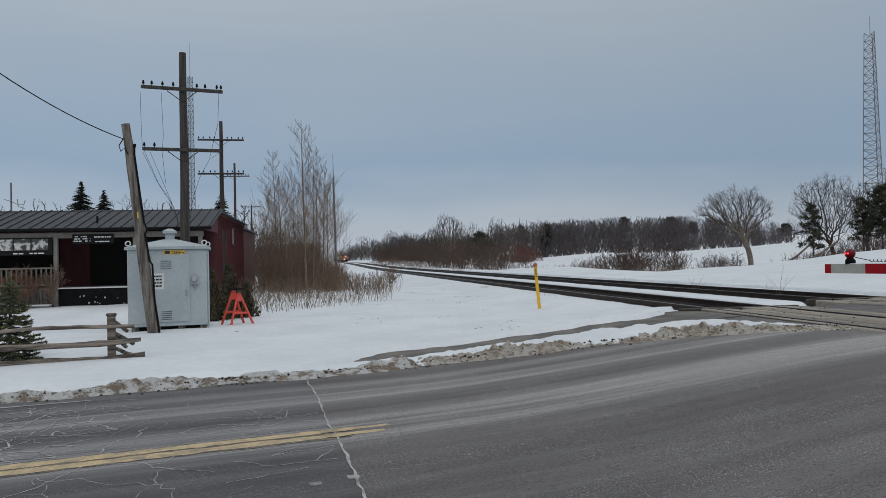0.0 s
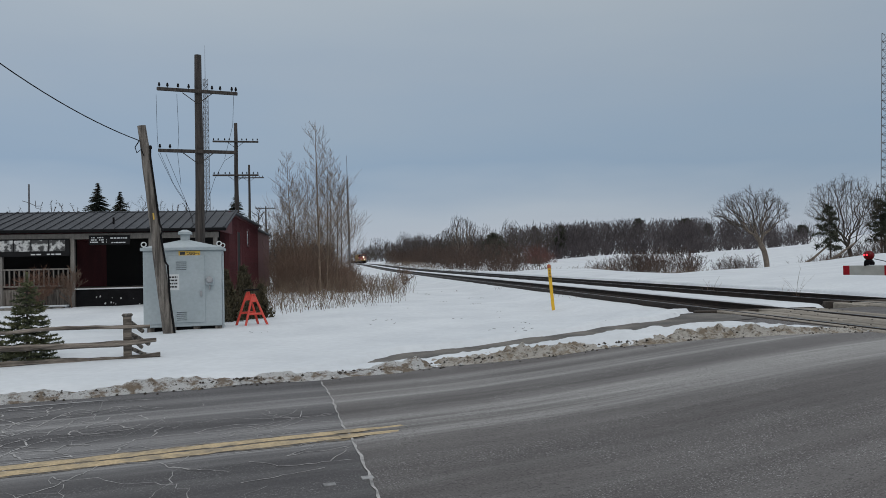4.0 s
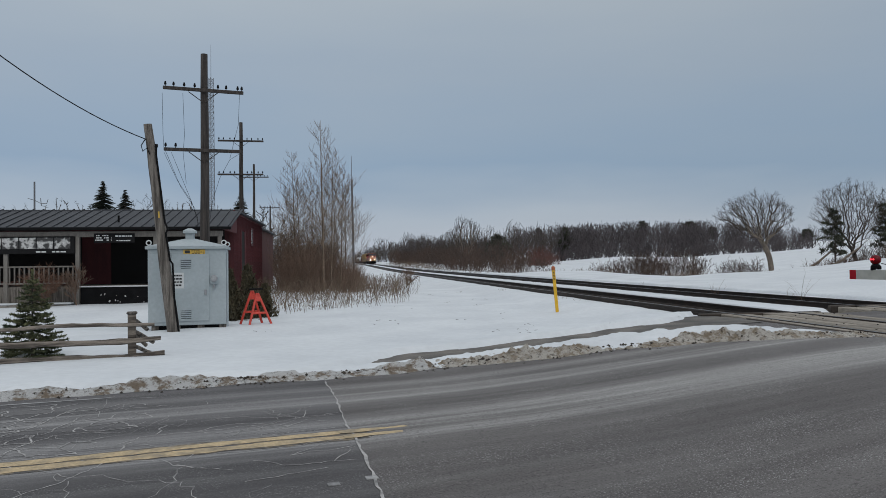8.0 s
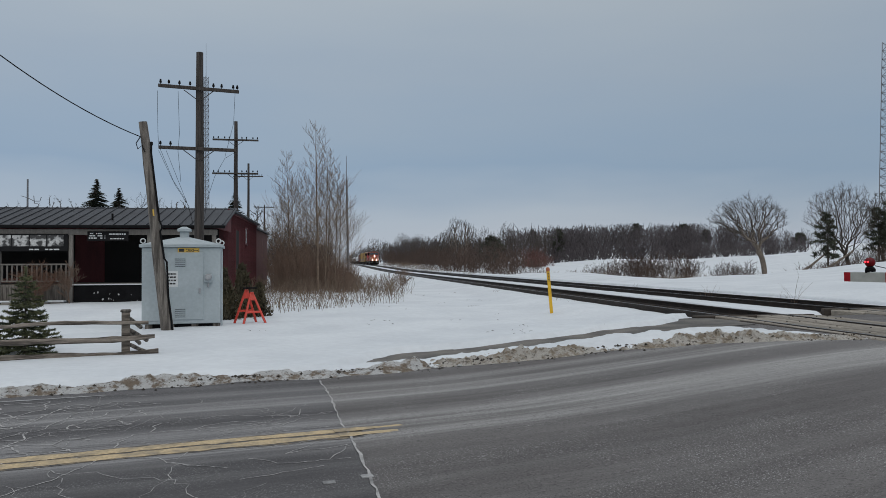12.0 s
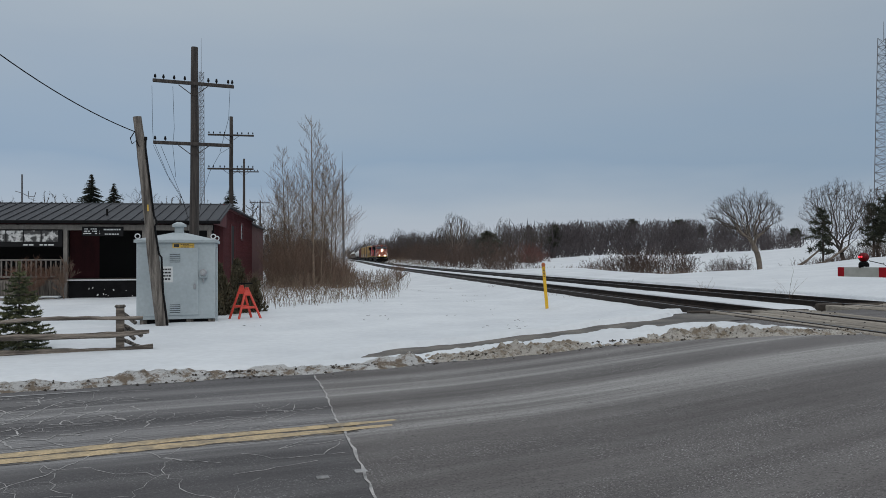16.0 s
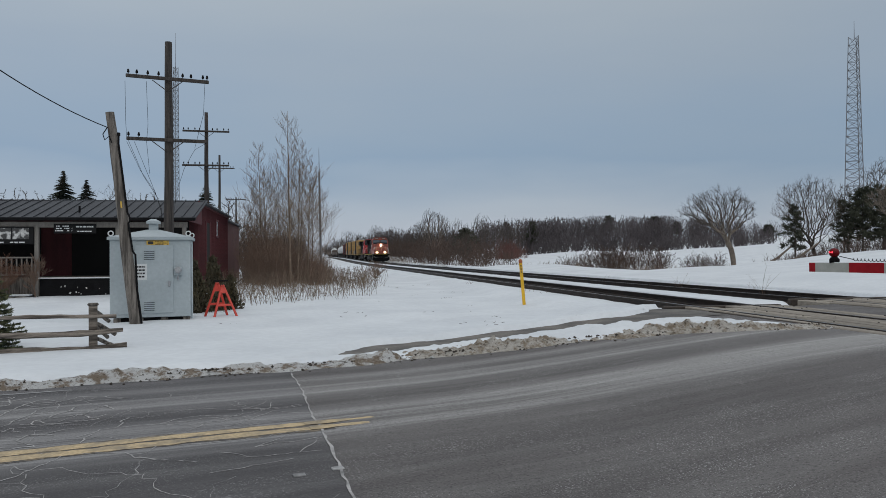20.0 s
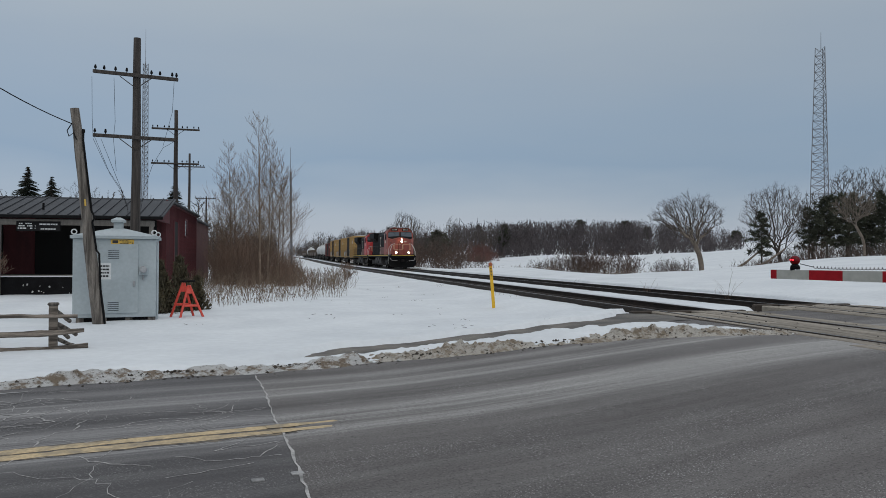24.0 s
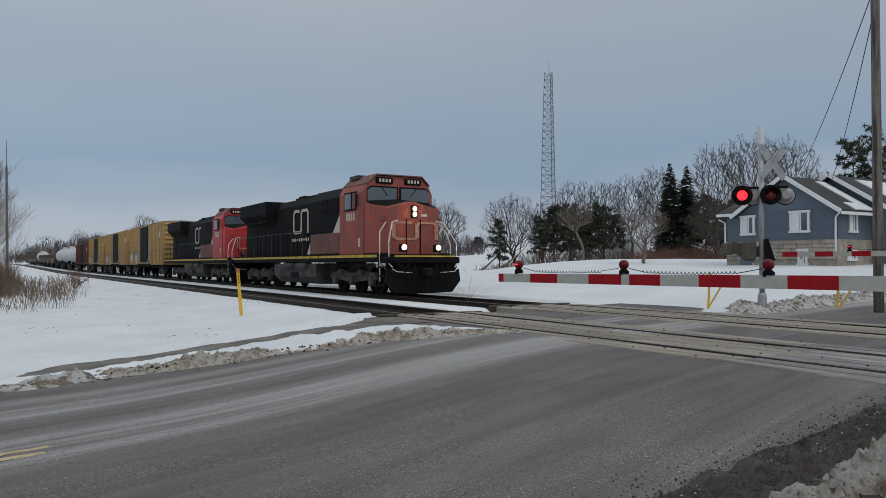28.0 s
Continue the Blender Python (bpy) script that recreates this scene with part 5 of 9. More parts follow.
def signal_cabinet():
    rng = random.Random(3)
    W, D, Z0, Z1 = 1.80, 1.75, 0.16, 2.0
    c = thing("signal_cabinet", "pale grey metal railway signal cabinet on blocks in the snow", "signal cabinet", pose(-6.62, 18.02, 0.0, 0, 0, 15.5))
    part("body", Mesh().box((0, D / 2, (Z0 + Z1) / 2), (W, D, Z1 - Z0), c_edge=0.012), GREYPAINT, c)
    roof = Mesh()
    o, hz, top = 0.055, Z1 + 0.07, Z1 + 0.27
    base = [(-W / 2 - o, -o), (W / 2 + o, -o), (W / 2 + o, D + o), (-W / 2 - o, D + o)]
    t = 0.14
    vs = [(x, y, Z1 + 0.003) for x, y in base] + [(x, y, hz) for x, y in base] + [(-t, D / 2 - t, top), (t, D / 2 - t, top), (t, D / 2 + t, top), (-t, D / 2 + t, top)]
    fs = [(0, 1, 5, 4), (1, 2, 6, 5), (2, 3, 7, 6), (3, 0, 4, 7), (4, 5, 9, 8), (5, 6, 10, 9), (6, 7, 11, 10), (7, 4, 8, 11), (8, 9, 10, 11), (3, 2, 1, 0)]
    part("roof", roof.add(vs, fs), GREYPAINT, c, "shallow pyramid metal roof")
    cup = part("vent_cupola", Mesh().box((0, D / 2, top + 0.07), (0.21, 0.21, 0.20), c_edge=0.008), GREYPAINT, c, "square vent cupola")
    part("cupola_cap", Mesh().add([(x, D / 2 + y, top + z) for z, k in ((0.15, 0.16), (0.21, 0.16), (0.27, 0.05)) for x, y in ((-k, -k), (k, -k), (k, k), (-k, k))], [(0, 1, 5, 4), (1, 2, 6, 5), (2, 3, 7, 6), (3, 0, 4, 7), (4, 5, 9, 8), (5, 6, 10, 9), (6, 7, 11, 10), (7, 4, 8, 11), (8, 9, 10, 11), (3, 2, 1, 0)]), GREYPAINT, cup)
    for x, y in ((-W / 2 + 0.02, 0.05), (W / 2 - 0.05, 0.05), (W / 2 - 0.02, D - 0.1)):
        ring = Mesh()
        k = 14
        pts = [(x, y + 0.0, hz + 0.08) for _ in range(1)]
        pts = [Vector((x + 0.055 * math.cos(2 * math.pi * i / k), y, hz + 0.085 + 0.055 * math.sin(2 * math.pi * i / k))) for i in range(k + 1)]
        part("lifting_eye", ring.path(pts, 0.016, 6), SIGNWHITE, c, "pale steel lifting eye")
    door = part("door", Mesh().box((0.08, -0.012, 1.07), (0.86, 0.03, 1.62), c_edge=0.006), GREYPAINT, c, "grey steel door with louvres")
    for zc in (1.63, 0.42):
        for i in range(5):
            lv = part("louvre", Mesh().box((-0.03, -0.034, zc + (i - 2) * 0.046 + 0.012), (0.25, 0.018, 0.010), Euler((radians(25), 0, 0)).to_matrix()), GREYPAINT, door, "pressed louvre slat")
            part("slot", Mesh().box((-0.03, -0.028, zc + (i - 2) * 0.046), (0.23, 0.004, 0.013)), BLACK, lv)
    for z in (0.35, 0.95, 1.6):
        part("hinge", Mesh().tube((-0.36, -0.03, z - 0.045), (-0.36, -0.03, z + 0.045), 0.014, seg=8), GREYPAINT, door)
    part("hasp", Mesh().box((0.42, -0.045, 0.95), (0.05, 0.04, 0.13), c_edge=0.008), GALV, door)
    part("seam_panel", Mesh().box((-0.62, -0.008, 1.07), (0.46, 0.02, 1.66), c_edge=0.006), GREYPAINT, c, "blank grey steel side panel")
    meter = part("meter_box", Mesh().box((0.62, -0.04, 1.25), (0.19, 0.09, 0.2), c_edge=0.015), GREYPAINT, c, "grey electricity meter with a round glass")
    part("meter_glass", Mesh().lathe([(0.085, 0), (0.085, -0.05), (0.06, -0.085)], "y", 16, (0.62, -0.085, 1.28)), GALV, meter)
    part("conduit", Mesh().tube((0.62, -0.04, 1.15), (0.62, -0.04, 1.04), 0.02), GALV, meter)
    sign = part("warning_sign", Mesh().box((0.16, -0.016, 1.90), (0.50, 0.014, 0.17), c_edge=0.003), SIGNYEL, c, "orange-yellow warning sign with dark lettering")
    mk = Mesh().box((0.003, -0.025, 1.93), (0.12, 0.004, 0.07), c_edge=0.001)
    part("emblem", mk, INK, sign)
    bars(rng, 0.09, 0.39, 1.88, 1.97, 3, -0.025, INK, sign)
    bars(rng, -0.05, 0.37, 1.825, 1.872, 1, -0.025, INK, sign)
    sign = part("location_sign", Mesh().box((-0.31, -0.024, 1.24), (0.46, 0.01, 0.38), c_edge=0.002), SIGNWHITE, c, "white location sign with black lettering")
    bars(rng, -0.50, -0.12, 1.09, 1.40, 4, -0.031, INK, sign, 0.95)
    for x in (-0.75, -0.25, 0.3, 0.8):
        part("block", Mesh().box((x, 0.2, 0.07), (0.16, 0.3, 0.20), c_edge=0.02), GREYWOOD, c, "timber support block")
    # the shadow below the cabinet, put in as a black block
    part("shadow_gap", Mesh().box((0, D / 2, 0.07), (W - 0.2, D - 0.2, 0.15)), BLACK, c, "black block under the cabinet, painted as the shadow there")
    part("corner_conduit", Mesh().tube((W / 2 + 0.03, 0.06, 0.1), (W / 2 + 0.03, 0.06, 1.9), 0.022), GREYPAINT, c)


def leaning_pole():
    base, top = Vector((-6.66, 17.28, -0.15)), Vector((-7.12, 16.95, 4.84))
    p = thing("leaning_pole", "weathered grey wooden pole leaning beside the signal cabinet", "pole")
    rng = random.Random(6)
    pts = [base.lerp(top, i / 10) + Vector((rng.uniform(-0.012, 0.012), 0, 0)) for i in range(11)]
    part("shaft", Mesh().path(pts, [0.145 - 0.0052 * i for i in range(11)], 14), GREYWOOD, p, smooth=True)
    side = Vector((0.13, -0.05, 0))
    part("cable", Mesh().path([base.lerp(top, t) + side * k for t, k in ((0.03, 1.15), (0.2, 1.1), (0.36, 1.6), (0.375, 1.15), (0.5, 0.95), (0.52, 1.5), (0.55, 1.05), (0.7, 1.0), (0.86, 0.95), (0.9, 1.2))], 0.022), BLACK, p, "black cable down the pole")
    part("cable_cap", Mesh().box(base.lerp(top, 0.9) + side * 1.2, (0.06, 0.06, 0.08), c_edge=0.01), BLACK, p)
    part("tag", Mesh().box(base.lerp(top, 0.585) + Vector((0.05, -0.13, 0)), (0.035, 0.006, 0.15), Euler((0, radians(-5), 0)).to_matrix()), SIGNYEL, p, "yellow reflective tag")
    # bark of the distant trees, with the haze mixed into its paler grey
    a, b = base.lerp(top, 0.93) + Vector((-0.06, -0.1, 0)), Vector((-9.6, 9.4, 7.72))
    part("service_wire", Mesh().path([a.lerp(b, t) + Vector((0, 0, -1.15 * 4 * t * (1 - t) * 0.5)) for t in np.linspace(0, 1, 25)], 0.0115, 5), BLACK, p, "sagging black service wire")
    part("drip_loop", Mesh().path([a, a + Vector((-0.1, 0, -0.15)), a + Vector((-0.06, 0, -0.28)), a + Vector((0.04, 0, -0.2)), a + Vector((0.1, 0, -0.35))], 0.012, 5), BLACK, p)


def log(m, a, b, r, rng, flat=0.75):
    """A split fence rail: knotty, slightly crooked."""
    a, b = Vector(a), Vector(b)
    k = 15
    last = None
    for i in range(k + 1):
        t = i / k
        p = a.lerp(b, t) + Vector((0, rng.gauss(0, 0.006), 0.0055 * (b - a).length * math.sin(t * 7 + r * 90) + rng.gauss(0, 0.005)))
        rr = r * (1 + rng.gauss(0, 0.12))
        ring = []
        for j in range(7):
            an = 2 * math.pi * j / 7
            ring.append(p + Vector((0, math.cos(an) * rr * (0.9 if j % 2 else 1.12), math.sin(an) * rr * flat)))
        n0 = len(m.v)
        m.v.extend(tuple(x) for x in ring)
        if last is not None:
            m.f.extend((last + j, last + (j + 1) % 7, n0 + (j + 1) % 7, n0 + j) for j in range(7))
        else:
            m.f.append(tuple(range(n0 + 6, n0 - 1, -1)))
        last = n0
    m.f.append(tuple(range(last, last + 7)))
    return m


def fence():
    rng = random.Random(7)
    f = thing("rail_fence", "weathered split-rail wooden fence standing in the snow", "fence", at_road(-0.22, 13.97, 0.02))
    for x in (0.0, -2.75, -5.5):
        post = part("post", Mesh().box((x, 0.02, 0.33), (0.135, 0.135, 0.85), c_edge=0.012), LOGWOOD, f, "square brown fence post")
        part("post_cap", Mesh().box((x, 0.02, 0.775), (0.175, 0.175, 0.05), c_edge=0.02), GREYWOOD, post)
    for z, e, r in ((0.60, 0.36, 0.044), (0.325, 0.46, 0.064), (0.075, 0.52, 0.062)):
        part("rail", log(Mesh(), (-2.85, -0.09, z - 0.03), (e, -0.09, z), r, rng), LOGWOOD, f)
        part("rail", log(Mesh(), (-5.8, -0.10, z - 0.05), (-2.6, -0.02, z + 0.03), r, rng), LOGWOOD, f)
    for z0, z1, x1 in ((0.68, 0.44, 0.24), (0.46, 0.22, 0.34), (0.40, 0.16, 0.22), (0.2, 0.02, 0.3)):
        part("rail", Mesh().path([Vector((0.03 + (x1 - 0.03) * t, 0.06 + 0.5 * t, z0 + (z1 - z0) * t + rng.gauss(0, 0.006))) for t in (0, 0.25, 0.5, 0.75, 1.0)], [0.034 * rng.uniform(0.85, 1.15) for _ in range(5)], 7), LOGWOOD, f)


def barricade():
    b = thing("barricade", "folding orange plastic A-frame barricade standing on the snow", "barricade", pose(-5.30, 19.35, ground_at(-5.3, 19.35) - 0.02, 0, 0, 28))
    for side, dx in ((-1, 0.05), (1, -0.10)):
        leaf = Euler((radians(-24 if side < 0 else 8), 0, 0)).to_matrix()
        def put(c, size, turn=0.0):
            return Mesh().box(leaf @ Vector(c) + Vector((dx, side * 0.20, 0)), size, leaf @ Euler((0, radians(turn), 0)).to_matrix(), 0.012)
        for lean in (-17, 17):
            part("leg", put((-math.copysign(0.15, lean), 0, 0.44), (0.058, 0.04, 0.93), -lean * -1), ORANGE, b)
        part("brace", put((0, 0, 0.33), (0.36, 0.035, 0.06)), ORANGE, b)
        part("brace", put((0, 0, 0.74), (0.13, 0.035, 0.17)), ORANGE, b)
    part("hinge_bar", Mesh().tube((-0.2, 0, 0.92), (0.16, 0, 0.92), 0.02), BLACK, b)


def yellow_marker():
    x, y = 2.94, 23.11
    k = thing("marker_post", "slim yellow plastic marker post with an orange cap in the snow", "marker post", pose(x, y, 0.0, 0, -4.5, 0))
    part("post", Mesh().extrude([(-0.045, -0.02), (0.045, -0.02), (0.05, 0.0), (0.045, 0.02), (-0.045, 0.02), (-0.05, 0.0)], "z", -0.2, 1.34), MARKYEL, k)
    part("cap", Mesh().lathe([(0.055, 1.34), (0.06, 1.36), (0.055, 1.43), (0.02, 1.46)], seg=12), mat("cap_rust", (0.45, 0.13, 0.05), 0.6, bump=0.0), k, "rusty orange domed cap")
    lab = part("label_plate", Mesh().box((0, -0.024, 1.16), (0.08, 0.006, 0.3)), MARKYEL, k)
    for i in range(6):
        part("writing", Mesh().box((0, -0.029, 1.04 + i * 0.045), (0.05, 0.003, 0.02)), INK, lab)


signal_cabinet()
leaning_pole()
fence()
barricade()
yellow_marker()
SPRUCE_YOUNG = mat("young_spruce", (0.165, 0.170, 0.080), 0.8, var=0.5, scale=5.0, fine=30.0, bump=0.0, other=(0.042, 0.058, 0.034))


def young_spruce(x, y, height, radius):
    """Whorls of drooping boughs with flat sprays, on one straight stem with a leader."""
    rng = random.Random(51)
    S = [(0, 0, -0.1, 0, 0, height, 0.035, 0.006)]
    V, F = [], []

    def needle(p, d, size):
        w = d.cross(Vector((rng.gauss(0, 1), rng.gauss(0, 1), rng.gauss(0, 1)))).normalized() * size * 0.2
        n0 = len(V)
        V.extend([p - w, p + w, p + d * size])
        F.append((n0, n0 + 1, n0 + 2))

    def spray(p, e, r, thick):
        S.append((*p, *e, r, r * 0.4))
        ln = (e - p).length
        d = (e - p).normalized()
        for _ in range(int(ln / 0.0042 * thick)):
            t = rng.random()
            o = (d * 0.9 + Vector((rng.gauss(0, 0.7), rng.gauss(0, 0.7), rng.gauss(0.1, 0.5)))).normalized()
            needle(p.lerp(e, t), o, rng.uniform(0.035, 0.065))

    tiers = 14
    for k in range(tiers):
        t = (k + 0.3) / tiers
        z = height * (0.06 + 0.86 * t)
        reach = radius * (1 - t) ** 0.85 + 0.05
        for j in range(8 if k < 9 else 6):
            a = j * 6.283 / (8 if k < 9 else 6) + k * 0.7 + rng.uniform(-0.25, 0.25)
            ln = reach * rng.uniform(0.72, 1.1)
            c, s_ = math.cos(a), math.sin(a)
            p = Vector((0, 0, z + rng.uniform(-0.03, 0.03)))
            mid = p + Vector((c * ln * 0.55, s_ * ln * 0.55, -ln * 0.16))
            tip = p + Vector((c * ln, s_ * ln, -ln * 0.14 + 0.02))
            spray(p.lerp(mid, 0.2), mid, 0.006, 1.0)
            spray(mid, tip, 0.004, 1.2)
            for u in (0.45, 0.62, 0.78, 0.92):
                b = p.lerp(mid, u / 0.55) if u < 0.55 else mid.lerp(tip, (u - 0.55) / 0.45)
                for sg in (-1, 1):
                    q = ln * 0.34 * (1.15 - u)
                    spray(b, b + Vector((c * q * 0.7 - s_ * sg * q, s_ * q * 0.7 + c * sg * q, -q * 0.12)), 0.003, 0.9)
    spray(Vector((0, 0, height * 0.86)), Vector((0, 0, height)), 0.006, 2.5)
    tree = thing("small_spruce", "small young spruce with drooping tiers beside the fence", "tree", pose(x, y, ground_at(x, y)))
    raw("needles", np.array([tuple(p) for p in V]), np.array(F), SPRUCE_YOUNG).parent = tree
    v, f = tubes(np.array(S), 4)
    raw("trunk", v, f, BARK).parent = tree


young_spruce(-7.48, 12.93, 1.49, 0.60)


def cedars():
    rng = random.Random(61)
    for i, (x, y, h, w) in enumerate(((-6.4, 20.9, 1.1, 0.40), (-6.05, 21.4, 1.3, 0.40), (-5.75, 21.9, 0.95, 0.36), (-6.7, 21.6, 1.4, 0.42), (-6.4, 22.4, 1.5, 0.42))):
        V, F = [], []
        for k in range(1500):
            t = rng.random()
            a = rng.uniform(0, 6.283)
            r = w * math.sqrt(rng.random()) * (1.0 - 0.8 * t) * (0.8 + 0.35 * math.sin(a * 3 + i) + 0.2 * math.sin(a * 5 + t * 9))
            p = Vector((r * math.cos(a), r * math.sin(a), h * t))
            u = Vector((rng.gauss(0, 0.5), rng.gauss(0, 0.5), 1)).normalized() * rng.uniform(0.08, 0.17)
            v = u.cross(Vector((rng.gauss(0, 1), rng.gauss(0, 1), 0.1))).normalized() * rng.uniform(0.02, 0.04)
            n0 = len(V)
            V += [p - v, p + v, p + u]
            F.append((n0, n0 + 1, n0 + 2))
        c = thing("cedar_bush", "low dark olive cedar bush beside the signal cabinet", "bush", pose(x, y, ground_at(x, y) - 0.05), "cedar bushes by the cabinet")
        raw("foliage", np.array([tuple(p) for p in V]), np.array(F), CEDAR).parent = c
        tv, tf = tubes([(0, 0, -0.1, 0, 0, h * 0.9, 0.03, 0.01)] + [(0, 0, h * 0.1 * j, rng.gauss(0, w * 0.5), rng.gauss(0, w * 0.5), h * 0.1 * j + 0.3, 0.012, 0.004) for j in range(8)], 4)
        raw("stem", tv, tf, BARK).parent = c


cedars()


# ---- pole line and masts ----
def utility_pole(s, n, height, arms, r0, label, wires=False, seed=1):
    rng = random.Random(seed)
    p = track(s, n)
    k = thing("telegraph_pole", label, "utility pole", at_track(s, n, 0.0, 0), "pole line beside the tracks")
    pts = [Vector((rng.uniform(-0.01, 0.01), 0, -0.3 + (height + 0.3) * i / 8)) for i in range(9)]
    part("shaft", Mesh().path(pts, [r0 * (1 - 0.045 * i) for i in range(9)], 14), DARKPOLE, k, smooth=True)
    for z, x0, x1, pins, tilt in arms:
        arm = part("crossarm", Mesh().box(((x0 + x1) / 2, -0.17, z), (x1 - x0, 0.10, 0.115), Euler((0, radians(tilt), 0)).to_matrix(), 0.01), DARKPOLE, k, "dark timber crossarm")
        for x in pins:
            zz = z + 0.057 - math.tan(radians(tilt)) * (x - (x0 + x1) / 2)
            ins = part("insulator", Mesh().lathe([(0.012, zz), (0.012, zz + 0.05), (0.04, zz + 0.05), (0.045, zz + 0.10), (0.03, zz + 0.13), (0.035, zz + 0.15), (0.015, zz + 0.175)], seg=10, at=(x, -0.17, 0)), BLACK, arm, "dark glass insulator on a pin")
        for sg in (-1, 1):
            part("brace", Mesh().tube((sg * 0.52, -0.13, z - 0.05), (sg * 0.03, -0.14, z - 0.42), 0.016, seg=5), DARKPOLE, arm)
    return k


PINS = (-1.45, -1.15, -0.72, -0.42, 0.42, 0.72, 1.15, 1.45)
utility_pole(27.62, -4.73, 9.15, ((7.82, -1.38, 1.38, (-1.3, -1.02, -0.66, -0.3, 0.5, 0.78, 1.18, 1.32), 3.2), (5.68, -1.36, 1.3, (-1.3, -0.96), 1.6)), 0.185, "tall weathered wooden telegraph pole with two crossarms and glass insulators", seed=2)
utility_pole(52.8, -6.6, 11.4, ((10.1, -1.52, 1.52, PINS, 0.5), (7.8, -1.55, 1.5, PINS, 0)), 0.18, "wooden telegraph pole with two crossarms farther down the line", seed=3)
utility_pole(84.5, -9.2, 12.7, ((11.25, -1.6, 1.6, PINS, -0.5),), 0.17, "wooden telegraph pole with one crossarm far down the line", seed=4)
utility_pole(129.0, -11.4, 11.6, ((11.2, -1.6, 1.6, PINS, 0),), 0.17, "wooden telegraph pole far down the line above the brush", seed=5)


def pole_wires():
    k = thing("loose_wires", "loose thin wires hanging from the telegraph pole", "wires", at_track(27.62, -4.73, 0))
    for pts in (((-1.35, -0.2, 5.6), (-0.9, -0.2, 4.6), (-0.45, -0.2, 3.9), (-0.22, -0.2, 3.3), (-0.2, -0.2, 1.6)), ((-1.1, -0.2, 5.6), (-0.75, -0.2, 4.7), (-0.4, -0.2, 3.8), (-0.2, -0.2, 3.1)),
                ((-1.3, -0.2, 5.65), (-0.8, -0.2, 4.4), (-0.3, -0.2, 3.6)), ((1.3, -0.2, 5.6), (0.9, -0.2, 5.35), (0.55, -0.2, 4.7), (0.3, -0.2, 3.9), (0.2, -0.2, 3.2)), ((1.25, -0.2, 7.7), (1.2, -0.2, 6.6), (0.9, -0.2, 5.4)),
                ((-0.7, -0.2, 7.7), (-0.65, -0.2, 6.2), (-0.7, -0.2, 5.6), (-0.6, -0.2, 4.5)), ((-1.4, -0.2, 7.7), (-1.38, -0.2, 6.3), (-1.35, -0.2, 5.7))):
        part("wire", Mesh().path([Vector(p) for p in pts], 0.006, 4), BLACK, k)


pole_wires()


def lattice(name, label, x, y, z0, height, w0, w1, bays, r, cat="lattice tower", sides=3, mast=0.0, mat_=None):
    """A guyed or free lattice mast: three legs, rungs and diagonals."""
    k = thing(name, label, cat, pose(x, y, z0, 0, 0, 14))
    mm = mat_ or GALV
    ang = [2 * math.pi * i / sides + 0.5 for i in range(sides)]
    def at(i, t):
        w = w0 + (w1 - w0) * t
        return Vector((w * math.cos(ang[i % sides]), w * math.sin(ang[i % sides]), height * t))
    for i in range(sides):
        part("leg", Mesh().tube(at(i, 0), at(i, 1), r * 1.5, r * 1.2, 6), mm, k)
    ts = [1 - (1 - j / bays) ** 1.0 for j in range(bays + 1)]
    for i in range(sides):
        m = Mesh()
        for j in range(bays):
            a, b = ts[j], ts[j + 1]
            m.tube(at(i, a), at(i + 1, a), r * 0.7, seg=4, caps=False)
            m.tube(at(i, a), at(i + 1, b), r * 0.7, seg=4, caps=False)
            m.tube(at(i + 1, a), at(i, b), r * 0.7, seg=4, caps=False)
        part("bracing", m, mm, k)
    if mast:
        part("antenna", Mesh().tube((0, 0, height - 0.5), (0, 0, height + mast), r * 1.2, r * 0.5, 6), mm, k)
    return k


TOWERM = mat("tower_steel", (0.19, 0.195, 0.21), 0.6, 0.4, var=0.2, scale=0.5, fine=4.0, bump=0.0)
lattice("radio_tower", "tall grey steel lattice radio tower beyond the trees", 85.15, 147.25, 5.0, 39.6, 2.3, 1.05, 24, 0.06, mast=3.2, mat_=TOWERM)
lattice("radio_mast", "slim steel lattice mast behind the maroon building", -23.7, 71.15, 3.0, 16.6, 0.34, 0.26, 30, 0.022, "lattice mast", mast=3.2, mat_=TOWERM)
k = thing("bare_mast", "thin dark mast rising out of the brush", "mast", pose(-8.55, 59.4, 0, 0, 0, 0))
part("lower_tube", Mesh().tube((0.12, 0, 0), (0, 0, 8.3), 0.10, 0.075, 8), TOWERM, k)
part("upper_rod", Mesh().tube((0, 0, 8.3), (-0.02, 0, 10.2), 0.03, 0.015, 6), TOWERM, k)


# ---- maroon building with a porch ----
CREAM = mat("weathered_trim", (0.22, 0.205, 0.185), 0.85, var=0.3, scale=3.0, fine=25.0, bump=0.3, other=(0.17, 0.155, 0.14), stretch=(3, 3, 0.5))
BANNER = mat("banner", (0.016, 0.016, 0.017), 0.8, spec=0.15, var=0.2, scale=4.0, bump=0.0)
PHOTO = mat("banner_photo", (0.55, 0.55, 0.54), 0.6, var=0.4, scale=5.0, fine=20.0, bump=0.0, other=(0.05, 0.05, 0.05), edges=(0.44, 0.54))
STONE = mat("stone_ledge", (0.24, 0.225, 0.20), 0.9, var=0.35, scale=3.0, fine=25.0, bump=0.7, other=(0.13, 0.12, 0.11), per=0.2)
# near-black colour that stands in for shade inside the doors and porch
SHADEBLACK = mat("painted_shade", (0.005, 0.004, 0.004), 0.8, bump=0.0)
GLASSD = glass("dark_glass", (0.03, 0.035, 0.04), 0.06)


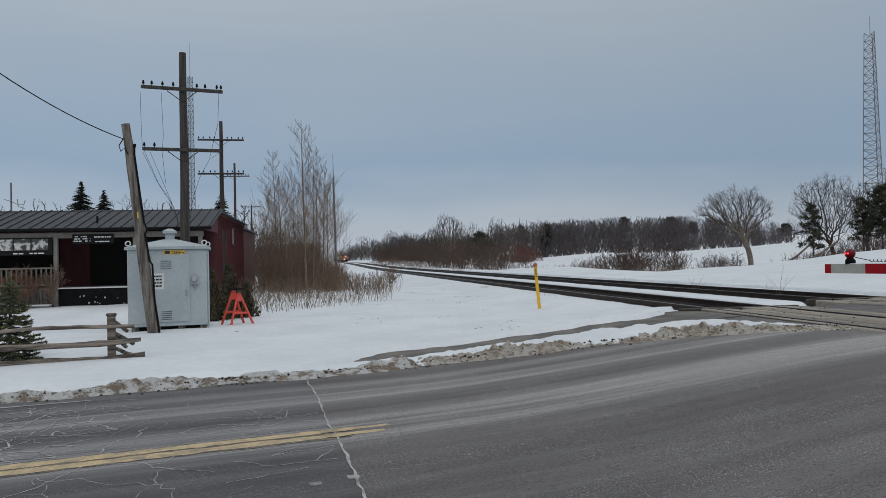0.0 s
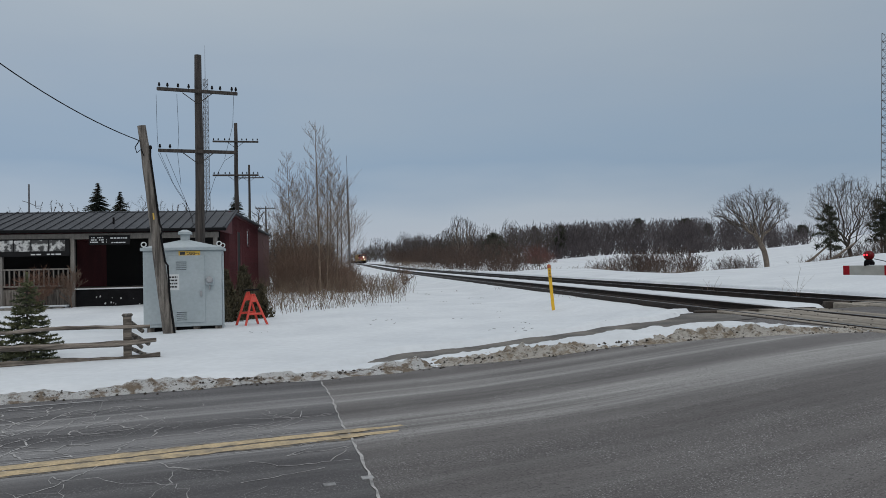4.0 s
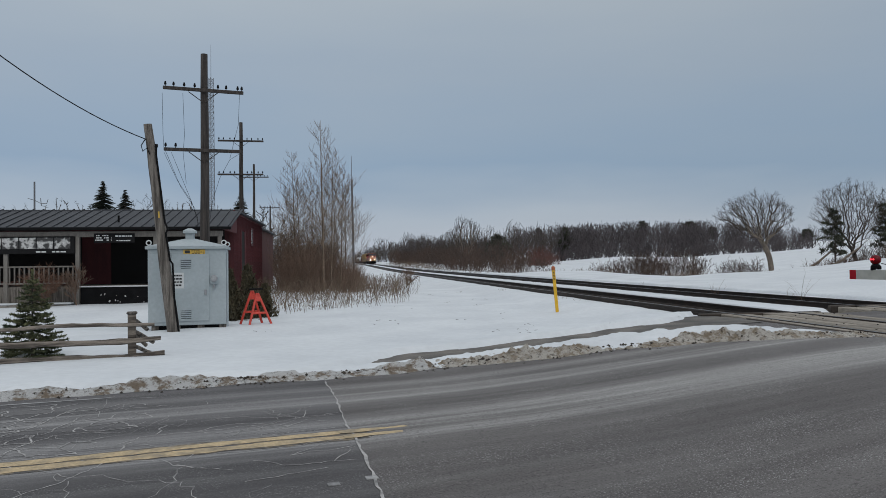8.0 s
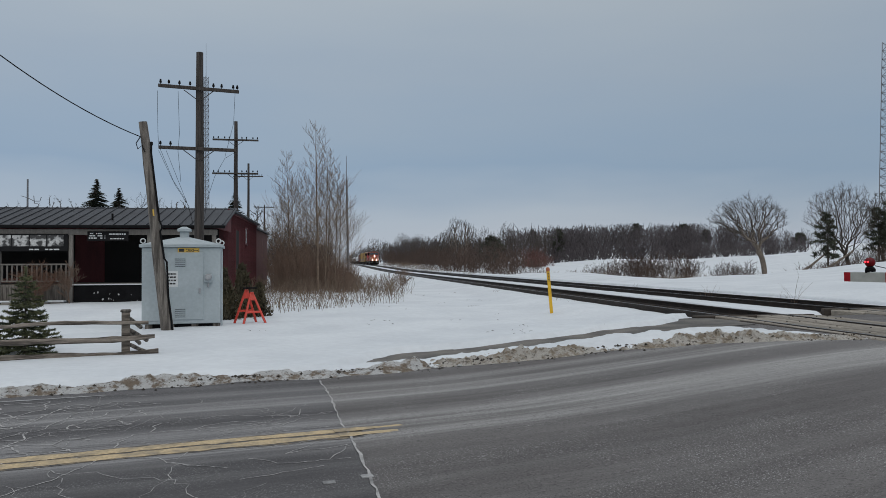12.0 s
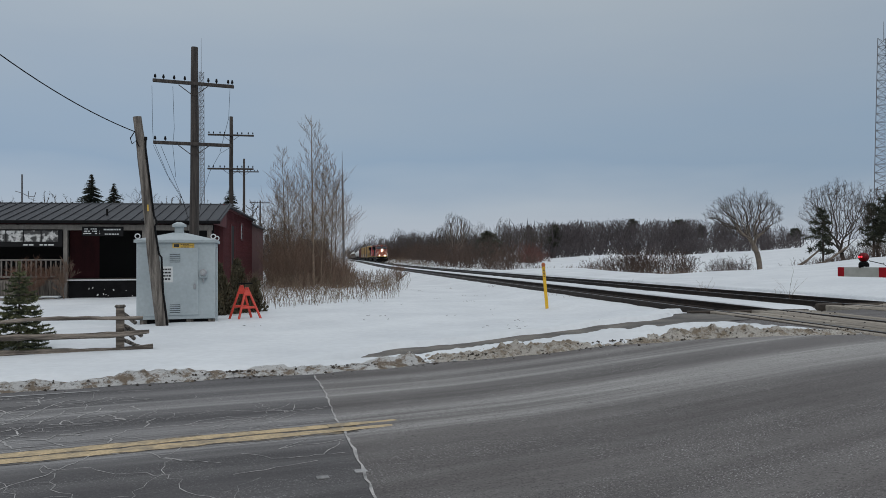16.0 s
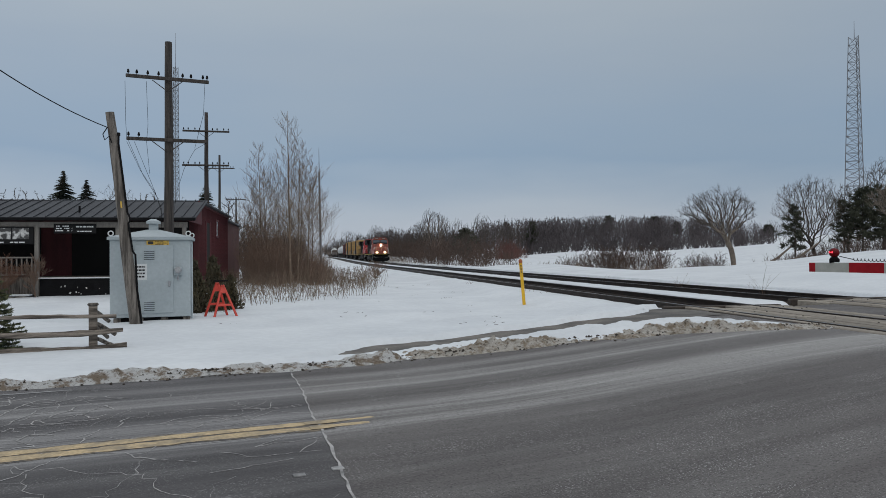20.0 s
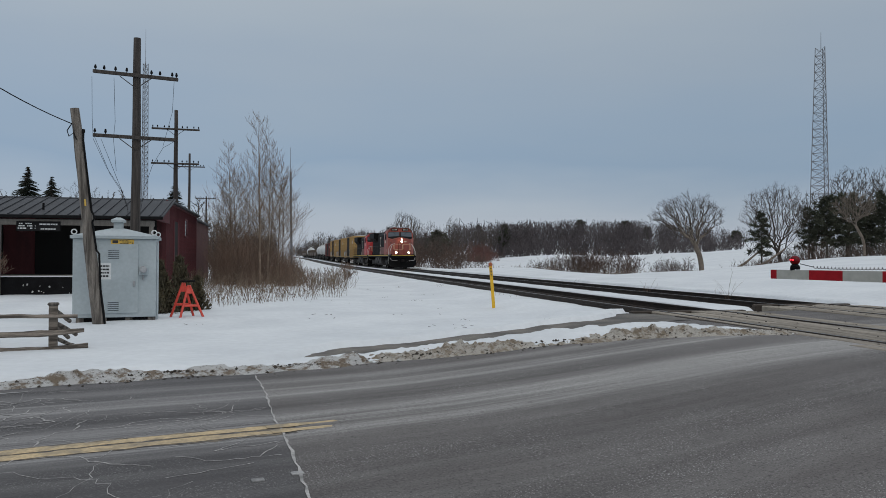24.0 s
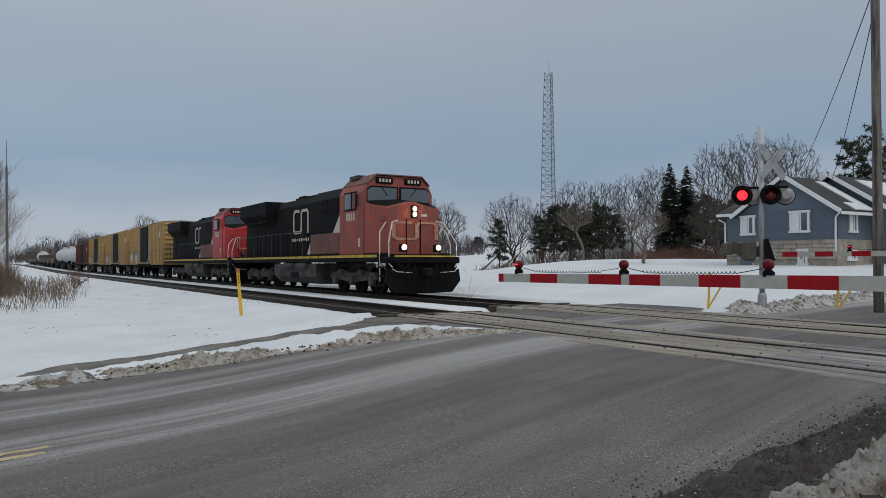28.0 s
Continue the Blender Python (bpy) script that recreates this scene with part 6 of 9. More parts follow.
def building():
    rng = random.Random(71)
    S0, N1 = 30.6, -4.55
    b = thing("porch_building", "low maroon board building with a dark metal porch roof", "building", at_track(S0, N1, 0.0))
    L = 27.0
    # wall boards: the side that faces the tracks
    side = part("wall_side", Mesh().box((-0.1, 9.25, 1.83), (0.2, 12.3, 4.26)), DARKRED, b, "maroon vertical board side wall")
    me = Mesh().box((0, 0, 0), (0.03, 0.025, 4.22)).data("batten", DARKRED)
    for i in range(39):
        part("batten", me, DARKRED, side, m=pose(0.013, 3.2 + i * 0.31, 1.83))
    part("wall_front", Mesh().box((-L / 2 - 0.2, 3.25, 1.84), (L, 0.2, 4.2)), DARKRED, b, "maroon board wall in the shade of the porch")
    part("wall_back", Mesh().box((-L / 2 - 0.2, 15.3, 1.9), (L, 0.2, 4.2)), DARKRED, b)
    part("wall_far", Mesh().box((-L - 0.1, 9.25, 1.9), (0.2, 12.3, 4.2)), DARKRED, b)
    part("main_roof", Mesh().box((-L / 2 - 0.05, 9.25, 3.97), (L + 0.5, 12.4, 0.10), c_edge=0.02), ROOFING, b, "flat dark roof")
    part("parapet", Mesh().box((0.03, 9.25, 3.93), (0.08, 12.5, 0.16), c_edge=0.01), DARKRED, b, "maroon parapet board")
    # solid panel; the shade inside the doorway is its black colour
    door = part("side_door", Mesh().box((0.01, 5.9, 1.75), (0.06, 1.2, 2.9), c_edge=0.01), SHADEBLACK, b, "tall doorway with a maroon frame, its inner shade painted black")
    for y in (5.2, 6.6):
        part("door_frame", Mesh().box((0.03, y, 1.75), (0.08, 0.16, 3.0), c_edge=0.01), DARKRED, door)
    win = part("side_window", Mesh().box((0.012, 9.6, 3.05), (0.05, 0.95, 0.75)), GLASSD, b, "small dark square window")
    for y, z, sy, sz in ((9.6, 3.47, 1.1, 0.09), (9.6, 2.63, 1.1, 0.09), (9.08, 3.05, 0.09, 0.75), (10.12, 3.05, 0.09, 0.75)):
        part("window_frame", Mesh().box((0.03, y, z), (0.07, sy, sz), c_edge=0.006), DARKRED, win)
    annex = part("annex", Mesh().box((-6.35, 21.3, 1.75), (12.0, 11.6, 4.1)), mat("faded_maroon", (0.135, 0.050, 0.045), 0.85, var=0.35, scale=1.4, fine=20.0, bump=0.2, other=(0.085, 0.035, 0.032), stretch=(2, 2, 0.4)), b, "faded brown-red rear annex")
    part("annex_roof", Mesh().box((-6.3, 21.3, 3.86), (12.3, 11.8, 0.12), c_edge=0.02), ROOFING, annex, "flat dark annex roof")
    # porch roof: a sloped standing-seam sheet
    y0, z0, y1, z1 = -0.35, 3.10, 3.35, 4.03
    slope = math.atan2(z1 - z0, y1 - y0)
    ln = math.hypot(z1 - z0, y1 - y0)
    rm = Euler((slope, 0, 0)).to_matrix()
    roof = part("porch_roof", Mesh().box((-L / 2 + 0.2, (y0 + y1) / 2, (z0 + z1) / 2), (L + 0.3, ln, 0.05), rm), ROOFING, b, "dark grey standing-seam metal porch roof")
    rib = Mesh().box((0, 0, 0), (0.035, ln - 0.02, 0.05)).data("roof_seam", ROOFING)
    for i in range(66):
        part("roof_seam", rib, ROOFING, roof, m=Matrix.Translation((0.25 - i * 0.406, (y0 + y1) / 2 - math.sin(slope) * 0.04, (z0 + z1) / 2 + math.cos(slope) * 0.04)) @ rm.to_4x4())
    part("gutter", Mesh().box((-L / 2 + 0.2, y0 - 0.05, z0 - 0.05), (L + 0.3, 0.10, 0.11), c_edge=0.02), BLACK, b, "dark gutter along the eave")
    part("header_beam", Mesh().box((-L / 2, -0.05, z0 - 0.24), (L, 0.16, 0.22), c_edge=0.015), CREAM, b, "weathered timber beam under the eave")
    part("gable_end", Mesh().extrude([(y0 + 0.1, z0 - 0.1), (y1, z0 - 0.1), (y1, z1 - 0.06)], "x", 0.02, 0.1), DARKRED, b, "maroon triangular gable board")
    for x in (-0.12, -2.55, -5.42, -8.0, -11.0, -14.0, -17.0):
        part("porch_post", Mesh().box((x, -0.05, 1.4), (0.15, 0.15, 2.95), c_edge=0.015), CREAM, b, "weathered square timber porch post")
    part("porch_floor", Mesh().box((-L / 2, 1.55, 0.80), (L, 3.2, 0.12), c_edge=0.02), GREYWOOD, b, "timber porch deck")
    skirt = part("black_skirt", Mesh().box((-3.75, -0.1, 0.42), (3.1, 0.06, 0.78), c_edge=0.01), BLACK, b, "black tarpaulin skirt with torn pale patches")
    tear = mat("torn_patch", (0.5, 0.5, 0.5), 0.7, var=0.3, bump=0.0)
    for i in range(12):
        x, z, w = rng.uniform(-4.6, -2.7), rng.uniform(0.2, 0.65), rng.uniform(0.02, 0.06)
        part("torn_patch", Mesh().box((x, -0.134, z), (w, 0.004, w * rng.uniform(0.7, 2.2)), Euler((0, rng.uniform(-0.6, 0.6), 0)).to_matrix(), 0.001), tear, skirt)
    part("skirt_top", Mesh().box((-3.75, -0.1, 0.84), (3.2, 0.14, 0.05), c_edge=0.01), SIGNWHITE, b, "pale board edge of the deck")
    for i in range(34):
        x = -5.62 - i * 0.6
        part("skirt_board", Mesh().box((x, -0.04, 0.48), (0.585, 0.05, 0.55), c_edge=0.008), GREYWOOD, b)
    part("top_rail", Mesh().box((-12.4, -0.05, 1.62), (13.8, 0.10, 0.06), c_edge=0.01), CREAM, b)
    part("bottom_rail", Mesh().box((-12.4, -0.05, 0.98), (13.8, 0.08, 0.06), c_edge=0.01), CREAM, b)
    bal = Mesh().box((0, 0, 0), (0.045, 0.045, 0.6)).data("baluster", CREAM)
    for i in range(78):
        part("baluster", bal, CREAM, b, m=pose(-5.6 - i * 0.175, -0.05, 1.3))
    # two black sheets on the wall deepen the porch shade by colour
    part("doorway", Mesh().box((-2.75, 3.13, 1.98), (4.7, 0.06, 2.3)), SHADEBLACK, b, "black sheet for a doorway and the porch shade around it")
    part("dark_window", Mesh().box((-8.9, 3.13, 2.0), (5.2, 0.06, 1.9)), SHADEBLACK, b, "wide black sheet painted as porch shade over a window")
    ban = part("photo_banner", Mesh().box((-8.3, -0.16, 2.45), (5.6, 0.02, 0.66), c_edge=0.004), BANNER, b, "black banner with a strip of grey photographs")
    for i in range(8):
        part("photo", Mesh().box((-5.95 - i * 0.62, -0.173, 2.52), (0.58, 0.006, 0.42), Euler((0, rng.uniform(-0.05, 0.05), 0)).to_matrix()), PHOTO, ban)
    bars(rng, -6.9, -5.8, 2.14, 2.24, 1, -0.173, SIGNWHITE, ban)
    bars(rng, -9.6, -8.4, 2.14, 2.26, 2, -0.173, SIGNWHITE, ban)
    sg = part("hanging_sign", Mesh().box((-4.05, -0.16, 2.70), (1.5, 0.02, 0.36), c_edge=0.004), BANNER, b, "black hanging sign with white lettering")
    bars(rng, -4.75, -4.15, 2.58, 2.84, 3, -0.173, SIGNWHITE, sg)
    bars(rng, -4.05, -3.4, 2.72, 2.83, 1, -0.173, SIGNWHITE, sg, 1.0)
    bars(rng, -4.0, -3.45, 2.56, 2.64, 1, -0.173, SIGNWHITE, sg, 1.0)
    for i in range(16):
        part("ledge_stone", Mesh().box((-5.7 - i * 0.42, -0.75 + rng.uniform(-0.06, 0.06), 0.10), (0.40, 0.4, 0.22 + rng.uniform(-0.04, 0.05)), c_edge=0.05), STONE, b)
    part("ledge_snow", Mesh().box((-8.8, -0.72, 0.24), (6.8, 0.36, 0.07), c_edge=0.03), SNOW, b, "strip of snow on the stone ledge")
    part("vent_stub", Mesh().tube((-4.1, 0.6, 3.35), (-4.1, 0.6, 3.62), 0.04), BLACK, b)


building()
p = track(29.9, -10.9)
bare_tree("porch_shrub", "rounded bare orange-brown shrub against the porch railing", p.x, p.y, 1.7, 81, mat("orange_twig", (0.19, 0.105, 0.07), 0.95, bump=0.0), trunk=0.12, r=0.02, levels=4, spread_=0.85, up=0.3, kids=4, thin=0.0035, first=0.0)
p = track(29.7, -9.7)
bare_tree("porch_shrub", "upright bare brown shrub by a porch post", p.x, p.y, 1.6, 82, TWIG, trunk=0.2, r=0.02, levels=4, spread_=0.45, up=0.6, kids=3, thin=0.005, first=0.0)

# evergreens and a mast behind the building
for x, y, h, r, sd, c in ((-25.6, 53.2, 7.75, 3.0, 1, 700), (-24.5, 54.4, 7.2, 2.9, 2, 700), (-17.2, 58.5, 7.4, 2.4, 4, 520)):
    conifer("spruce", "dark green spruce behind the maroon building", x, y, h, r, 90 + sd, c, 0.26, 0.85, 0, z=0.0)
for x, y, h, sd in ((-23.0, 55.6, 7.6, 1), (-22.5, 60.0, 6.2, 2), (-20.5, 62.0, 6.0, 3), (-33.0, 55.0, 7.0, 4), (-30.0, 58.0, 6.3, 5), (-15.5, 66.0, 7.2, 6), (-13.5, 70, 6.4, 7)):
    crown_tree("bare_tree", "bare grey tree behind the maroon building", x, y, h, h * 0.34, 0.2, 260, 100 + sd, BARK, z=0.0, thin=0.008, gain=0.014)
k = thing("aerial_pole", "thin pole with a small aerial behind the building", "pole", pose(-30.89, 53.78, 0))
part("shaft", Mesh().tube((0, 0, 0), (0, 0, 7.84), 0.08, 0.06, 8), TOWERM, k)
part("aerial", Mesh().path([Vector((-0.5, 0, 6.64)), Vector((0, 0, 6.49)), Vector((0.5, 0, 6.24)), Vector((0.9, 0, 6.24)), Vector((1.0, 0, 6.54))], 0.025).path([Vector((0.45, 0, 6.64)), Vector((0.5, 0, 6.09)), Vector((0.75, 0, 6.04))], 0.025), TOWERM, k)


# ---- right side: field, trees, house ----
def meet(az, d):
    return d * math.sin(radians(az)), d * math.cos(radians(az))


def grown(az, d, h, radius, base, count, seed, material=BARK, label="bare broad-crowned tree on the snowy field", **kw):
    x, y = meet(az, d)
    return crown_tree("bare_tree", label, x, y, h, radius, base, count, seed, material, "bare trees beyond the tracks", **kw)


def risen(az, d, top, radius, base, count, seed, material=BARK, label="bare broad-crowned tree on the snowy field", **kw):
    """A bare tree whose top stands on a slope of sight."""
    x, y = meet(az, d)
    return grown(az, d, 1.59 + d * top - ground_at(x, y), radius, base, count, seed, material, label, **kw)


grown(22.3, 80, 8.6, 4.5, 0.40, 1100, 201, BARK, "lone pale-trunked tree with a wide rounded bare crown", trunk=PALEBARK, off=(-1.3, 0.3), thin=0.008, gain=0.021)
risen(27.5, 92, 0.099, 4.6, 0.18, 1200, 202, off=(-0.7, 0), thin=0.009, gain=0.018)
risen(29.5, 96, 0.088, 3.2, 0.25, 600, 203, thin=0.014)
risen(31.6, 95, 0.1164, 3.4, 0.35, 700, 204, thin=0.013, off=(0.6, 0))
risen(32.6, 72, 0.085, 2.2, 0.45, 420, 219, PALEBARK, "tree with a pale crooked trunk in front of the pines", thin=0.011, off=(-0.9, 0))
risen(34.1, 98, 0.114, 3.6, 0.3, 800, 205, thin=0.013)
risen(36.1, 95, 0.122, 3.6, 0.28, 800, 206, thin=0.013)
risen(38.0, 96, 0.1315, 3.8, 0.3, 900, 207, thin=0.013)
risen(37.05, 50, 0.079, 1.95, 0.3, 900, 208, PALEBARK, "small pale bare tree in front of the dark conifers", thin=0.005, gain=0.011)
risen(42.1, 78, 0.160, 3.6, 0.3, 988, 209)
risen(44.4, 75, 0.168, 3.8, 0.3, 1064, 210)
risen(46.7, 80, 0.162, 3.8, 0.3, 1064, 211)
grown(48.6, 88, 10.0, 3.6, 0.28, 798, 212)
grown(42.0, 60, 4.8, 2.8, 0.2, 608, 213, label="low spreading bare tree beside the house", thin=0.010)
grown(53.5, 74, 10.5, 3.6, 0.3, 798, 214)
# the belt of trees that lines the far side of the railway
for i, (az, d, top, r, c) in enumerate(((-6.4, 420, 0.0277, 3.6, 240), (-5.1, 300, 0.0313, 3.6, 240), (-4.0, 232, 0.0462, 3.2, 420), (-3.35, 216, 0.0408, 2.8, 380), (-2.7, 204, 0.0437, 3.0, 420), (-2.05, 192, 0.0405, 2.6, 360), (-1.0, 172, 0.0456, 2.8, 420), (-0.5, 166, 0.053, 3.0, 460),
                                    (0.4, 150, 0.0672, 3.9, 800), (1.4, 160, 0.0526, 2.8, 460), (2.3, 168, 0.0561, 2.0, 300), (3.1, 188, 0.0484, 3.0, 420), (3.96, 190, 0.0624, 2.6, 420), (4.8, 200, 0.0464, 3.2, 420), (5.9, 206, 0.0498, 3.4, 460), (6.8, 214, 0.047, 3.2, 420))):
    risen(az, d, top, r, 0.22 if i == 8 else 0.14, int(c * 1.2), 800 + i, BARK, "bare tree in the belt beside the far tracks", trunk=PALEBARK if i in (8, 10) else None, thin=0.00007 * d, gain=0.034 if i == 8 else 0.02)


def spruce_at(az, d, top, r, seed, label, count=900, size=0.42):
    x, y = meet(az, d)
    return conifer("spruce", label, x, y, 1.59 + d * top - ground_at(x, y), r, seed, count, size, 0.75, 0)


def pine_at(az, d, top, r, seed, boughs=44, tuft=0.55, low=0.2, label="ragged dark pine with open uneven boughs"):
    x, y = meet(az, d)
    return ragged_pine("pine", label, x, y, 1.59 + d * top - ground_at(x, y), r, seed, boughs, tuft, low)


spruce_at(38.83, 84, 0.1273, 2.3, 231, "tall dark green spruce with ragged drooping boughs", 460, 0.42)
spruce_at(40.0, 85, 0.1243, 2.4, 232, "tall dark green spruce with ragged drooping boughs", 460, 0.42)
for i, (az, d, top, r, n) in enumerate(((26.3, 90, 0.058, 1.7, 26), (29.3, 93, 0.062, 1.5, 26), (30.4, 92, 0.0757, 2.3, 56), (31.7, 93, 0.0777, 2.3, 60), (32.7, 98, 0.066, 2.2, 50), (33.9, 94, 0.0748, 2.4, 60), (35.0, 99, 0.062, 2.0, 44), (41.3, 82, 0.085, 2.6, 60), (42.8, 84, 0.075, 2.4, 50),
                                    (50.7, 74, 0.146, 2.8, 44), (52.2, 76, 0.155, 3.0, 44), (54.0, 78, 0.14, 3.0, 40))):
    pine_at(az, d, top, r, 260 + i, n)
pine_at(2.9, 166, 0.0356, 3.0, 280, 60, 0.7, 0.12, "broad olive-dark pine in the belt beside the tracks")
pine_at(7.95, 225, 0.0454, 2.6, 281, 60, 0.8, 0.12, "dark pine at the end of the tree belt")
for az, d, top, r, sd in ((13.64, 335, 0.0513, 3.0, 1), (17.0, 310, 0.0482, 4.2, 2), (18.47, 330, 0.0411, 2.6, 3), (6.0, 330, 0.044, 2.4, 4), (24.6, 260, 0.034, 2.0, 5)):
    pine_at(az, d, top, r * 1.2, 285 + sd, 60, 0.9, 0.45, "dark conifer standing above the leafless wood")


DARKTWIG = mat("dark_twig", (0.110, 0.072, 0.056), 0.95, var=0.35, scale=0.3, fine=4.0, bump=0.0, other=(0.070, 0.050, 0.042))


def scrub(name, label, rng, spots, material, count, h0, h1, r, cat="brush"):
    """Low bare brush in clumps, far enough to be one mass."""
    S = []
    homes = [(spots(rng), rng.uniform(0.35, 1.25)) for _ in range(max(12, count // 9))]
    for _ in range(count):
        (x, y), tall = rng.choice(homes)
        x, y = x + rng.gauss(0, 1.2), y + rng.gauss(0, 1.2)
        z0 = ground_at(x, y)
        for k in range(5):
            h = rng.uniform(h0, h1) * tall
            d = Vector((rng.gauss(0, 0.35), rng.gauss(0, 0.35), 1)).normalized()
            q = Vector((x + rng.gauss(0, 0.5), y + rng.gauss(0, 0.5), z0 - 0.1))
            e = q + d * h * 0.55
            S.append((*q, *e, r, r * 0.7))
            for _ in range(3):
                o = (d + Vector((rng.gauss(0, 0.5), rng.gauss(0, 0.5), 0.1))).normalized()
                e2 = e + o * h * rng.uniform(0.25, 0.5)
                S.append((*e, *e2, r * 0.6, r * 0.4))
    v, f = tubes(S, 3)
    tagged(raw(name, v, f, material), label, cat, kind="stuff")


def far_side_spot(g):
    """Beside the tracks, short of where the field opens."""
    while True:
        p = track(g.uniform(85, 280), 17.2 + abs(g.gauss(0, 8)))
        if math.degrees(math.atan2(p.x, p.y)) < 7.3:
            return p.x, p.y


def by_track(x, y):
    """Whether a place lies on the railway's own strip of land."""
    s, n = sn_of(x, y)
    return -1.0 < n < 21.0 if s < 475 else abs(n - FAR) < 2.2


def polar(a0, a1, d0, d1):
    def pick(rng):
        while True:
            a, d = radians(rng.uniform(a0, a1)), rng.uniform(d0, d1)
            x, y = d * math.sin(a), d * math.cos(a)
            if not by_track(x, y):
                return x, y
    return pick


scrub("field_brush", "low dry weeds along the crest of the snowy field", random.Random(302), polar(6.5, 24.5, 73, 86), STRAW, 300, 0.2, 0.65, 0.010)
scrub("field_brush", "brush and fallen limbs under the trees by the field", random.Random(303), polar(24.5, 42, 80, 104), DARKTWIG, 380, 0.5, 2.0, 0.018)
scrub("field_brush", "red-brown hedge beside the house", random.Random(304), polar(38.0, 43.0, 60, 68), mat("red_twig", (0.15, 0.075, 0.055), 0.95, bump=0.0), 420, 0.5, 1.3, 0.014)
scrub("track_brush", "bare brown brush on the far side of the tracks", random.Random(305), far_side_spot, DARKTWIG, 480, 0.8, 2.6, 0.02)
scrub("track_brush", "dry grass and weeds along the far side of the tracks", random.Random(311), lambda g: tuple(track(g.uniform(75, 250), 16.4 + abs(g.gauss(0, 1.5)))[:2]), STRAW, 600, 0.3, 1.0, 0.014)
scrub("track_brush", "reddish brush at the end of the tree belt", random.Random(310), polar(5.0, 7.3, 150, 170), mat("maroon_twig", (0.16, 0.078, 0.066), 0.95, bump=0.0), 160, 1.5, 4.6, 0.022)
scrub("track_brush", "bare brown brush crowding the near side of the tracks", random.Random(306), lambda g: tuple(track(g.uniform(62, 260), -0.9 - abs(g.gauss(0, 8)))[:2]), TWIG, 480, 0.8, 3.0, 0.018)
scrub("field_brush", "tall grey-brown brush among the bare trees", random.Random(308), polar(28, 43, 98, 128), BARK, 300, 1.2, 3.8, 0.024)
for az, d, a0 in ((24.3, 88, 60), (25.6, 86, 40)):
    x, y = meet(az, d)
    z = ground_at(x, y)
    part_m = Mesh().path([Vector((0, 0, 0.1)), Vector((1.6, 0.3, 0.9)), Vector((3.4, 0.5, 2.3))], [0.16, 0.13, 0.08], 7)
    k = thing("fallen_limb", "bare broken limb leaning at the edge of the trees", "fallen limb", pose(x, y, z, 0, 0, a0 - 60))
    part("limb", part_m, PALEBARK, k)


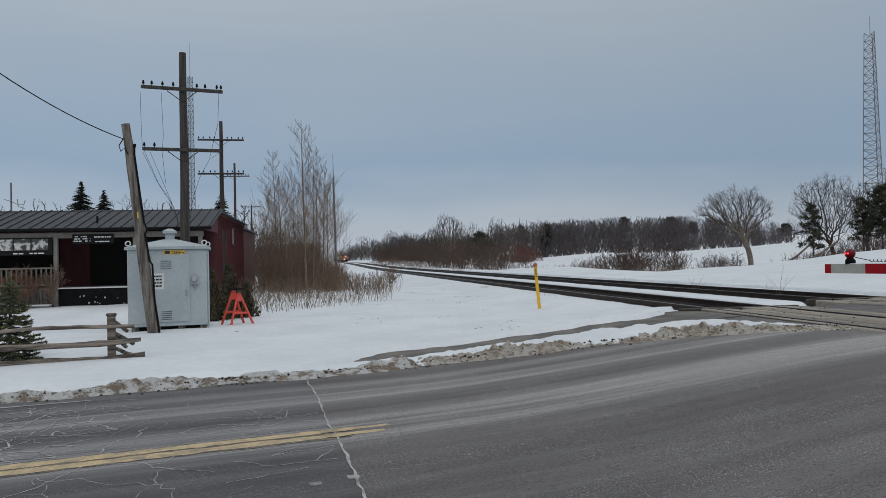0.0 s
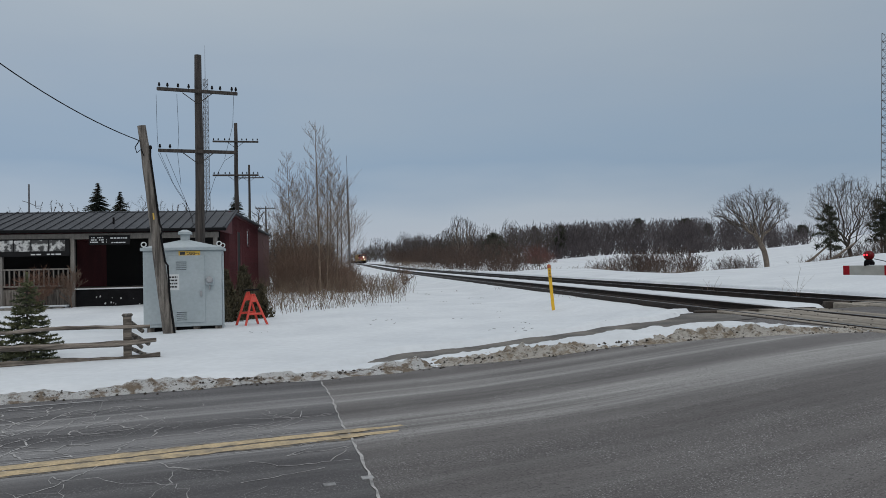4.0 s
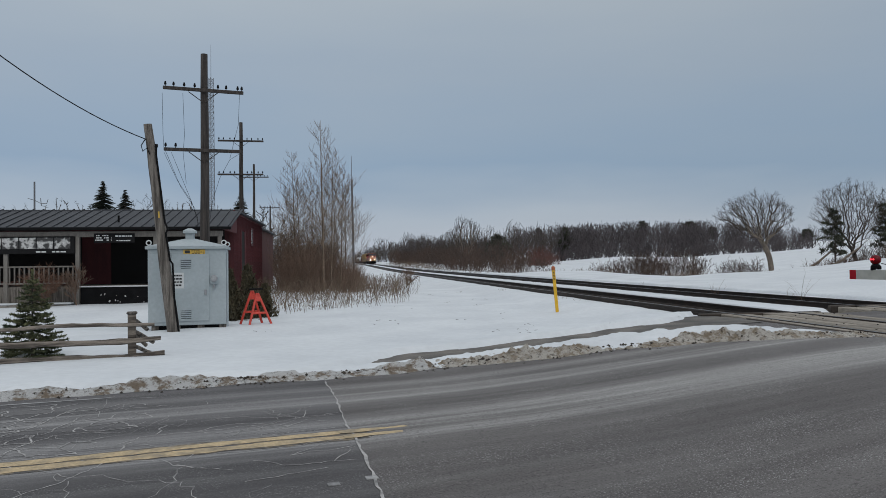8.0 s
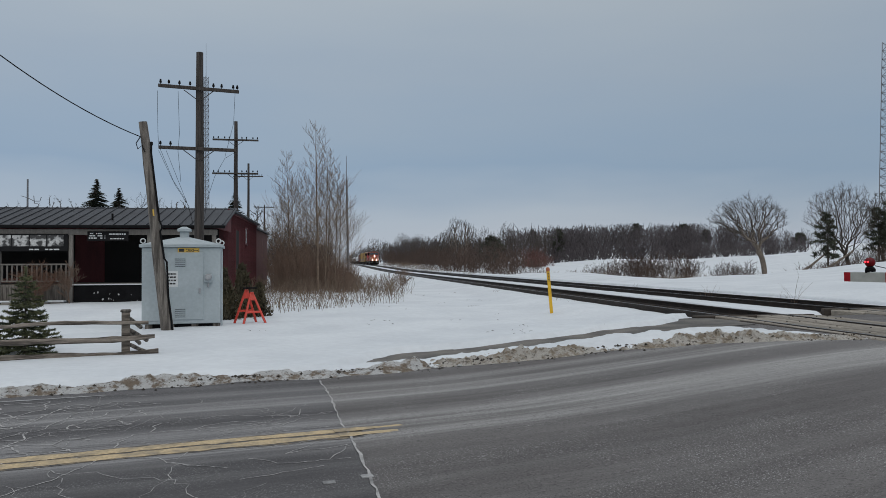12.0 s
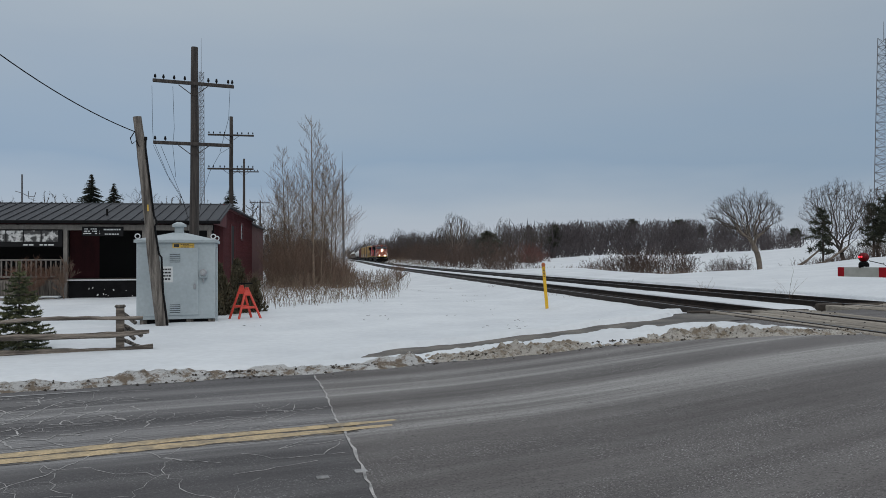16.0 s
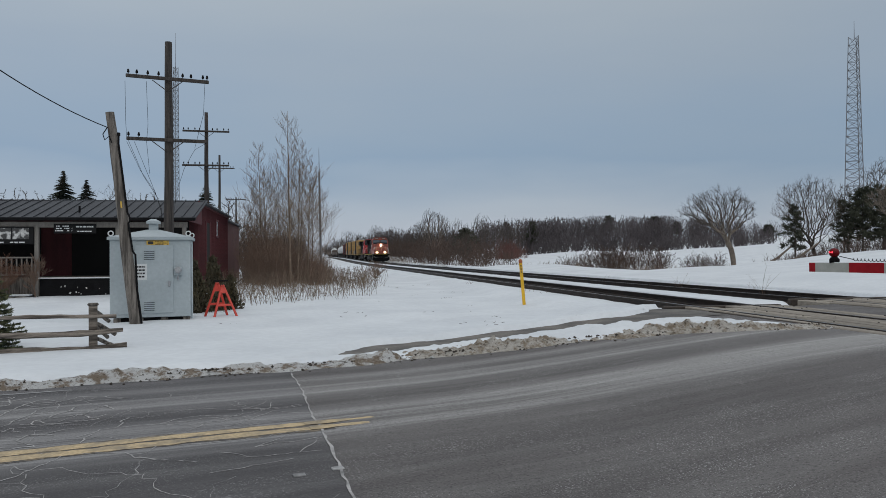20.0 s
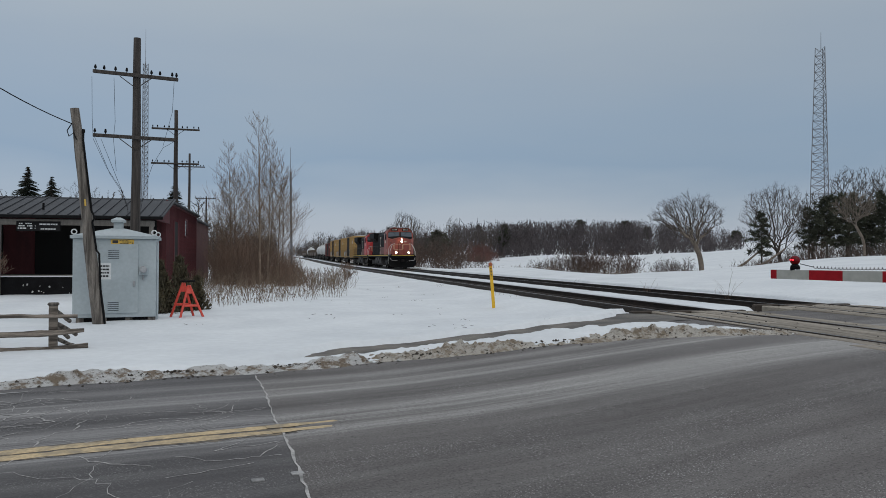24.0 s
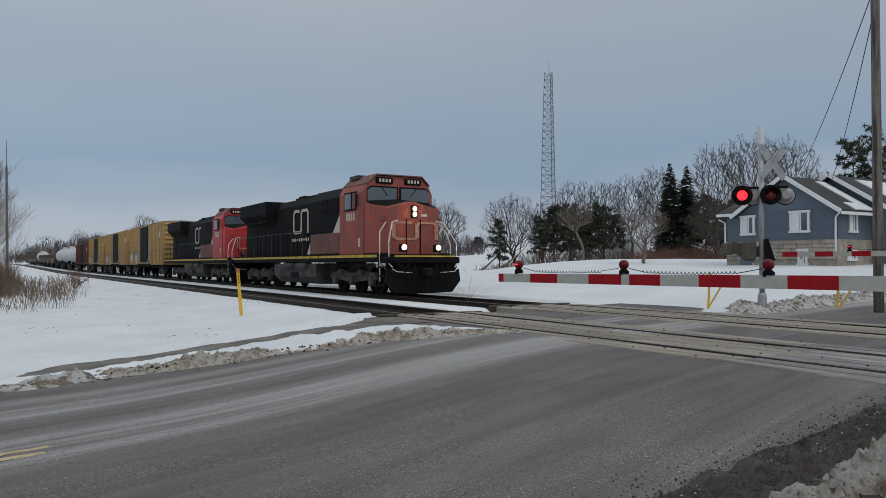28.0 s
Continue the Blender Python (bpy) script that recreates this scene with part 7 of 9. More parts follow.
def woods():
    """The bare wood on the hill: a few tree forms repeated many times, joined."""
    rng = random.Random(400)
    forms = [crown_segs(random.Random(410 + i), 11.0, 2.6 + 0.4 * i, 0.06, 84, thin=0.040, gain=0.022, twigs=5) for i in range(6)]
    low_forms = [crown_segs(random.Random(430 + i), 5.0, 2.2, 0.03, 44, thin=0.038, gain=0.015, twigs=5) for i in range(4)]
    bush_forms = [crown_segs(random.Random(440 + i), 2.6, 1.6, 0.04, 80, thin=0.010, gain=0.007, twigs=5) for i in range(4)]

    def fill(name, label, picks, material, forms=forms):
        V, F, T, off = [], [], [], 0
        for x, y, h in picks:
            S, W = forms[rng.randrange(len(forms))]
            S, W = S.copy(), W.copy()
            a = rng.uniform(0, 6.283)
            c, s = math.cos(a), math.sin(a)
            k = h / max(S[:, 5].max(), 0.1)
            z0 = ground_at(x, y)
            for A, i in ((S, 0), (S, 3), (W, 0)):
                px, py = A[:, i].copy(), A[:, i + 1].copy()
                A[:, i], A[:, i + 1], A[:, i + 2] = (px * c - py * s) * k + x, (px * s + py * c) * k + y, A[:, i + 2] * k + z0
            S[:, 6:8] = np.maximum(S[:, 6:8] * k * 1.15, math.hypot(x, y) * 0.00008)
            v, f = tubes(S, 3)
            V.append(v)
            F.append(f + off)
            T.append(W)
            off += len(v)
        ob = tagged(raw(name, np.concatenate(V), np.concatenate(F), material), label, "woods", kind="stuff")
        T = np.concatenate(T)
        tagged(raw("fine_branching", T, np.arange(len(T)).reshape(-1, 3), material), kind="stuff").parent = ob

    hill = []
    for _ in range(520):
        a, d = rng.uniform(-12, 27), (218 + 62 * rng.random() if rng.random() < 0.62 else 280 + 140 * rng.random())
        if (a > 20 and rng.random() < (a - 20) / 8) or by_track(*meet(a, d)):
            continue
        x, y = meet(a, d)
        top = 1.6 + d * rng.uniform(0.041, 0.050)
        h = min(12.0, max(4.0, top - ground_at(x, y)))
        hill.append((x, y, h * (0.7 if a < 4 else 1.0) * (1.0 - 0.06 * max(0, a - 19))))
    fill("hill_woods", "leafless grey-brown wood on the low hill beyond the field", hill, HAZEWOOD)
    row = []
    for _ in range(60):
        s = rng.uniform(110, 330)
        p = track(s, 22 + abs(rng.gauss(0, 13)))
        if math.degrees(math.atan2(p.x, p.y)) > 8.0:
            continue
        row.append((p.x, p.y, rng.uniform(4.0, 7.0)))
    for _ in range(60):
        s = rng.uniform(75, 330)
        p = track(s, -2 - abs(rng.gauss(0, 14)))
        row.append((p.x, p.y, rng.uniform(5, 9.5)))
    for _ in range(120):
        s = rng.uniform(340, 1100)
        p = track(s, 18 + abs(rng.gauss(0, 14)) if rng.random() < 0.6 else -3.5 - abs(rng.gauss(0, 14)))
        row.append((p.x, p.y, rng.uniform(7, 12)))
    fill("trackside_trees", "bare trees lining the railway in the distance", row, BARK)
    far = []
    for _ in range(170):
        a, d = rng.uniform(-40, 62) if rng.random() < 0.7 else rng.uniform(-16, 2), rng.uniform(430, 560)
        if by_track(*meet(a, d)):
            continue
        far.append((*meet(a, d), rng.uniform(8, 12)))
    fill("distant_woods", "line of bare trees on the horizon", far, HAZEWOOD)
    low = []
    for _ in range(280):
        a, d = rng.uniform(6, 25), rng.uniform(208, 236)
        if not by_track(*meet(a, d)):
            low.append((*meet(a, d), rng.uniform(2.0, 4.8)))
    bush = []
    for _ in range(60):
        a = rng.choice((rng.uniform(10.2, 13.6), rng.uniform(13.4, 17.6)))
        bush.append((*meet(a, rng.uniform(84, 99)), rng.uniform(1.2, 3.4) * (0.7 if a < 12 else 1.0)))
    for _ in range(16):
        bush.append((*meet(rng.uniform(18.8, 21.4), rng.uniform(80, 88)), rng.uniform(1.0, 2.2)))
    fill("hollow_bushes", "rounded bare brown bushes in the hollow of the snowy field", bush, DARKTWIG, bush_forms)
    bush = []
    for _ in range(150):
        p = track(rng.uniform(95, 280), 18.0 + abs(rng.gauss(0, 8)))
        if math.degrees(math.atan2(p.x, p.y)) < 7.2:
            bush.append((p.x, p.y, rng.uniform(1.8, 4.6)))
    fill("belt_bushes", "rounded bare brown bushes under the trees beside the tracks", bush, DARKTWIG, bush_forms)
    fill("hill_undergrowth", "leafless undergrowth along the foot of the wood", low, HAZEWOOD, low_forms)


woods()
for x, y, h, sd in ((-3.75, 52.6, 1.25, 1), (-3.4, 53.2, 1.0, 2), (-0.2, 38.0, 0.4, 5)):
    bare_tree("weed_shrub", "small bare weed shrub sticking out of the snow", x, y, h, 700 + sd, TWIG, "weed shrubs in the snow", trunk=0.15, r=0.012, levels=4, spread_=0.6, up=0.5, kids=3, thin=0.0045, first=0.0)


def house():
    SIDING = mat("blue_siding", (0.115, 0.150, 0.190), 0.7, var=0.12, scale=1.2, fine=18.0, bump=0.1, other=(0.10, 0.13, 0.168), stretch=(0.4, 0.4, 3))
    STONEW = mat("pale_stone", (0.40, 0.35, 0.29), 0.9, var=0.3, scale=2.5, fine=18.0, bump=0.5, other=(0.27, 0.235, 0.20), per=0.15)
    SHINGLE = mat("dark_shingle", (0.045, 0.045, 0.048), 0.9, var=0.4, scale=2.0, fine=14.0, bump=0.4, other=(0.028, 0.028, 0.030))
    TRIM = mat("white_trim", (0.74, 0.75, 0.76), 0.5, var=0.06, scale=2.0, bump=0.02)
    PANE = glass("house_glass", (0.10, 0.12, 0.14), 0.04)
    # x along the gable wall, y away from the road
    h = thing("house", "blue-grey sided bungalow with a pale stone base and snowy roof", "house", pose(31.55, 34.1, 1.85, 0, 0, -80.0))
    W, E, A, G0, RX = 6.5, 2.55, 4.25, 1.0, 3.8
    body = part("gable_wall", Mesh().extrude([(0, 0.95), (W, 0.95), (W, E), (RX, A), (G0, E), (0, E)], "y", 0.0, 3.15), SIDING, h, "blue-grey lapped siding wall")
    lap = Mesh().box((W / 2, -0.012, 0), (W - 0.02, 0.022, 0.02)).data("siding_lap", SIDING)
    for i in range(11):
        part("siding_lap", lap, SIDING, body, m=pose(0, 0, 1.05 + i * 0.15))
    base = part("stone_base", Mesh().box((W / 2, 4.5, 0.2), (W + 0.06, 9.0, 1.5)), STONEW, h, "pale split-stone base wall")
    rng = random.Random(501)
    for j in range(5):
        x = 0.0
        while x < W - 0.1:
            w = min(rng.uniform(0.35, 0.9), W - x)
            part("stone", Mesh().box((x + w / 2, -0.045, 0.02 + j * 0.2), (w - 0.015, 0.05, 0.185), c_edge=0.012), STONEW, base)
            x += w
    def roof_plane(x0, z0, x1, z1, y0, y1, name="roof", material=SHINGLE, lift=0.0, th=0.14):
        d = Vector((x1 - x0, 0, z1 - z0))
        n = Vector((-d.z, 0, d.x)).normalized()
        if n.z < 0:
            n = -n
        a, b = Vector((x0, 0, z0)) + n * lift, Vector((x1, 0, z1)) + n * lift
        o = [(a.x, a.z), (b.x, b.z), (b.x + n.x * th, b.z + n.z * th), (a.x + n.x * th, a.z + n.z * th)]
        return Mesh().extrude(o, "y", y0, y1)
    ov = 0.42
    sl = (A - E) / (W - RX)
    sl0 = (A - E) / (RX - G0)
    part("roof_slope", roof_plane(G0 - ov, E - ov * sl0, RX, A, -0.4, 3.15), SHINGLE, h, "dark shingled roof slope")
    r2 = part("roof_slope", roof_plane(W + ov, E - ov * sl, RX, A, -0.4, 3.15), SHINGLE, h, "dark shingled roof slope with patches of snow")
    part("roof_snow", roof_plane(W + 0.38, E - 0.38 * sl, RX + 0.35, A - 0.35 * sl, 1.9, 2.75, lift=0.14, th=0.06), SNOW, r2, "patch of snow on the roof")
    part("roof_snow", roof_plane(W + 0.38, E - 0.38 * sl, W - 0.25, E + 0.25 * sl, 0.9, 1.9, lift=0.14, th=0.05), SNOW, r2, "strip of snow along the eave")
    for x0, z0, x1, z1 in ((G0 - ov, E - ov * sl0 - 0.06, RX, A + 0.02), (W + ov, E - ov * sl - 0.06, RX, A + 0.02)):
        part("barge_board", roof_plane(x0, z0, x1, z1, -0.46, -0.38, th=0.2), TRIM, h, "white barge board")
    part("side_roof", Mesh().extrude([(-0.4, E - 0.12), (0.4, E + 0.22), (0.4, E + 0.34), (-0.4, E + 0.02)], "x", -0.42, G0 - 0.36), SHINGLE, h, "dark shingled side roof")
    part("side_roof", Mesh().extrude([(0.4, E + 0.22), (3.6, E + 1.55), (3.6, E + 1.67), (0.4, E + 0.34)], "x", -0.42, RX - 0.4), SHINGLE, h, "dark shingled side roof")
    part("side_fascia", Mesh().box((G0 / 2 - 0.4, -0.43, E - 0.08), (G0 + 0.0, 0.05, 0.16), c_edge=0.01), TRIM, h, "white fascia")
    def window(x, z, w, hh, y=-0.03, parent=h, nm="window"):
        o = part(nm, Mesh().box((x, y, z), (w, 0.06, hh)), PANE, parent, "white-framed window with pale curtains")
        for cx, cz, sx, sz in ((x, z + hh / 2, w + 0.24, 0.13), (x, z - hh / 2, w + 0.24, 0.13), (x - w / 2, z, 0.13, hh), (x + w / 2, z, 0.13, hh), (x + 0.05, z, 0.07, hh)):
            part("window_frame", Mesh().box((cx, y - 0.03, cz), (sx, 0.1, sz), c_edge=0.012), TRIM, o)
        part("curtain", Mesh().box((x - w * 0.24, y - 0.034, z), (w * 0.42, 0.008, hh - 0.1)), TRIM, o)
        return o
    window(1.42, 1.85, 0.78, 1.0)
    window(4.55, 1.92, 1.0, 1.05)
    window(4.7, 0.05, 0.42, 0.75)
    window(1.45, 0.05, 0.42, 0.75)
    part("basement_door", Mesh().box((1.35, -0.09, -0.05), (0.8, 0.06, 1.3), c_edge=0.01), SIDING, h, "dark basement door in the stone base")
    part("downspout", Mesh().path([Vector((W + 0.3, -0.2, E - 0.25)), Vector((W + 0.02, -0.1, E - 0.5)), Vector((W + 0.0, -0.1, 0.2))], 0.05), TRIM, h, "white downspout")
    part("downspout", Mesh().path([Vector((-0.4, -0.2, E - 0.3)), Vector((-0.04, -0.1, E - 0.5)), Vector((-0.04, -0.1, 0.2))], 0.05), TRIM, h)
    # the side under the right-hand eave, then the rear part that stands farther out
    rm = Matrix.Translation((W, 0, 0)) @ Euler((0, 0, radians(90))).to_matrix().to_4x4()
    side = part("side_wall", Mesh().box((1.6, -0.02, 1.75), (3.1, 0.05, 1.6)), SIDING, h, "blue-grey lapped side wall", m=rm)
    lap = Mesh().box((1.6, -0.055, 0), (3.1, 0.022, 0.02)).data("siding_lap", SIDING)
    for i in range(10):
        part("siding_lap", lap, SIDING, side, m=pose(0, 0, 1.05 + i * 0.15))
    part("side_fascia", Mesh().box((1.4, -0.46, E - 0.3), (3.5, 0.05, 0.16), c_edge=0.01), TRIM, h, "white fascia under the eave", m=rm)
    window(1.35, 1.85, 0.6, 1.0, -0.07, side)
    window(1.2, 0.12, 0.7, 0.42, -0.07, side)
    RX2, A2, E2, Y2, X2 = 4.4, 4.45, 2.6, 3.2, W + 0.9
    part("rear_gable", Mesh().extrude([(1.0, 2.4), (X2, -0.4), (X2, E2), (RX2, A2), (1.4, E2)], "y", Y2, 12.0), SIDING, h, "blue-grey rear gable wall")
    k2, k3 = (A2 - E2) / (X2 - RX2), (A2 - E2) / (RX2 - 1.4)
    rg = part("rear_roof", roof_plane(X2 + 0.42, E2 - 0.42 * k2, RX2, A2, Y2 - 0.4, 12.4), SHINGLE, h, "dark shingled rear roof with snow")
    part("rear_roof", roof_plane(1.0, E2 - 0.4 * k3, RX2, A2, Y2 - 0.4, 12.4), SHINGLE, h)
    part("roof_snow", roof_plane(X2 + 0.2, E2 - 0.2 * k2, RX2 + 0.4, A2 - 0.4 * k2, Y2 + 1.4, 11.0, lift=0.14, th=0.06), SNOW, rg, "sheet of snow on the rear roof")
    for x0, z0 in ((X2 + 0.42, E2 - 0.42 * k2 - 0.06), (1.0, E2 - 0.4 * k3 - 0.06)):
        part("barge_board", roof_plane(x0, z0, RX2, A2 + 0.02, Y2 - 0.48, Y2 - 0.4, th=0.2), TRIM, h, "white barge board")
    part("deck_rail", Mesh().box((W + 2.9, 4.0, 1.35), (2.4, 0.06, 0.08)).box((W + 2.9, 4.0, 0.75), (2.4, 0.06, 0.08)), TRIM, h, "white deck railing")
    me = Mesh().box((0, 0, 0), (0.05, 0.05, 0.6)).data("baluster", TRIM)
    for i in range(14):
        part("baluster", me, TRIM, h, m=pose(W + 1.75 + i * 0.18, 4.0, 1.05))
    part("deck", Mesh().box((W + 2.9, 4.5, 0.55), (2.6, 1.2, 0.14)), TRIM, h)


house()
x, y = meet(35.5, 100)
k = thing("shed", "small pale shed with a snowy roof behind the trees", "shed", pose(x, y, 1.59 + 100 * 0.0046, 0, 0, -30))
part("walls", Mesh().box((0, 0, 1.0), (4.5, 3.0, 2.0)), SIGNWHITE, k)
part("roof", Mesh().extrude([(-2.6, 1.95), (2.6, 1.95), (0, 3.3)], "y", -1.7, 1.7), SNOW, k, "snow-covered gable roof")


# ---- crossing signals ----
REDM = mat("gate_red", (0.37, 0.008, 0.016), 0.6, var=0.15, scale=4.0, fine=20.0, bump=0.02, spec=0.2)
WHITEM = mat("gate_white", (0.47, 0.47, 0.43), 0.45, var=0.12, scale=3.0, fine=20.0, bump=0.02, other=(0.40, 0.40, 0.36))
REDLENS = glow("red_lens", (1.0, 0.02, 0.03), 2.6)
GATELENS = mat("gate_lens", (0.15, 0.003, 0.006), 0.12, var=0.2, scale=30.0, bump=0.0, spec=0.25)
LAMPRED = glow("lit_red", (1.0, 0.03, 0.05), 2.0)
DARKLENS = mat("dark_red_lens", (0.16, 0.006, 0.010), 0.2, bump=0.0)


def gate_lamp(parent, x, lit=True):
    """A red lamp on a black base on the arm's top edge."""
    lamp = part("gate_lamp", Mesh().box((x, 0, 0.085), (0.075, 0.07, 0.05), c_edge=0.012).box((x - 0.03, 0, 0.07), (0.03, 0.06, 0.05), None, 0.008).box((x + 0.035, 0, 0.075), (0.035, 0.05, 0.04), None, 0.008).tube((x, 0, 0.10), (x, 0, 0.125), 0.03, seg=10), BLACK, parent, "black lamp base")
    part("lens", Mesh().lathe([(0.020, -0.046), (0.038, -0.038), (0.049, -0.022), (0.052, 0.0), (0.049, 0.022), (0.038, 0.038), (0.020, 0.046)], "y", 18, (x, 0, 0.158)), GATELENS, lamp, "red lamp lens", True)
    if lit:
        for dx in (-0.018, 0.012):
            part("lit_spot", Mesh().lathe([(0.010, -0.046), (0.009, -0.050), (0.004, -0.052)], "y", 10, (x + dx, 0, 0.162)), LAMPRED, lamp, "lit red lamp element")


def gate_arm(name, m, length, edges_, label, lamps, h0=0.05, h1=0.075):
    """A striped boom; x runs from the tip to the mast."""
    g = thing(name, label, "crossing gate", m)
    red = True
    xs = [0.0, *edges_, length]
    for a, b in zip(xs, xs[1:]):
        k0, k1 = h0 + (h1 - h0) * a / length, h0 + (h1 - h0) * b / length
        vs = [(a, y, z) for y in (-0.02, 0.02) for z in (-k0, k0)] + [(b, y, z) for y in (-0.02, 0.02) for z in (-k1, k1)]
        part("red_stripe" if red else "white_stripe", Mesh().add(vs, [(0, 1, 3, 2), (4, 6, 7, 5), (0, 4, 5, 1), (2, 3, 7, 6), (0, 2, 6, 4), (1, 5, 7, 3)]), REDM if red else WHITEM, g)
        red = not red
    for x in lamps:
        gate_lamp(g, x, x == lamps[0])
    # coiled lamp cord along the top
    for a, b in zip(lamps, lamps[1:]):
        pts = []
        k = int((b - a - 0.5) / 0.006)
        for i in range(0, k):
            t = i / k
            r = 0.013
            pts.append(Vector((a + 0.22 + (b - a - 0.5) * t, r * math.cos(i * 0.9), h0 + 0.035 + r * math.sin(i * 0.9) - 0.01 * math.sin(math.pi * t))))
        part("lamp_cord", Mesh().path([Vector((a + 0.06, 0, 0.12)), *pts, Vector((b - 0.06, 0, 0.12))], 0.004, 4), BLACK, g, "coiled black lamp cord")
    return g


TIPX = (4.22, 8.27, 1.415)
gate_arm("crossing_gate", pose(*TIPX, 0, 0, -67), 7.2, (0.08, 0.489, 0.88, 1.299, 1.711, 1.806, 2.165, 2.577, 2.991, 3.418, 3.846, 4.266, 4.686, 5.106, 5.526, 5.946, 6.366, 6.786), "lowered red and white striped crossing gate arm with red lamps", (0.301, 1.732, 3.243))


BUCK, HEADZ = 42.0, 3.03
DULL = mat("dull_grey_paint", (0.105, 0.10, 0.085), 0.7, 0.1, var=0.3, scale=3.0, fine=20.0, bump=0.1, other=(0.065, 0.060, 0.050))


def gate_mast(name, m, label, lit):
    """Mast with flashing lights, crossbuck and gate mechanism; -x faces the approaching road."""
    k = thing(name, label, "crossing signal", m)
    mast = part("mast", Mesh().tube((0, 0, 0.25), (0, 0, 4.74), 0.065, 0.065, 14), GALV, k, "galvanised steel mast", smooth=True)
    part("base", Mesh().lathe([(0.17, 0.22), (0.17, 0.26), (0.12, 0.27), (0.10, 0.55), (0.08, 0.6)], seg=14), GALV, k)
    for a in range(4):
        part("anchor_bolt", Mesh().tube((0.14 * math.cos(a * 1.57 + 0.78), 0.14 * math.sin(a * 1.57 + 0.78), 0.0), (0.14 * math.cos(a * 1.57 + 0.78), 0.14 * math.sin(a * 1.57 + 0.78), 0.32), 0.02, seg=6), GALV, k)
    part("foundation", Mesh().box((0, 0, -0.1), (0.6, 0.6, 0.22), c_edge=0.03), STONE, k, "concrete foundation")
    part("top_band", Mesh().tube((0, 0, 4.3), (0, 0, 4.76), 0.072, seg=14), SIGNWHITE, k)
    arm = part("light_bracket", Mesh().tube((0, -0.62, HEADZ + 0.2), (0, 0.62, HEADZ + 0.2), 0.03, seg=8), BLACK, k, "bracket for the flashing lights")
    for y, face, lens in lit:
        hd = part("signal_head", Mesh().lathe([(0.25 if face > 0 else 0.215, -0.02 * face), (0.25 if face > 0 else 0.215, 0.0), (0.12, 0.02 * face), (0.15, 0.0), (0.16, -0.14 * face), (0.10, -0.2 * face)], "x", 24, (face * 0.16, y, HEADZ)), BLACK if face > 0 else GALV, k, "round signal head with a wide rim")
        if face < 0:
            part("rim", Mesh().lathe([(0.21, 0.0), (0.24, 0.0), (0.24, -0.03), (0.21, -0.03)], "x", 24, (-0.18, y, HEADZ)), BLACK, hd, "black rim")
        part("lens", Mesh().lathe([(0.13, 0.0), (0.115, 0.03 * face), (0.05, 0.05 * face)], "x", 20, (face * 0.17, y, HEADZ)), lens, hd, "red signal lens")
        hood = Mesh()
        for i in range(10):
            a0, a1 = math.pi * (i / 10) , math.pi * ((i + 1) / 10)
            r = 0.17
            vs = [(face * 0.16, y + r * math.cos(a0), HEADZ + r * math.sin(a0)), (face * 0.16, y + r * math.cos(a1), HEADZ + r * math.sin(a1)), (face * 0.42, y + r * math.cos(a1), HEADZ + r * math.sin(a1)), (face * 0.42, y + r * math.cos(a0), HEADZ + r * math.sin(a0))]
            hood.add(vs, [(0, 1, 2, 3)])
        part("visor", hood, BLACK, hd)
    # crossbuck seen from behind
    for t in (42, -42):
        part("crossbuck", Mesh().box((-0.09 + t * 0.0004, 0.28, 3.86), (0.014, 1.12, 0.22), Euler((0, 0, radians(BUCK))).to_matrix() @ Euler((radians(t), 0, 0)).to_matrix(), 0.003), GALV, k, "bare grey back of a crossbuck blade")
    mech = part("gate_mechanism", Mesh().box((0.0, -0.3, 1.65), (0.36, 0.32, 0.5), c_edge=0.05), DULL, k, "grey gate mechanism housing")
    part("counterweight_arm", Mesh().extrude([(-0.85, 1.55), (-0.85, 1.85), (-0.6, 1.88), (-0.2, 1.78), (0.25, 1.73), (0.25, 1.55), (-0.2, 1.48), (-0.45, 1.48), (-0.6, 1.58)], "x", -0.30, -0.25), DULL, mech, "grey counterweight arm")
    part("counterweight", Mesh().box((-0.28, -0.78, 1.7), (0.12, 0.28, 0.30), c_edge=0.03), DULL, mech)
    for i in range(4):
        part("weight_bolt", Mesh().tube((-0.38, -0.85 + 0.14 * (i % 2), 1.63 + 0.14 * (i // 2)), (-0.34, -0.85 + 0.14 * (i % 2), 1.63 + 0.14 * (i // 2)), 0.02, seg=6), BLACK, mech)
    part("cable_hood", Mesh().extrude([(0.08, 1.4), (0.30, 1.4), (0.14, 1.95), (0.08, 1.95)], "x", -0.12, 0.12), BLACK, k, "black cable hood")
    return k


mz = ground_at(14.5, 14.4)
gate_mast("crossing_signal", pose(14.5, 14.4, mz, 0, 0, -128), "railway crossing signal mast with red flashing lights and gate machine", ((-0.46, 1, REDLENS), (0.20, 1, DARKLENS), (-0.17, -1, DARKLENS), (0.58, -1, DARKLENS)))
gate_arm("crossing_gate", pose(14.72, 13.95, 1.80, 0, 0, -67), 6.0, (0.35, 0.75, 1.15, 1.55, 1.95, 2.35, 2.75, 3.15, 3.55, 3.95, 4.35, 4.75, 5.15, 5.55), "lowered striped gate arm of the far crossing signal", (1.5, 3.6), 0.06, 0.06)
# the near arm's own mast stands beside the camera's shoulder
p = Vector(TIPX) + Vector((math.sin(radians(157)), math.cos(radians(157)), 0)) * 7.6
gate_mast("crossing_signal", pose(p.x, p.y, ground_at(p.x, p.y), 0, 0, 52), "railway crossing signal mast beside the near road shoulder", ((-0.36, 1, DARKLENS), (0.36, 1, REDLENS)))


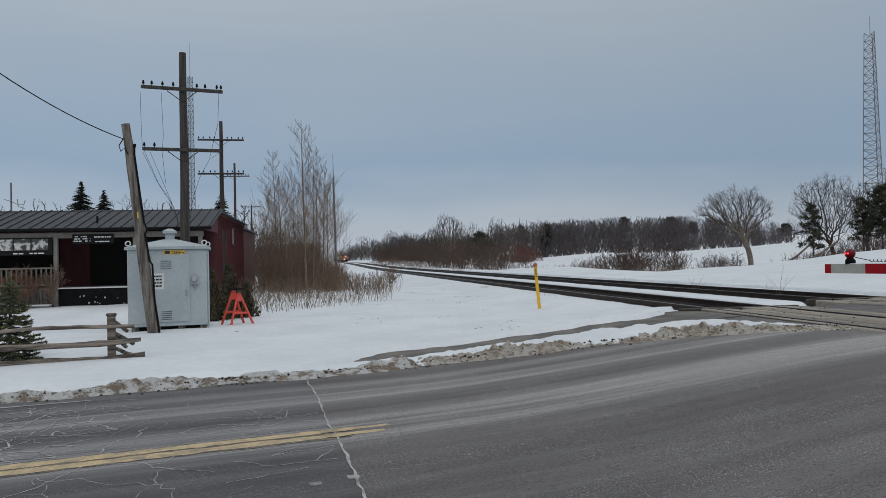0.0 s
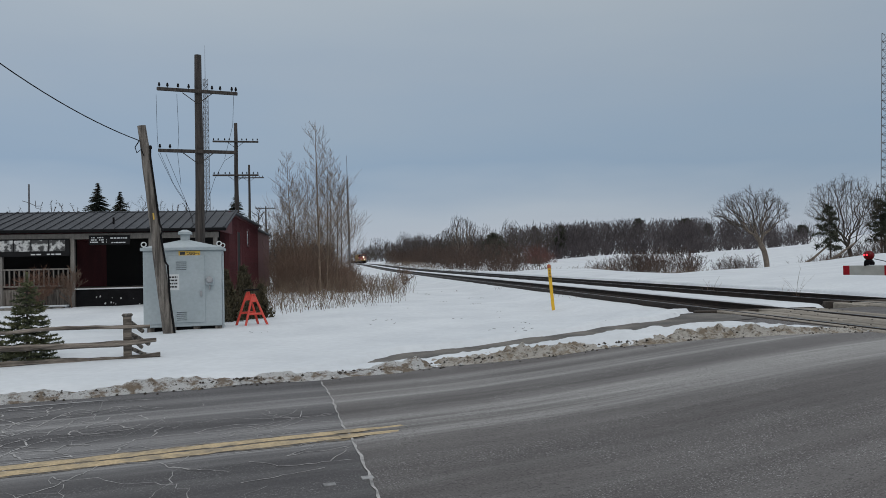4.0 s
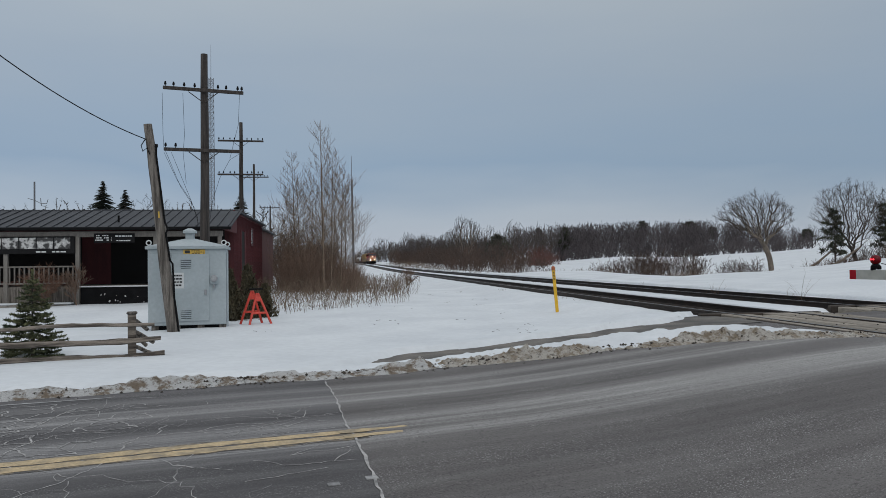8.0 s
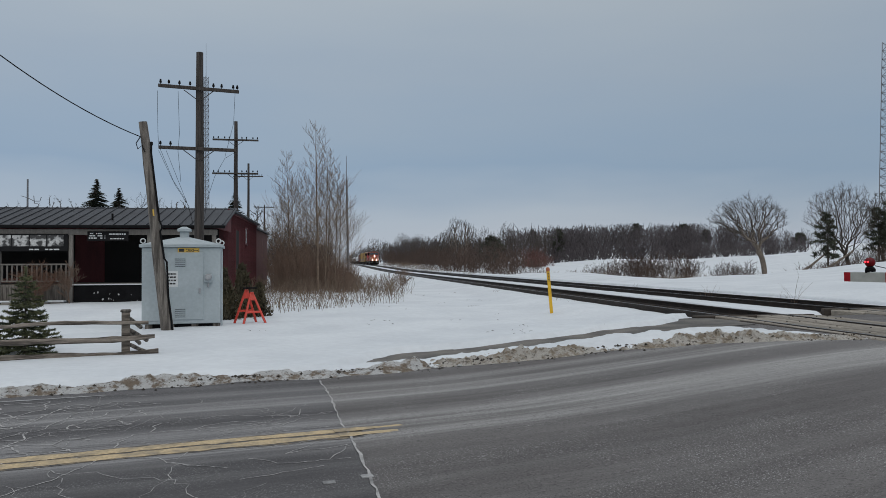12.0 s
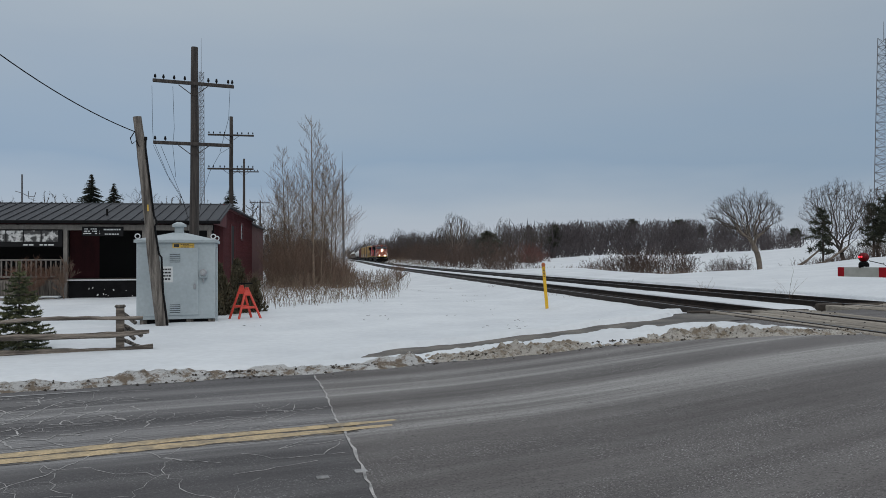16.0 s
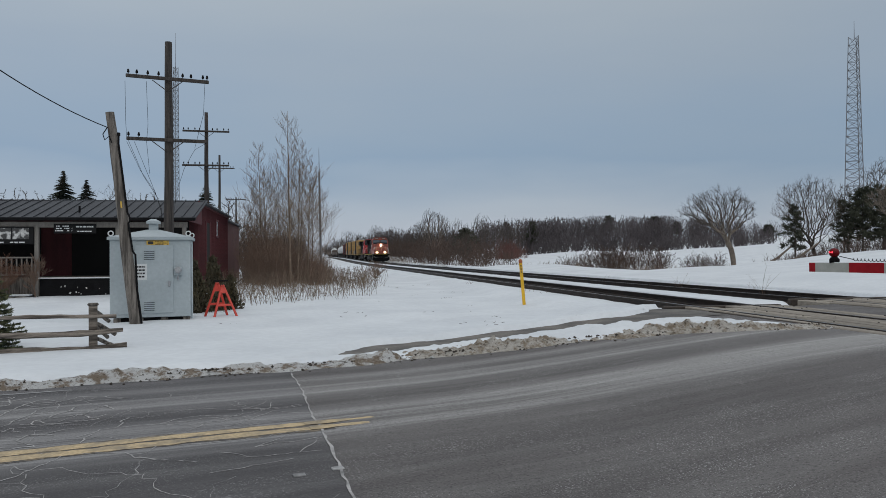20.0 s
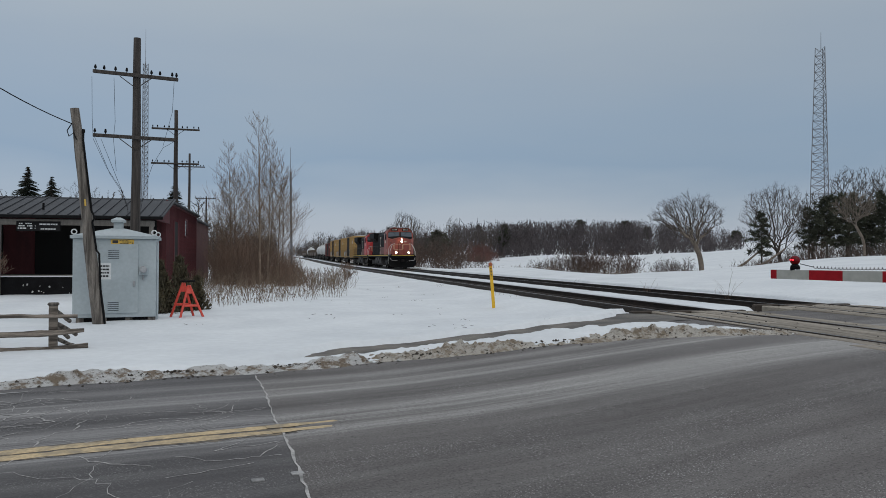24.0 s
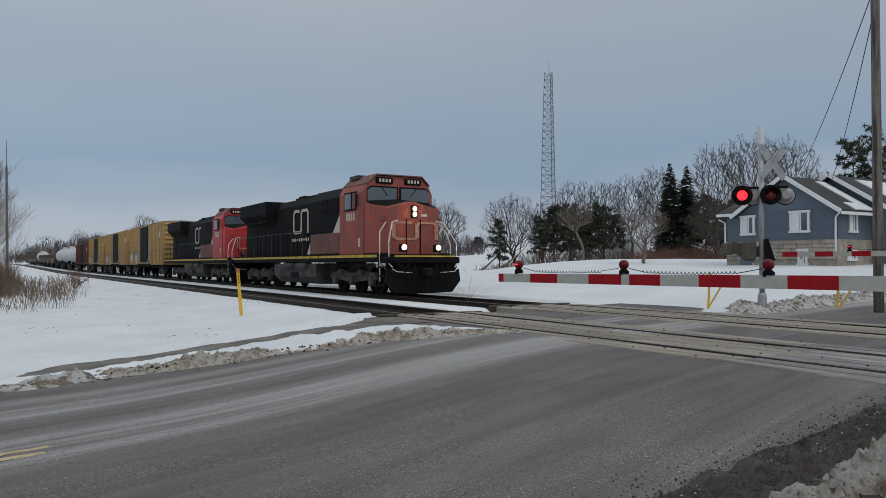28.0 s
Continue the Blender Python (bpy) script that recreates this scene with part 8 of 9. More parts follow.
def bollard(x, y, z):
    k = thing("marker_bracket", "bent yellow plastic marker standing in the snow", "marker post", pose(x, y, z, 0, 0, -40), "yellow markers by the crossing")
    part("upright", Mesh().tube((0, 0, -0.2), (0.06, 0, 0.95), 0.03, seg=6), MARKYEL, k)
    part("stay", Mesh().tube((0, 0, 0.0), (0.35, 0, 0.62), 0.025, seg=6), MARKYEL, k)


bollard(13.85, 15.6, ground_at(13.85, 15.6))
bollard(17.6, 14.9, ground_at(17.6, 14.9))
k = thing("roadside_pole", "weathered grey wooden utility pole beside the road", "utility pole", pose(16.85, 13.05, 0.3))
part("shaft", Mesh().path([Vector((0, 0, -0.3 + 2.1 * i)) for i in range(7)], [0.12 - 0.005 * i for i in range(7)], 14), GREYWOOD, k, smooth=True)
for a, b in (((0, 0, 8.1), (16.9, 18.3, 5.8)), ((0, 0, 7.6), (22.0, 20.5, 5.6))):
    a, b = Vector(a), Vector(b)
    part("wire", Mesh().path([a.lerp(b, t) + Vector((0, 0, -1.6 * t * (1 - t))) for t in np.linspace(0, 1, 14)], 0.012, 4), BLACK, k, "sagging overhead wire")


# ---- train ----
LOCORED = mat("loco_red", (0.36, 0.075, 0.048), 0.55, var=0.25, scale=1.3, fine=14.0, bump=0.06, other=(0.225, 0.060, 0.046), stretch=(1.5, 1.5, 0.5), detail=9.0)
BRIGHTRED = mat("loco_fresh_red", (0.50, 0.035, 0.035), 0.45, var=0.15, scale=1.1, fine=14.0, bump=0.05)
FADEDRED = mat("loco_faded_red", (0.20, 0.075, 0.062), 0.7, var=0.3, scale=1.5, fine=14.0, bump=0.08, other=(0.12, 0.055, 0.048))
LOCOBLACK = mat("loco_black", (0.0065, 0.007, 0.008), 0.65, var=0.35, scale=0.9, fine=12.0, bump=0.06, other=(0.011, 0.0105, 0.0105), spec=0.08)
GRIME = mat("underframe_grime", (0.022, 0.020, 0.019), 0.9, var=0.5, scale=2.0, fine=18.0, bump=0.2, other=(0.008, 0.0076, 0.0072), spec=0.1)
TANKGREY = mat("tank_grey", (0.088, 0.085, 0.084), 0.75, var=0.45, scale=1.6, fine=14.0, bump=0.1, other=(0.035, 0.033, 0.032), spec=0.25)
STRIPE = mat("sill_yellow", (0.66, 0.46, 0.05), 0.6, var=0.25, scale=2.0, fine=14.0, bump=0.02, other=(0.42, 0.29, 0.06))
CREAMW = mat("loco_white", (0.60, 0.54, 0.46), 0.6, var=0.2, scale=2.0, fine=14.0, bump=0.02)
TANBAND = mat("faded_band", (0.52, 0.30, 0.19), 0.65, var=0.3, scale=4.0, fine=14.0, bump=0.02, other=(0.42, 0.17, 0.11))
RAILWHITE = mat("handrail_white", (0.60, 0.58, 0.56), 0.5, var=0.15, scale=4.0, bump=0.0)
GLASSL = glass("cab_glass", (0.10, 0.12, 0.14), 0.05)
HEAD = glow("headlight", (1.0, 0.80, 0.48), 90.0)
REFLECTOR = glow("lamp_reflector", (1.0, 0.66, 0.30), 1.5)
BOXYEL = mat("boxcar_yellow", (0.47, 0.305, 0.115), 0.65, var=0.25, scale=0.8, fine=10.0, bump=0.06, other=(0.37, 0.235, 0.09), stretch=(1, 1, 0.5))
BOXRED = mat("boxcar_maroon", (0.17, 0.040, 0.032), 0.7, var=0.25, scale=0.8, fine=10.0, bump=0.06, other=(0.11, 0.032, 0.028))
TANKW = mat("tank_white", (0.62, 0.63, 0.63), 0.5, var=0.18, scale=0.9, fine=9.0, bump=0.04, other=(0.46, 0.46, 0.45))
HOPGREY = mat("hopper_brown", (0.16, 0.125, 0.10), 0.75, var=0.25, scale=0.8, fine=9.0, bump=0.06)
GRAF = [mat("spray_paint", c, 0.5, var=0.3, scale=3.0, bump=0.0) for c in ((0.30, 0.42, 0.45), (0.55, 0.55, 0.52), (0.10, 0.20, 0.32))]


def emblem(parent, mk, material):
    """One continuous bent band, as painted on the panels."""
    way = [(0.62, 0.96), (0.16, 0.96), (0.04, 0.84), (0.04, 0.16), (0.16, 0.04), (0.70, 0.04), (0.80, 0.14), (0.80, 0.86), (0.90, 0.96), (1.34, 0.96), (1.44, 0.86), (1.44, 0.0)]
    w, left, right = 0.062, [], []
    for i, (u, v) in enumerate(way):
        (ua, va), (ub, vb) = way[max(0, i - 1)], way[min(len(way) - 1, i + 1)]
        d0, d1 = Vector((u - ua, v - va)), Vector((ub - u, vb - v))
        d0, d1 = (d0 if i else d1).normalized(), (d1 if i < len(way) - 1 else d0).normalized()
        t = (d0 + d1).normalized()
        k = w / max(0.45, t.dot(d1))
        left.append((u - t.y * k, v + t.x * k))
        right.append((u + t.y * k, v - t.x * k))
    n = len(way)
    m = Mesh()
    m.add([mk(u, v, k) for k in (0, 1) for side in (left, right) for u, v in side], [f for i in range(n - 1) for f in ((2 * n + i, 2 * n + i + 1, 3 * n + i + 1, 3 * n + i), (i, n + i, n + i + 1, i + 1), (i, i + 1, 2 * n + i + 1, 2 * n + i), (n + i, 3 * n + i, 3 * n + i + 1, n + i + 1))])
    part("emblem_band", m, material, parent, "pale bent emblem band")


def wheelset(parent, y, r=0.51, gauge=0.7525):
    for sg in (-1, 1):
        w = part("wheel", Mesh().lathe([(r - 0.06, -0.07), (r, -0.065), (r + 0.0, 0.055), (r + 0.03, 0.07), (r + 0.02, 0.085), (r - 0.08, 0.08)], "x", 24, (0, 0, 0)), GRIME, parent, "steel wheel", m=pose(-sg * gauge, y, r, 0, 0, 0 if sg > 0 else 180))
        part("axle_box", Mesh().box((sg * 1.12, y, r), (0.22, 0.36, 0.36), c_edge=0.04), TANKGREY, parent)


def truck(parent, y, axles, kind_):
    """Side frames, springs and wheels."""
    span = max(axles) - min(axles)
    for sg in (-1, 1):
        o = [(-span / 2 - 0.55, 0.62), (-span / 2 - 0.3, 0.84), (-span / 4, 0.92), (0, 0.8), (span / 4, 0.92), (span / 2 + 0.3, 0.84), (span / 2 + 0.55, 0.62), (span / 2 + 0.2, 0.58), (span / 4, 0.52), (0, 0.42), (-span / 4, 0.52), (-span / 2 - 0.2, 0.58)]
        part("side_frame", Mesh().extrude([(y + a, b) for a, b in o], "x", sg * 1.0, sg * 1.16), TANKGREY, parent, "cast steel truck side frame")
        for d in (-0.5, 0.5):
            part("brake_cylinder", Mesh().tube((sg * 1.2, y + d * span * 0.55 - 0.18, 0.86), (sg * 1.2, y + d * span * 0.55 + 0.18, 0.86), 0.11, seg=10), TANKGREY, parent)
    for a in axles:
        wheelset(parent, y + a)


def locomotive(name, label, redmat, lights):
    rng = random.Random(601)
    L = thing(name, label, "locomotive")
    part("pilot", Mesh().extrude([(-1.5, 0.98), (1.5, 0.98), (1.56, 0.55), (1.2, 0.14), (0.2, 0.10), (-0.2, 0.10), (-1.2, 0.14), (-1.56, 0.55)], "y", -0.22, -0.08), LOCOBLACK, L, "black snow plough pilot")
    part("anticlimber", Mesh().box((0, -0.35, 1.32), (3.0, 0.7, 0.24), c_edge=0.03), LOCOBLACK, L)
    part("anticlimber_edge", Mesh().box((0, 0.006, 1.46), (2.5, 0.02, 0.05)), STRIPE, L, "yellow painted step edge")
    part("end_plate", Mesh().box((0, -0.3, 1.06), (2.9, 0.12, 0.5)), LOCOBLACK, L, "black end plate")
    cp = part("coupler", Mesh().box((0, 0.16, 0.88), (0.3, 0.5, 0.28), c_edge=0.05), GRIME, L, "heavy knuckle coupler")
    part("knuckle", Mesh().box((0.08, 0.46, 0.88), (0.2, 0.16, 0.32), c_edge=0.05), GRIME, cp)
    for x in (-0.95, -0.7, -0.45, 0.45, 0.7, 0.95):
        part("air_hose", Mesh().path([Vector((x, 0.0, 1.15)), Vector((x * 0.97, 0.12, 0.95)), Vector((x * 0.9, 0.15, 0.7)), Vector((x * 0.8, 0.12, 0.55))], 0.025, 6), BLACK, L)
    part("mu_cable", Mesh().path([Vector((0.55, 0.02, 1.28)), Vector((0.9, 0.12, 1.0)), Vector((1.15, 0.08, 1.15)), Vector((1.2, 0.03, 1.3))], 0.03, 6), BLACK, L)
    part("grab_bar", Mesh().path([Vector((-1.35, 0.02, 1.0)), Vector((-1.2, 0.12, 0.9)), Vector((-0.6, 0.12, 0.86))], 0.016, 6), RAILWHITE, L)
    part("grab_bar", Mesh().path([Vector((1.35, 0.02, 1.0)), Vector((1.2, 0.12, 0.9)), Vector((0.6, 0.12, 0.86))], 0.016, 6), RAILWHITE, L)
    part("sill", Mesh().box((0, -11.3, 1.40), (3.02, 21.2, 0.28), c_edge=0.02), LOCOBLACK, L, "black frame sill")
    for sg in (-1, 1):
        y = -1.0
        while y > -21.8:
            part("sill_stripe", Mesh().box((sg * 1.515, y - 0.52, 1.47), (0.012, 1.0, 0.10)), STRIPE, L, "yellow reflective sill stripe")
            y -= 1.06
        part("walkway_edge", Mesh().box((sg * 1.3, -11.3, 1.56), (0.4, 21.0, 0.04)), GRIME, L)
    # nose
    plan = [(-1.47, -2.6), (-1.47, -1.75), (-1.08, -0.95), (1.08, -0.95), (1.47, -1.75), (1.47, -2.6)]
    tops = [3.58, 3.38, 3.24, 3.24, 3.38, 3.58]
    vs = [(x, y, 1.45) for x, y in plan] + [(x, y, t) for (x, y), t in zip(plan, tops)] + [(0, -0.93, 3.50), (0, -2.6, 3.70)]
    fs = [(0, 1, 7, 6), (1, 2, 8, 7), (2, 3, 9, 12, 8), (3, 4, 10, 9), (4, 5, 11, 10), (5, 0, 6, 13, 11), (6, 7, 8, 12, 13), (13, 12, 9, 10, 11), (5, 4, 3, 2, 1, 0)]
    nose = part("nose", Mesh().add(vs, fs), redmat, L, "orange-red short nose")
    vs = [(-1.40, -2.58, 3.602), (-1.38, -1.8, 3.405), (-1.0, -1.06, 3.275), (0, -1.04, 3.515), (1.0, -1.06, 3.275), (1.38, -1.8, 3.405), (1.40, -2.58, 3.602), (0, -2.58, 3.71)]
    part("glare_panel", Mesh().add([(a, b, c + 0.012) for a, b, c in vs], [(0, 1, 2, 3, 7), (7, 3, 4, 5, 6)]), LOCOBLACK, nose, "dark anti-glare panel on the nose")
    hb = part("headlight_box", Mesh().box((0, -0.94, 3.13), (0.26, 0.1, 0.46), c_edge=0.02), BLACK, nose, "headlight housing")
    for z in (3.02, 3.24):
        part("headlight", Mesh().lathe([(0.078, 0.0), (0.078, 0.03), (0.05, 0.045)], "y", 16, (0, -0.89, z)), REFLECTOR if lights else GLASSL, hb, "lit twin headlight")
        if lights:
            part("bulb", Mesh().lathe([(0.074, 0.035), (0.066, 0.05), (0.02, 0.058)], "y", 14, (0, -0.89, z)), HEAD, hb, "bright lamp")
    for x in (-0.72, 0.72):
        db = part("ditch_light_box", Mesh().box((x, -0.42, 1.76), (0.26, 0.22, 0.28), c_edge=0.03), LOCOBLACK, L, "ditch light housing")
        part("ditch_light", Mesh().lathe([(0.10, 0.0), (0.10, 0.02), (0.06, 0.04)], "y", 16, (x, -0.31, 1.78)), REFLECTOR if lights else GLASSL, db, "lit ditch light")
        if lights:
            part("bulb", Mesh().lathe([(0.088, 0.03), (0.075, 0.05), (0.02, 0.058)], "y", 14, (x, -0.31, 1.78)), HEAD, db, "bright lamp")
    for x in (-0.26, 0.34):
        part("nose_post", Mesh().box((x, -0.91, 2.2), (0.028, 0.05, 1.3)), LOCOBLACK, nose)
    for x in (-1.18, 1.18):
        part("nose_marker", Mesh().box((x, -1.18, 2.86), (0.2, 0.16, 0.16), Euler((0, 0, math.copysign(0.9, -x))).to_matrix(), 0.01), FADEDRED, nose, "dull red marker lamp")
    part("nose_door", Mesh().box((0.45, -0.935, 2.2), (0.62, 0.03, 1.4), c_edge=0.01), redmat, nose)
    part("nose_plate", Mesh().box((-0.42, -0.93, 3.0), (0.26, 0.02, 0.1)), CREAMW, nose)
    emblem(nose, lambda u, v, k: (0.92 - u * 1.3, -0.913 + 0.008 * k, 2.08 + v * 0.66), TANBAND)
    # cab
    prof = [(-1.5, 1.45), (-1.5, 3.92), (-1.34, 4.24), (-0.98, 4.56), (0.98, 4.56), (1.34, 4.24), (1.5, 3.92), (1.5, 1.45)]
    cab = part("cab", Mesh().extrude(prof, "y", -4.85, -2.35), redmat, L, "orange-red wide cab")
    part("cab_roof", Mesh().extrude([(-1.36, 4.25), (-1.0, 4.58), (1.0, 4.58), (1.36, 4.25), (1.0, 4.62), (-1.0, 4.62)], "y", -4.9, -2.22), FADEDRED, cab, "weathered cab roof")
    for sg in (-1, 1):
        o = [(sg * 0.10, 3.66), (sg * 1.34, 3.58), (sg * 1.34, 3.98), (sg * 1.18, 4.10), (sg * 0.10, 4.10)]
        fr = part("windshield_frame", Mesh().extrude([(x + (0.06 if x * sg < 0.5 else -0.0) * -sg, z + (0.06 if z > 3.8 else -0.06)) for x, z in o], "y", -2.35, -2.30), BLACK, cab, "black windshield frame")
        part("windshield", Mesh().extrude(o, "y", -2.30, -2.285), GLASSL, fr, "grey reflecting windshield")
        part("wiper", Mesh().tube((sg * 0.75, -2.27, 4.1), (sg * 0.5, -2.27, 3.8), 0.012, seg=5), BLACK, fr)
        nb = part("number_board", Mesh().box((sg * 0.62, -2.33, 4.38), (0.72, 0.14, 0.24), c_edge=0.03), BLACK, cab, "black number board")
        for i in range(4):
            part("number_bar", Mesh().box((sg * 0.62 - 0.21 + i * 0.14, -2.255, 4.38), (0.085, 0.006, 0.13)), CREAMW, nb)
        for y, w in ((-3.25, 0.34), (-3.9, 0.66)):
            wf = part("side_window_frame", Mesh().box((sg * 1.5, y, 3.62), (0.05, w + 0.12, 0.72), c_edge=0.01), BLACK, cab)
            part("side_window", Mesh().box((sg * 1.522, y, 3.62), (0.02, w, 0.6)), GLASSL if y < -3.5 else FADEDRED, wf, "cab side window")
        part("mirror", Mesh().box((sg * 1.58, -2.85, 3.6), (0.06, 0.12, 0.5), c_edge=0.015), LOCOBLACK, cab)
        for i in range(4):
            part("number_bar", Mesh().box((sg * 1.506, -3.3 - i * 0.24, 3.02), (0.012, 0.15, 0.3)), CREAMW, cab)
        part("cab_plate", Mesh().box((sg * 1.506, -2.75, 2.0), (0.012, 0.2, 0.34)), CREAMW, cab)
    part("horn", Mesh().box((0.4, -3.9, 4.66), (0.3, 0.5, 0.14), c_edge=0.03), FADEDRED, cab)
    part("roof_unit", Mesh().box((0.95, -4.1, 4.60), (0.5, 0.9, 0.16), c_edge=0.03), TANKGREY, cab, "grey roof unit")
    part("antenna", Mesh().path([Vector((-0.35, -2.7, 4.5)), Vector((-0.35, -2.7, 4.64)), Vector((-0.75, -2.7, 4.64)), Vector((-0.75, -2.7, 4.5))], 0.02, 6), BLACK, cab)
    # electrical cabinet behind the cab, then the long hood and the radiators
    ec = part("electrical_cabinet", Mesh().extrude([(-1.32, 1.5), (-1.32, 3.9), (-0.9, 4.36), (0.9, 4.36), (1.32, 3.9), (1.32, 1.5)], "y", -9.2, -4.85), LOCOBLACK, L, "black electrical cabinet")
    for sg in (-1, 1):
        for y in (-5.9, -7.1):
            part("grille", Mesh().box((sg * 1.325, y, 3.62), (0.03, 0.75, 0.6), c_edge=0.01), BLACK, ec, "dark intake grille")
        part("side_box", Mesh().box((sg * 1.24, -6.7, 2.02), (0.5, 3.6, 0.86), c_edge=0.03), FADEDRED, L, "faded red equipment box")
        part("white_flash", Mesh().add([(sg * 1.33, -4.9, 2.45), (sg * 1.33, -6.1, 2.45), (sg * 1.33, -4.9, 3.5), (sg * 1.345, -4.9, 2.45), (sg * 1.345, -6.1, 2.45), (sg * 1.345, -4.9, 3.5)], [(0, 1, 2), (3, 4, 5), (0, 1, 4, 3), (1, 2, 5, 4), (2, 0, 3, 5)]), CREAMW, ec, "cream diagonal flash")
        part("white_flash", Mesh().add([(sg * 1.49, -8.5, 1.6), (sg * 1.49, -8.9, 1.6), (sg * 1.49, -8.5, 2.1), (sg * 1.505, -8.5, 1.6), (sg * 1.505, -8.9, 1.6), (sg * 1.505, -8.5, 2.1)], [(0, 1, 2), (3, 4, 5), (0, 1, 4, 3), (1, 2, 5, 4), (2, 0, 3, 5)]), CREAMW, ec)
    hood = part("long_hood", Mesh().extrude([(-1.02, 1.5), (-1.02, 3.95), (-0.8, 4.28), (0.8, 4.28), (1.02, 3.95), (1.02, 1.5)], "y", -21.0, -9.2), LOCOBLACK, L, "black engine hood with doors")
    for sg in (-1, 1):
        for i in range(14):
            part("hood_door", Mesh().box((sg * 1.03, -9.7 - i * 0.78, 2.35), (0.03, 0.7, 1.4), c_edge=0.008), LOCOBLACK, hood)
        emblem(hood, lambda u, v, k: (sg * (1.05 + 0.008 * k), (-12.3 + u * 1.5) if sg > 0 else (-9.9 - u * 1.5), 2.62 + v * 1.1), CREAMW)
        for i in range(9):
            part("writing", Mesh().box((sg * 1.053, -9.7 - i * 0.33, 2.32), (0.01, 0.2, 0.15 if i % 3 else 0.08)), CREAMW, hood)
    part("hood_top", Mesh().box((0, -11.6, 4.34), (1.2, 3.6, 0.14), c_edge=0.03), GRIME, hood)
    part("exhaust", Mesh().box((0, -13.2, 4.44), (0.7, 0.9, 0.2), c_edge=0.03), GRIME, hood)
    rad = part("radiator", Mesh().extrude([(-1.02, 3.25), (-1.52, 3.72), (-1.52, 4.36), (1.52, 4.36), (1.52, 3.72), (1.02, 3.25)], "y", -20.6, -15.4), LOCOBLACK, L, "overhanging black radiator")
    for sg in (-1, 1):
        for y in (-16.6, -18.9):
            part("radiator_grille", Mesh().box((sg * 1.29, y, 3.47), (0.02, 1.9, 0.5), Euler((0, radians(-46 * sg), 0)).to_matrix()), BLACK, rad)
    # underframe
    tank = part("fuel_tank", Mesh().extrude([(-1.45, 1.2), (-1.45, 0.62), (-1.1, 0.30), (1.1, 0.30), (1.45, 0.62), (1.45, 1.2)], "y", -14.1, -7.9), TANKGREY, L, "grey fuel tank")
    for sg in (-1, 1):
        for y0, y1 in ((-10.6, -9.0), (-12.6, -11.0)):
            part("air_reservoir", Mesh().lathe([(0.14, y0), (0.21, y0 + 0.08), (0.21, y1 - 0.08), (0.14, y1)], "y", 16, (sg * 1.35, 0, 1.06)), TANKGREY, L, "grey air reservoir", smooth=True)
        part("tank_notch", Mesh().box((sg * 1.45, -10.8, 0.68), (0.03, 1.1, 0.26), c_edge=0.01), BLACK, tank)
        for y in (-0.55, -21.7):
            for z in (0.42, 0.74, 1.06):
                part("step", Mesh().box((sg * 1.4, y, z), (0.3, 0.5, 0.05)), GRIME, L)
            part("step_side", Mesh().box((sg * 1.5, y - 0.3, 0.85), (0.04, 0.06, 1.0)), GRIME, L)
        # handrails
        part("handrail", Mesh().path([Vector((sg * 1.48, -9.4, 2.62)), Vector((sg * 1.48, -21.2, 2.62))], 0.02, 6), TANKGREY, L, "grey side handrail")
        for i in range(8):
            part("stanchion", Mesh().tube((sg * 1.48, -9.6 - i * 1.65, 1.55), (sg * 1.48, -9.6 - i * 1.65, 2.62), 0.018, seg=6), TANKGREY, L)
        part("front_handrail", Mesh().path([Vector((sg * 1.50, -0.75, 0.55)), Vector((sg * 1.50, -0.78, 1.9)), Vector((sg * 1.42, -0.95, 2.35)), Vector((sg * 1.12, -1.05, 2.72))], 0.024, 7), RAILWHITE, L, "white front handrail")
        part("front_handrail", Mesh().path([Vector((sg * 1.30, -0.06, 1.05)), Vector((sg * 1.42, -0.12, 1.2)), Vector((sg * 1.42, -0.14, 1.95)), Vector((sg * 1.1, -0.55, 2.7)), Vector((sg * 0.8, -0.7, 2.78))], 0.024, 7), RAILWHITE, L, "white front handrail")
    part("rear_platform", Mesh().box((0, -21.9, 1.36), (3.0, 0.5, 0.2), c_edge=0.03), LOCOBLACK, L)
    part("rear_coupler", Mesh().box((0, -22.35, 0.88), (0.26, 0.6, 0.26), c_edge=0.04), GRIME, L)
    for o in L.children_recursive:
        if o.type == "MESH":
            o.data.transform(Matrix.Diagonal((1, 0.89, 1, 1)))
    truck(L, -3.85, (-1.75, 0, 1.75), 3)
    truck(L, -15.9, (-1.75, 0, 1.75), 3)
    return L


def freight_base(c, length):
    part("underframe", Mesh().box((0, -length / 2, 1.0), (2.3, length - 1.2, 0.24), c_edge=0.02), GRIME, c)
    for y in (-2.2, -length + 2.2):
        truck(c, y, (-0.88, 0.88), 2)
    for y in (0.0, -length):
        part("coupler", Mesh().box((0, y, 0.88), (0.24, 0.9, 0.24), c_edge=0.04), GRIME, c)


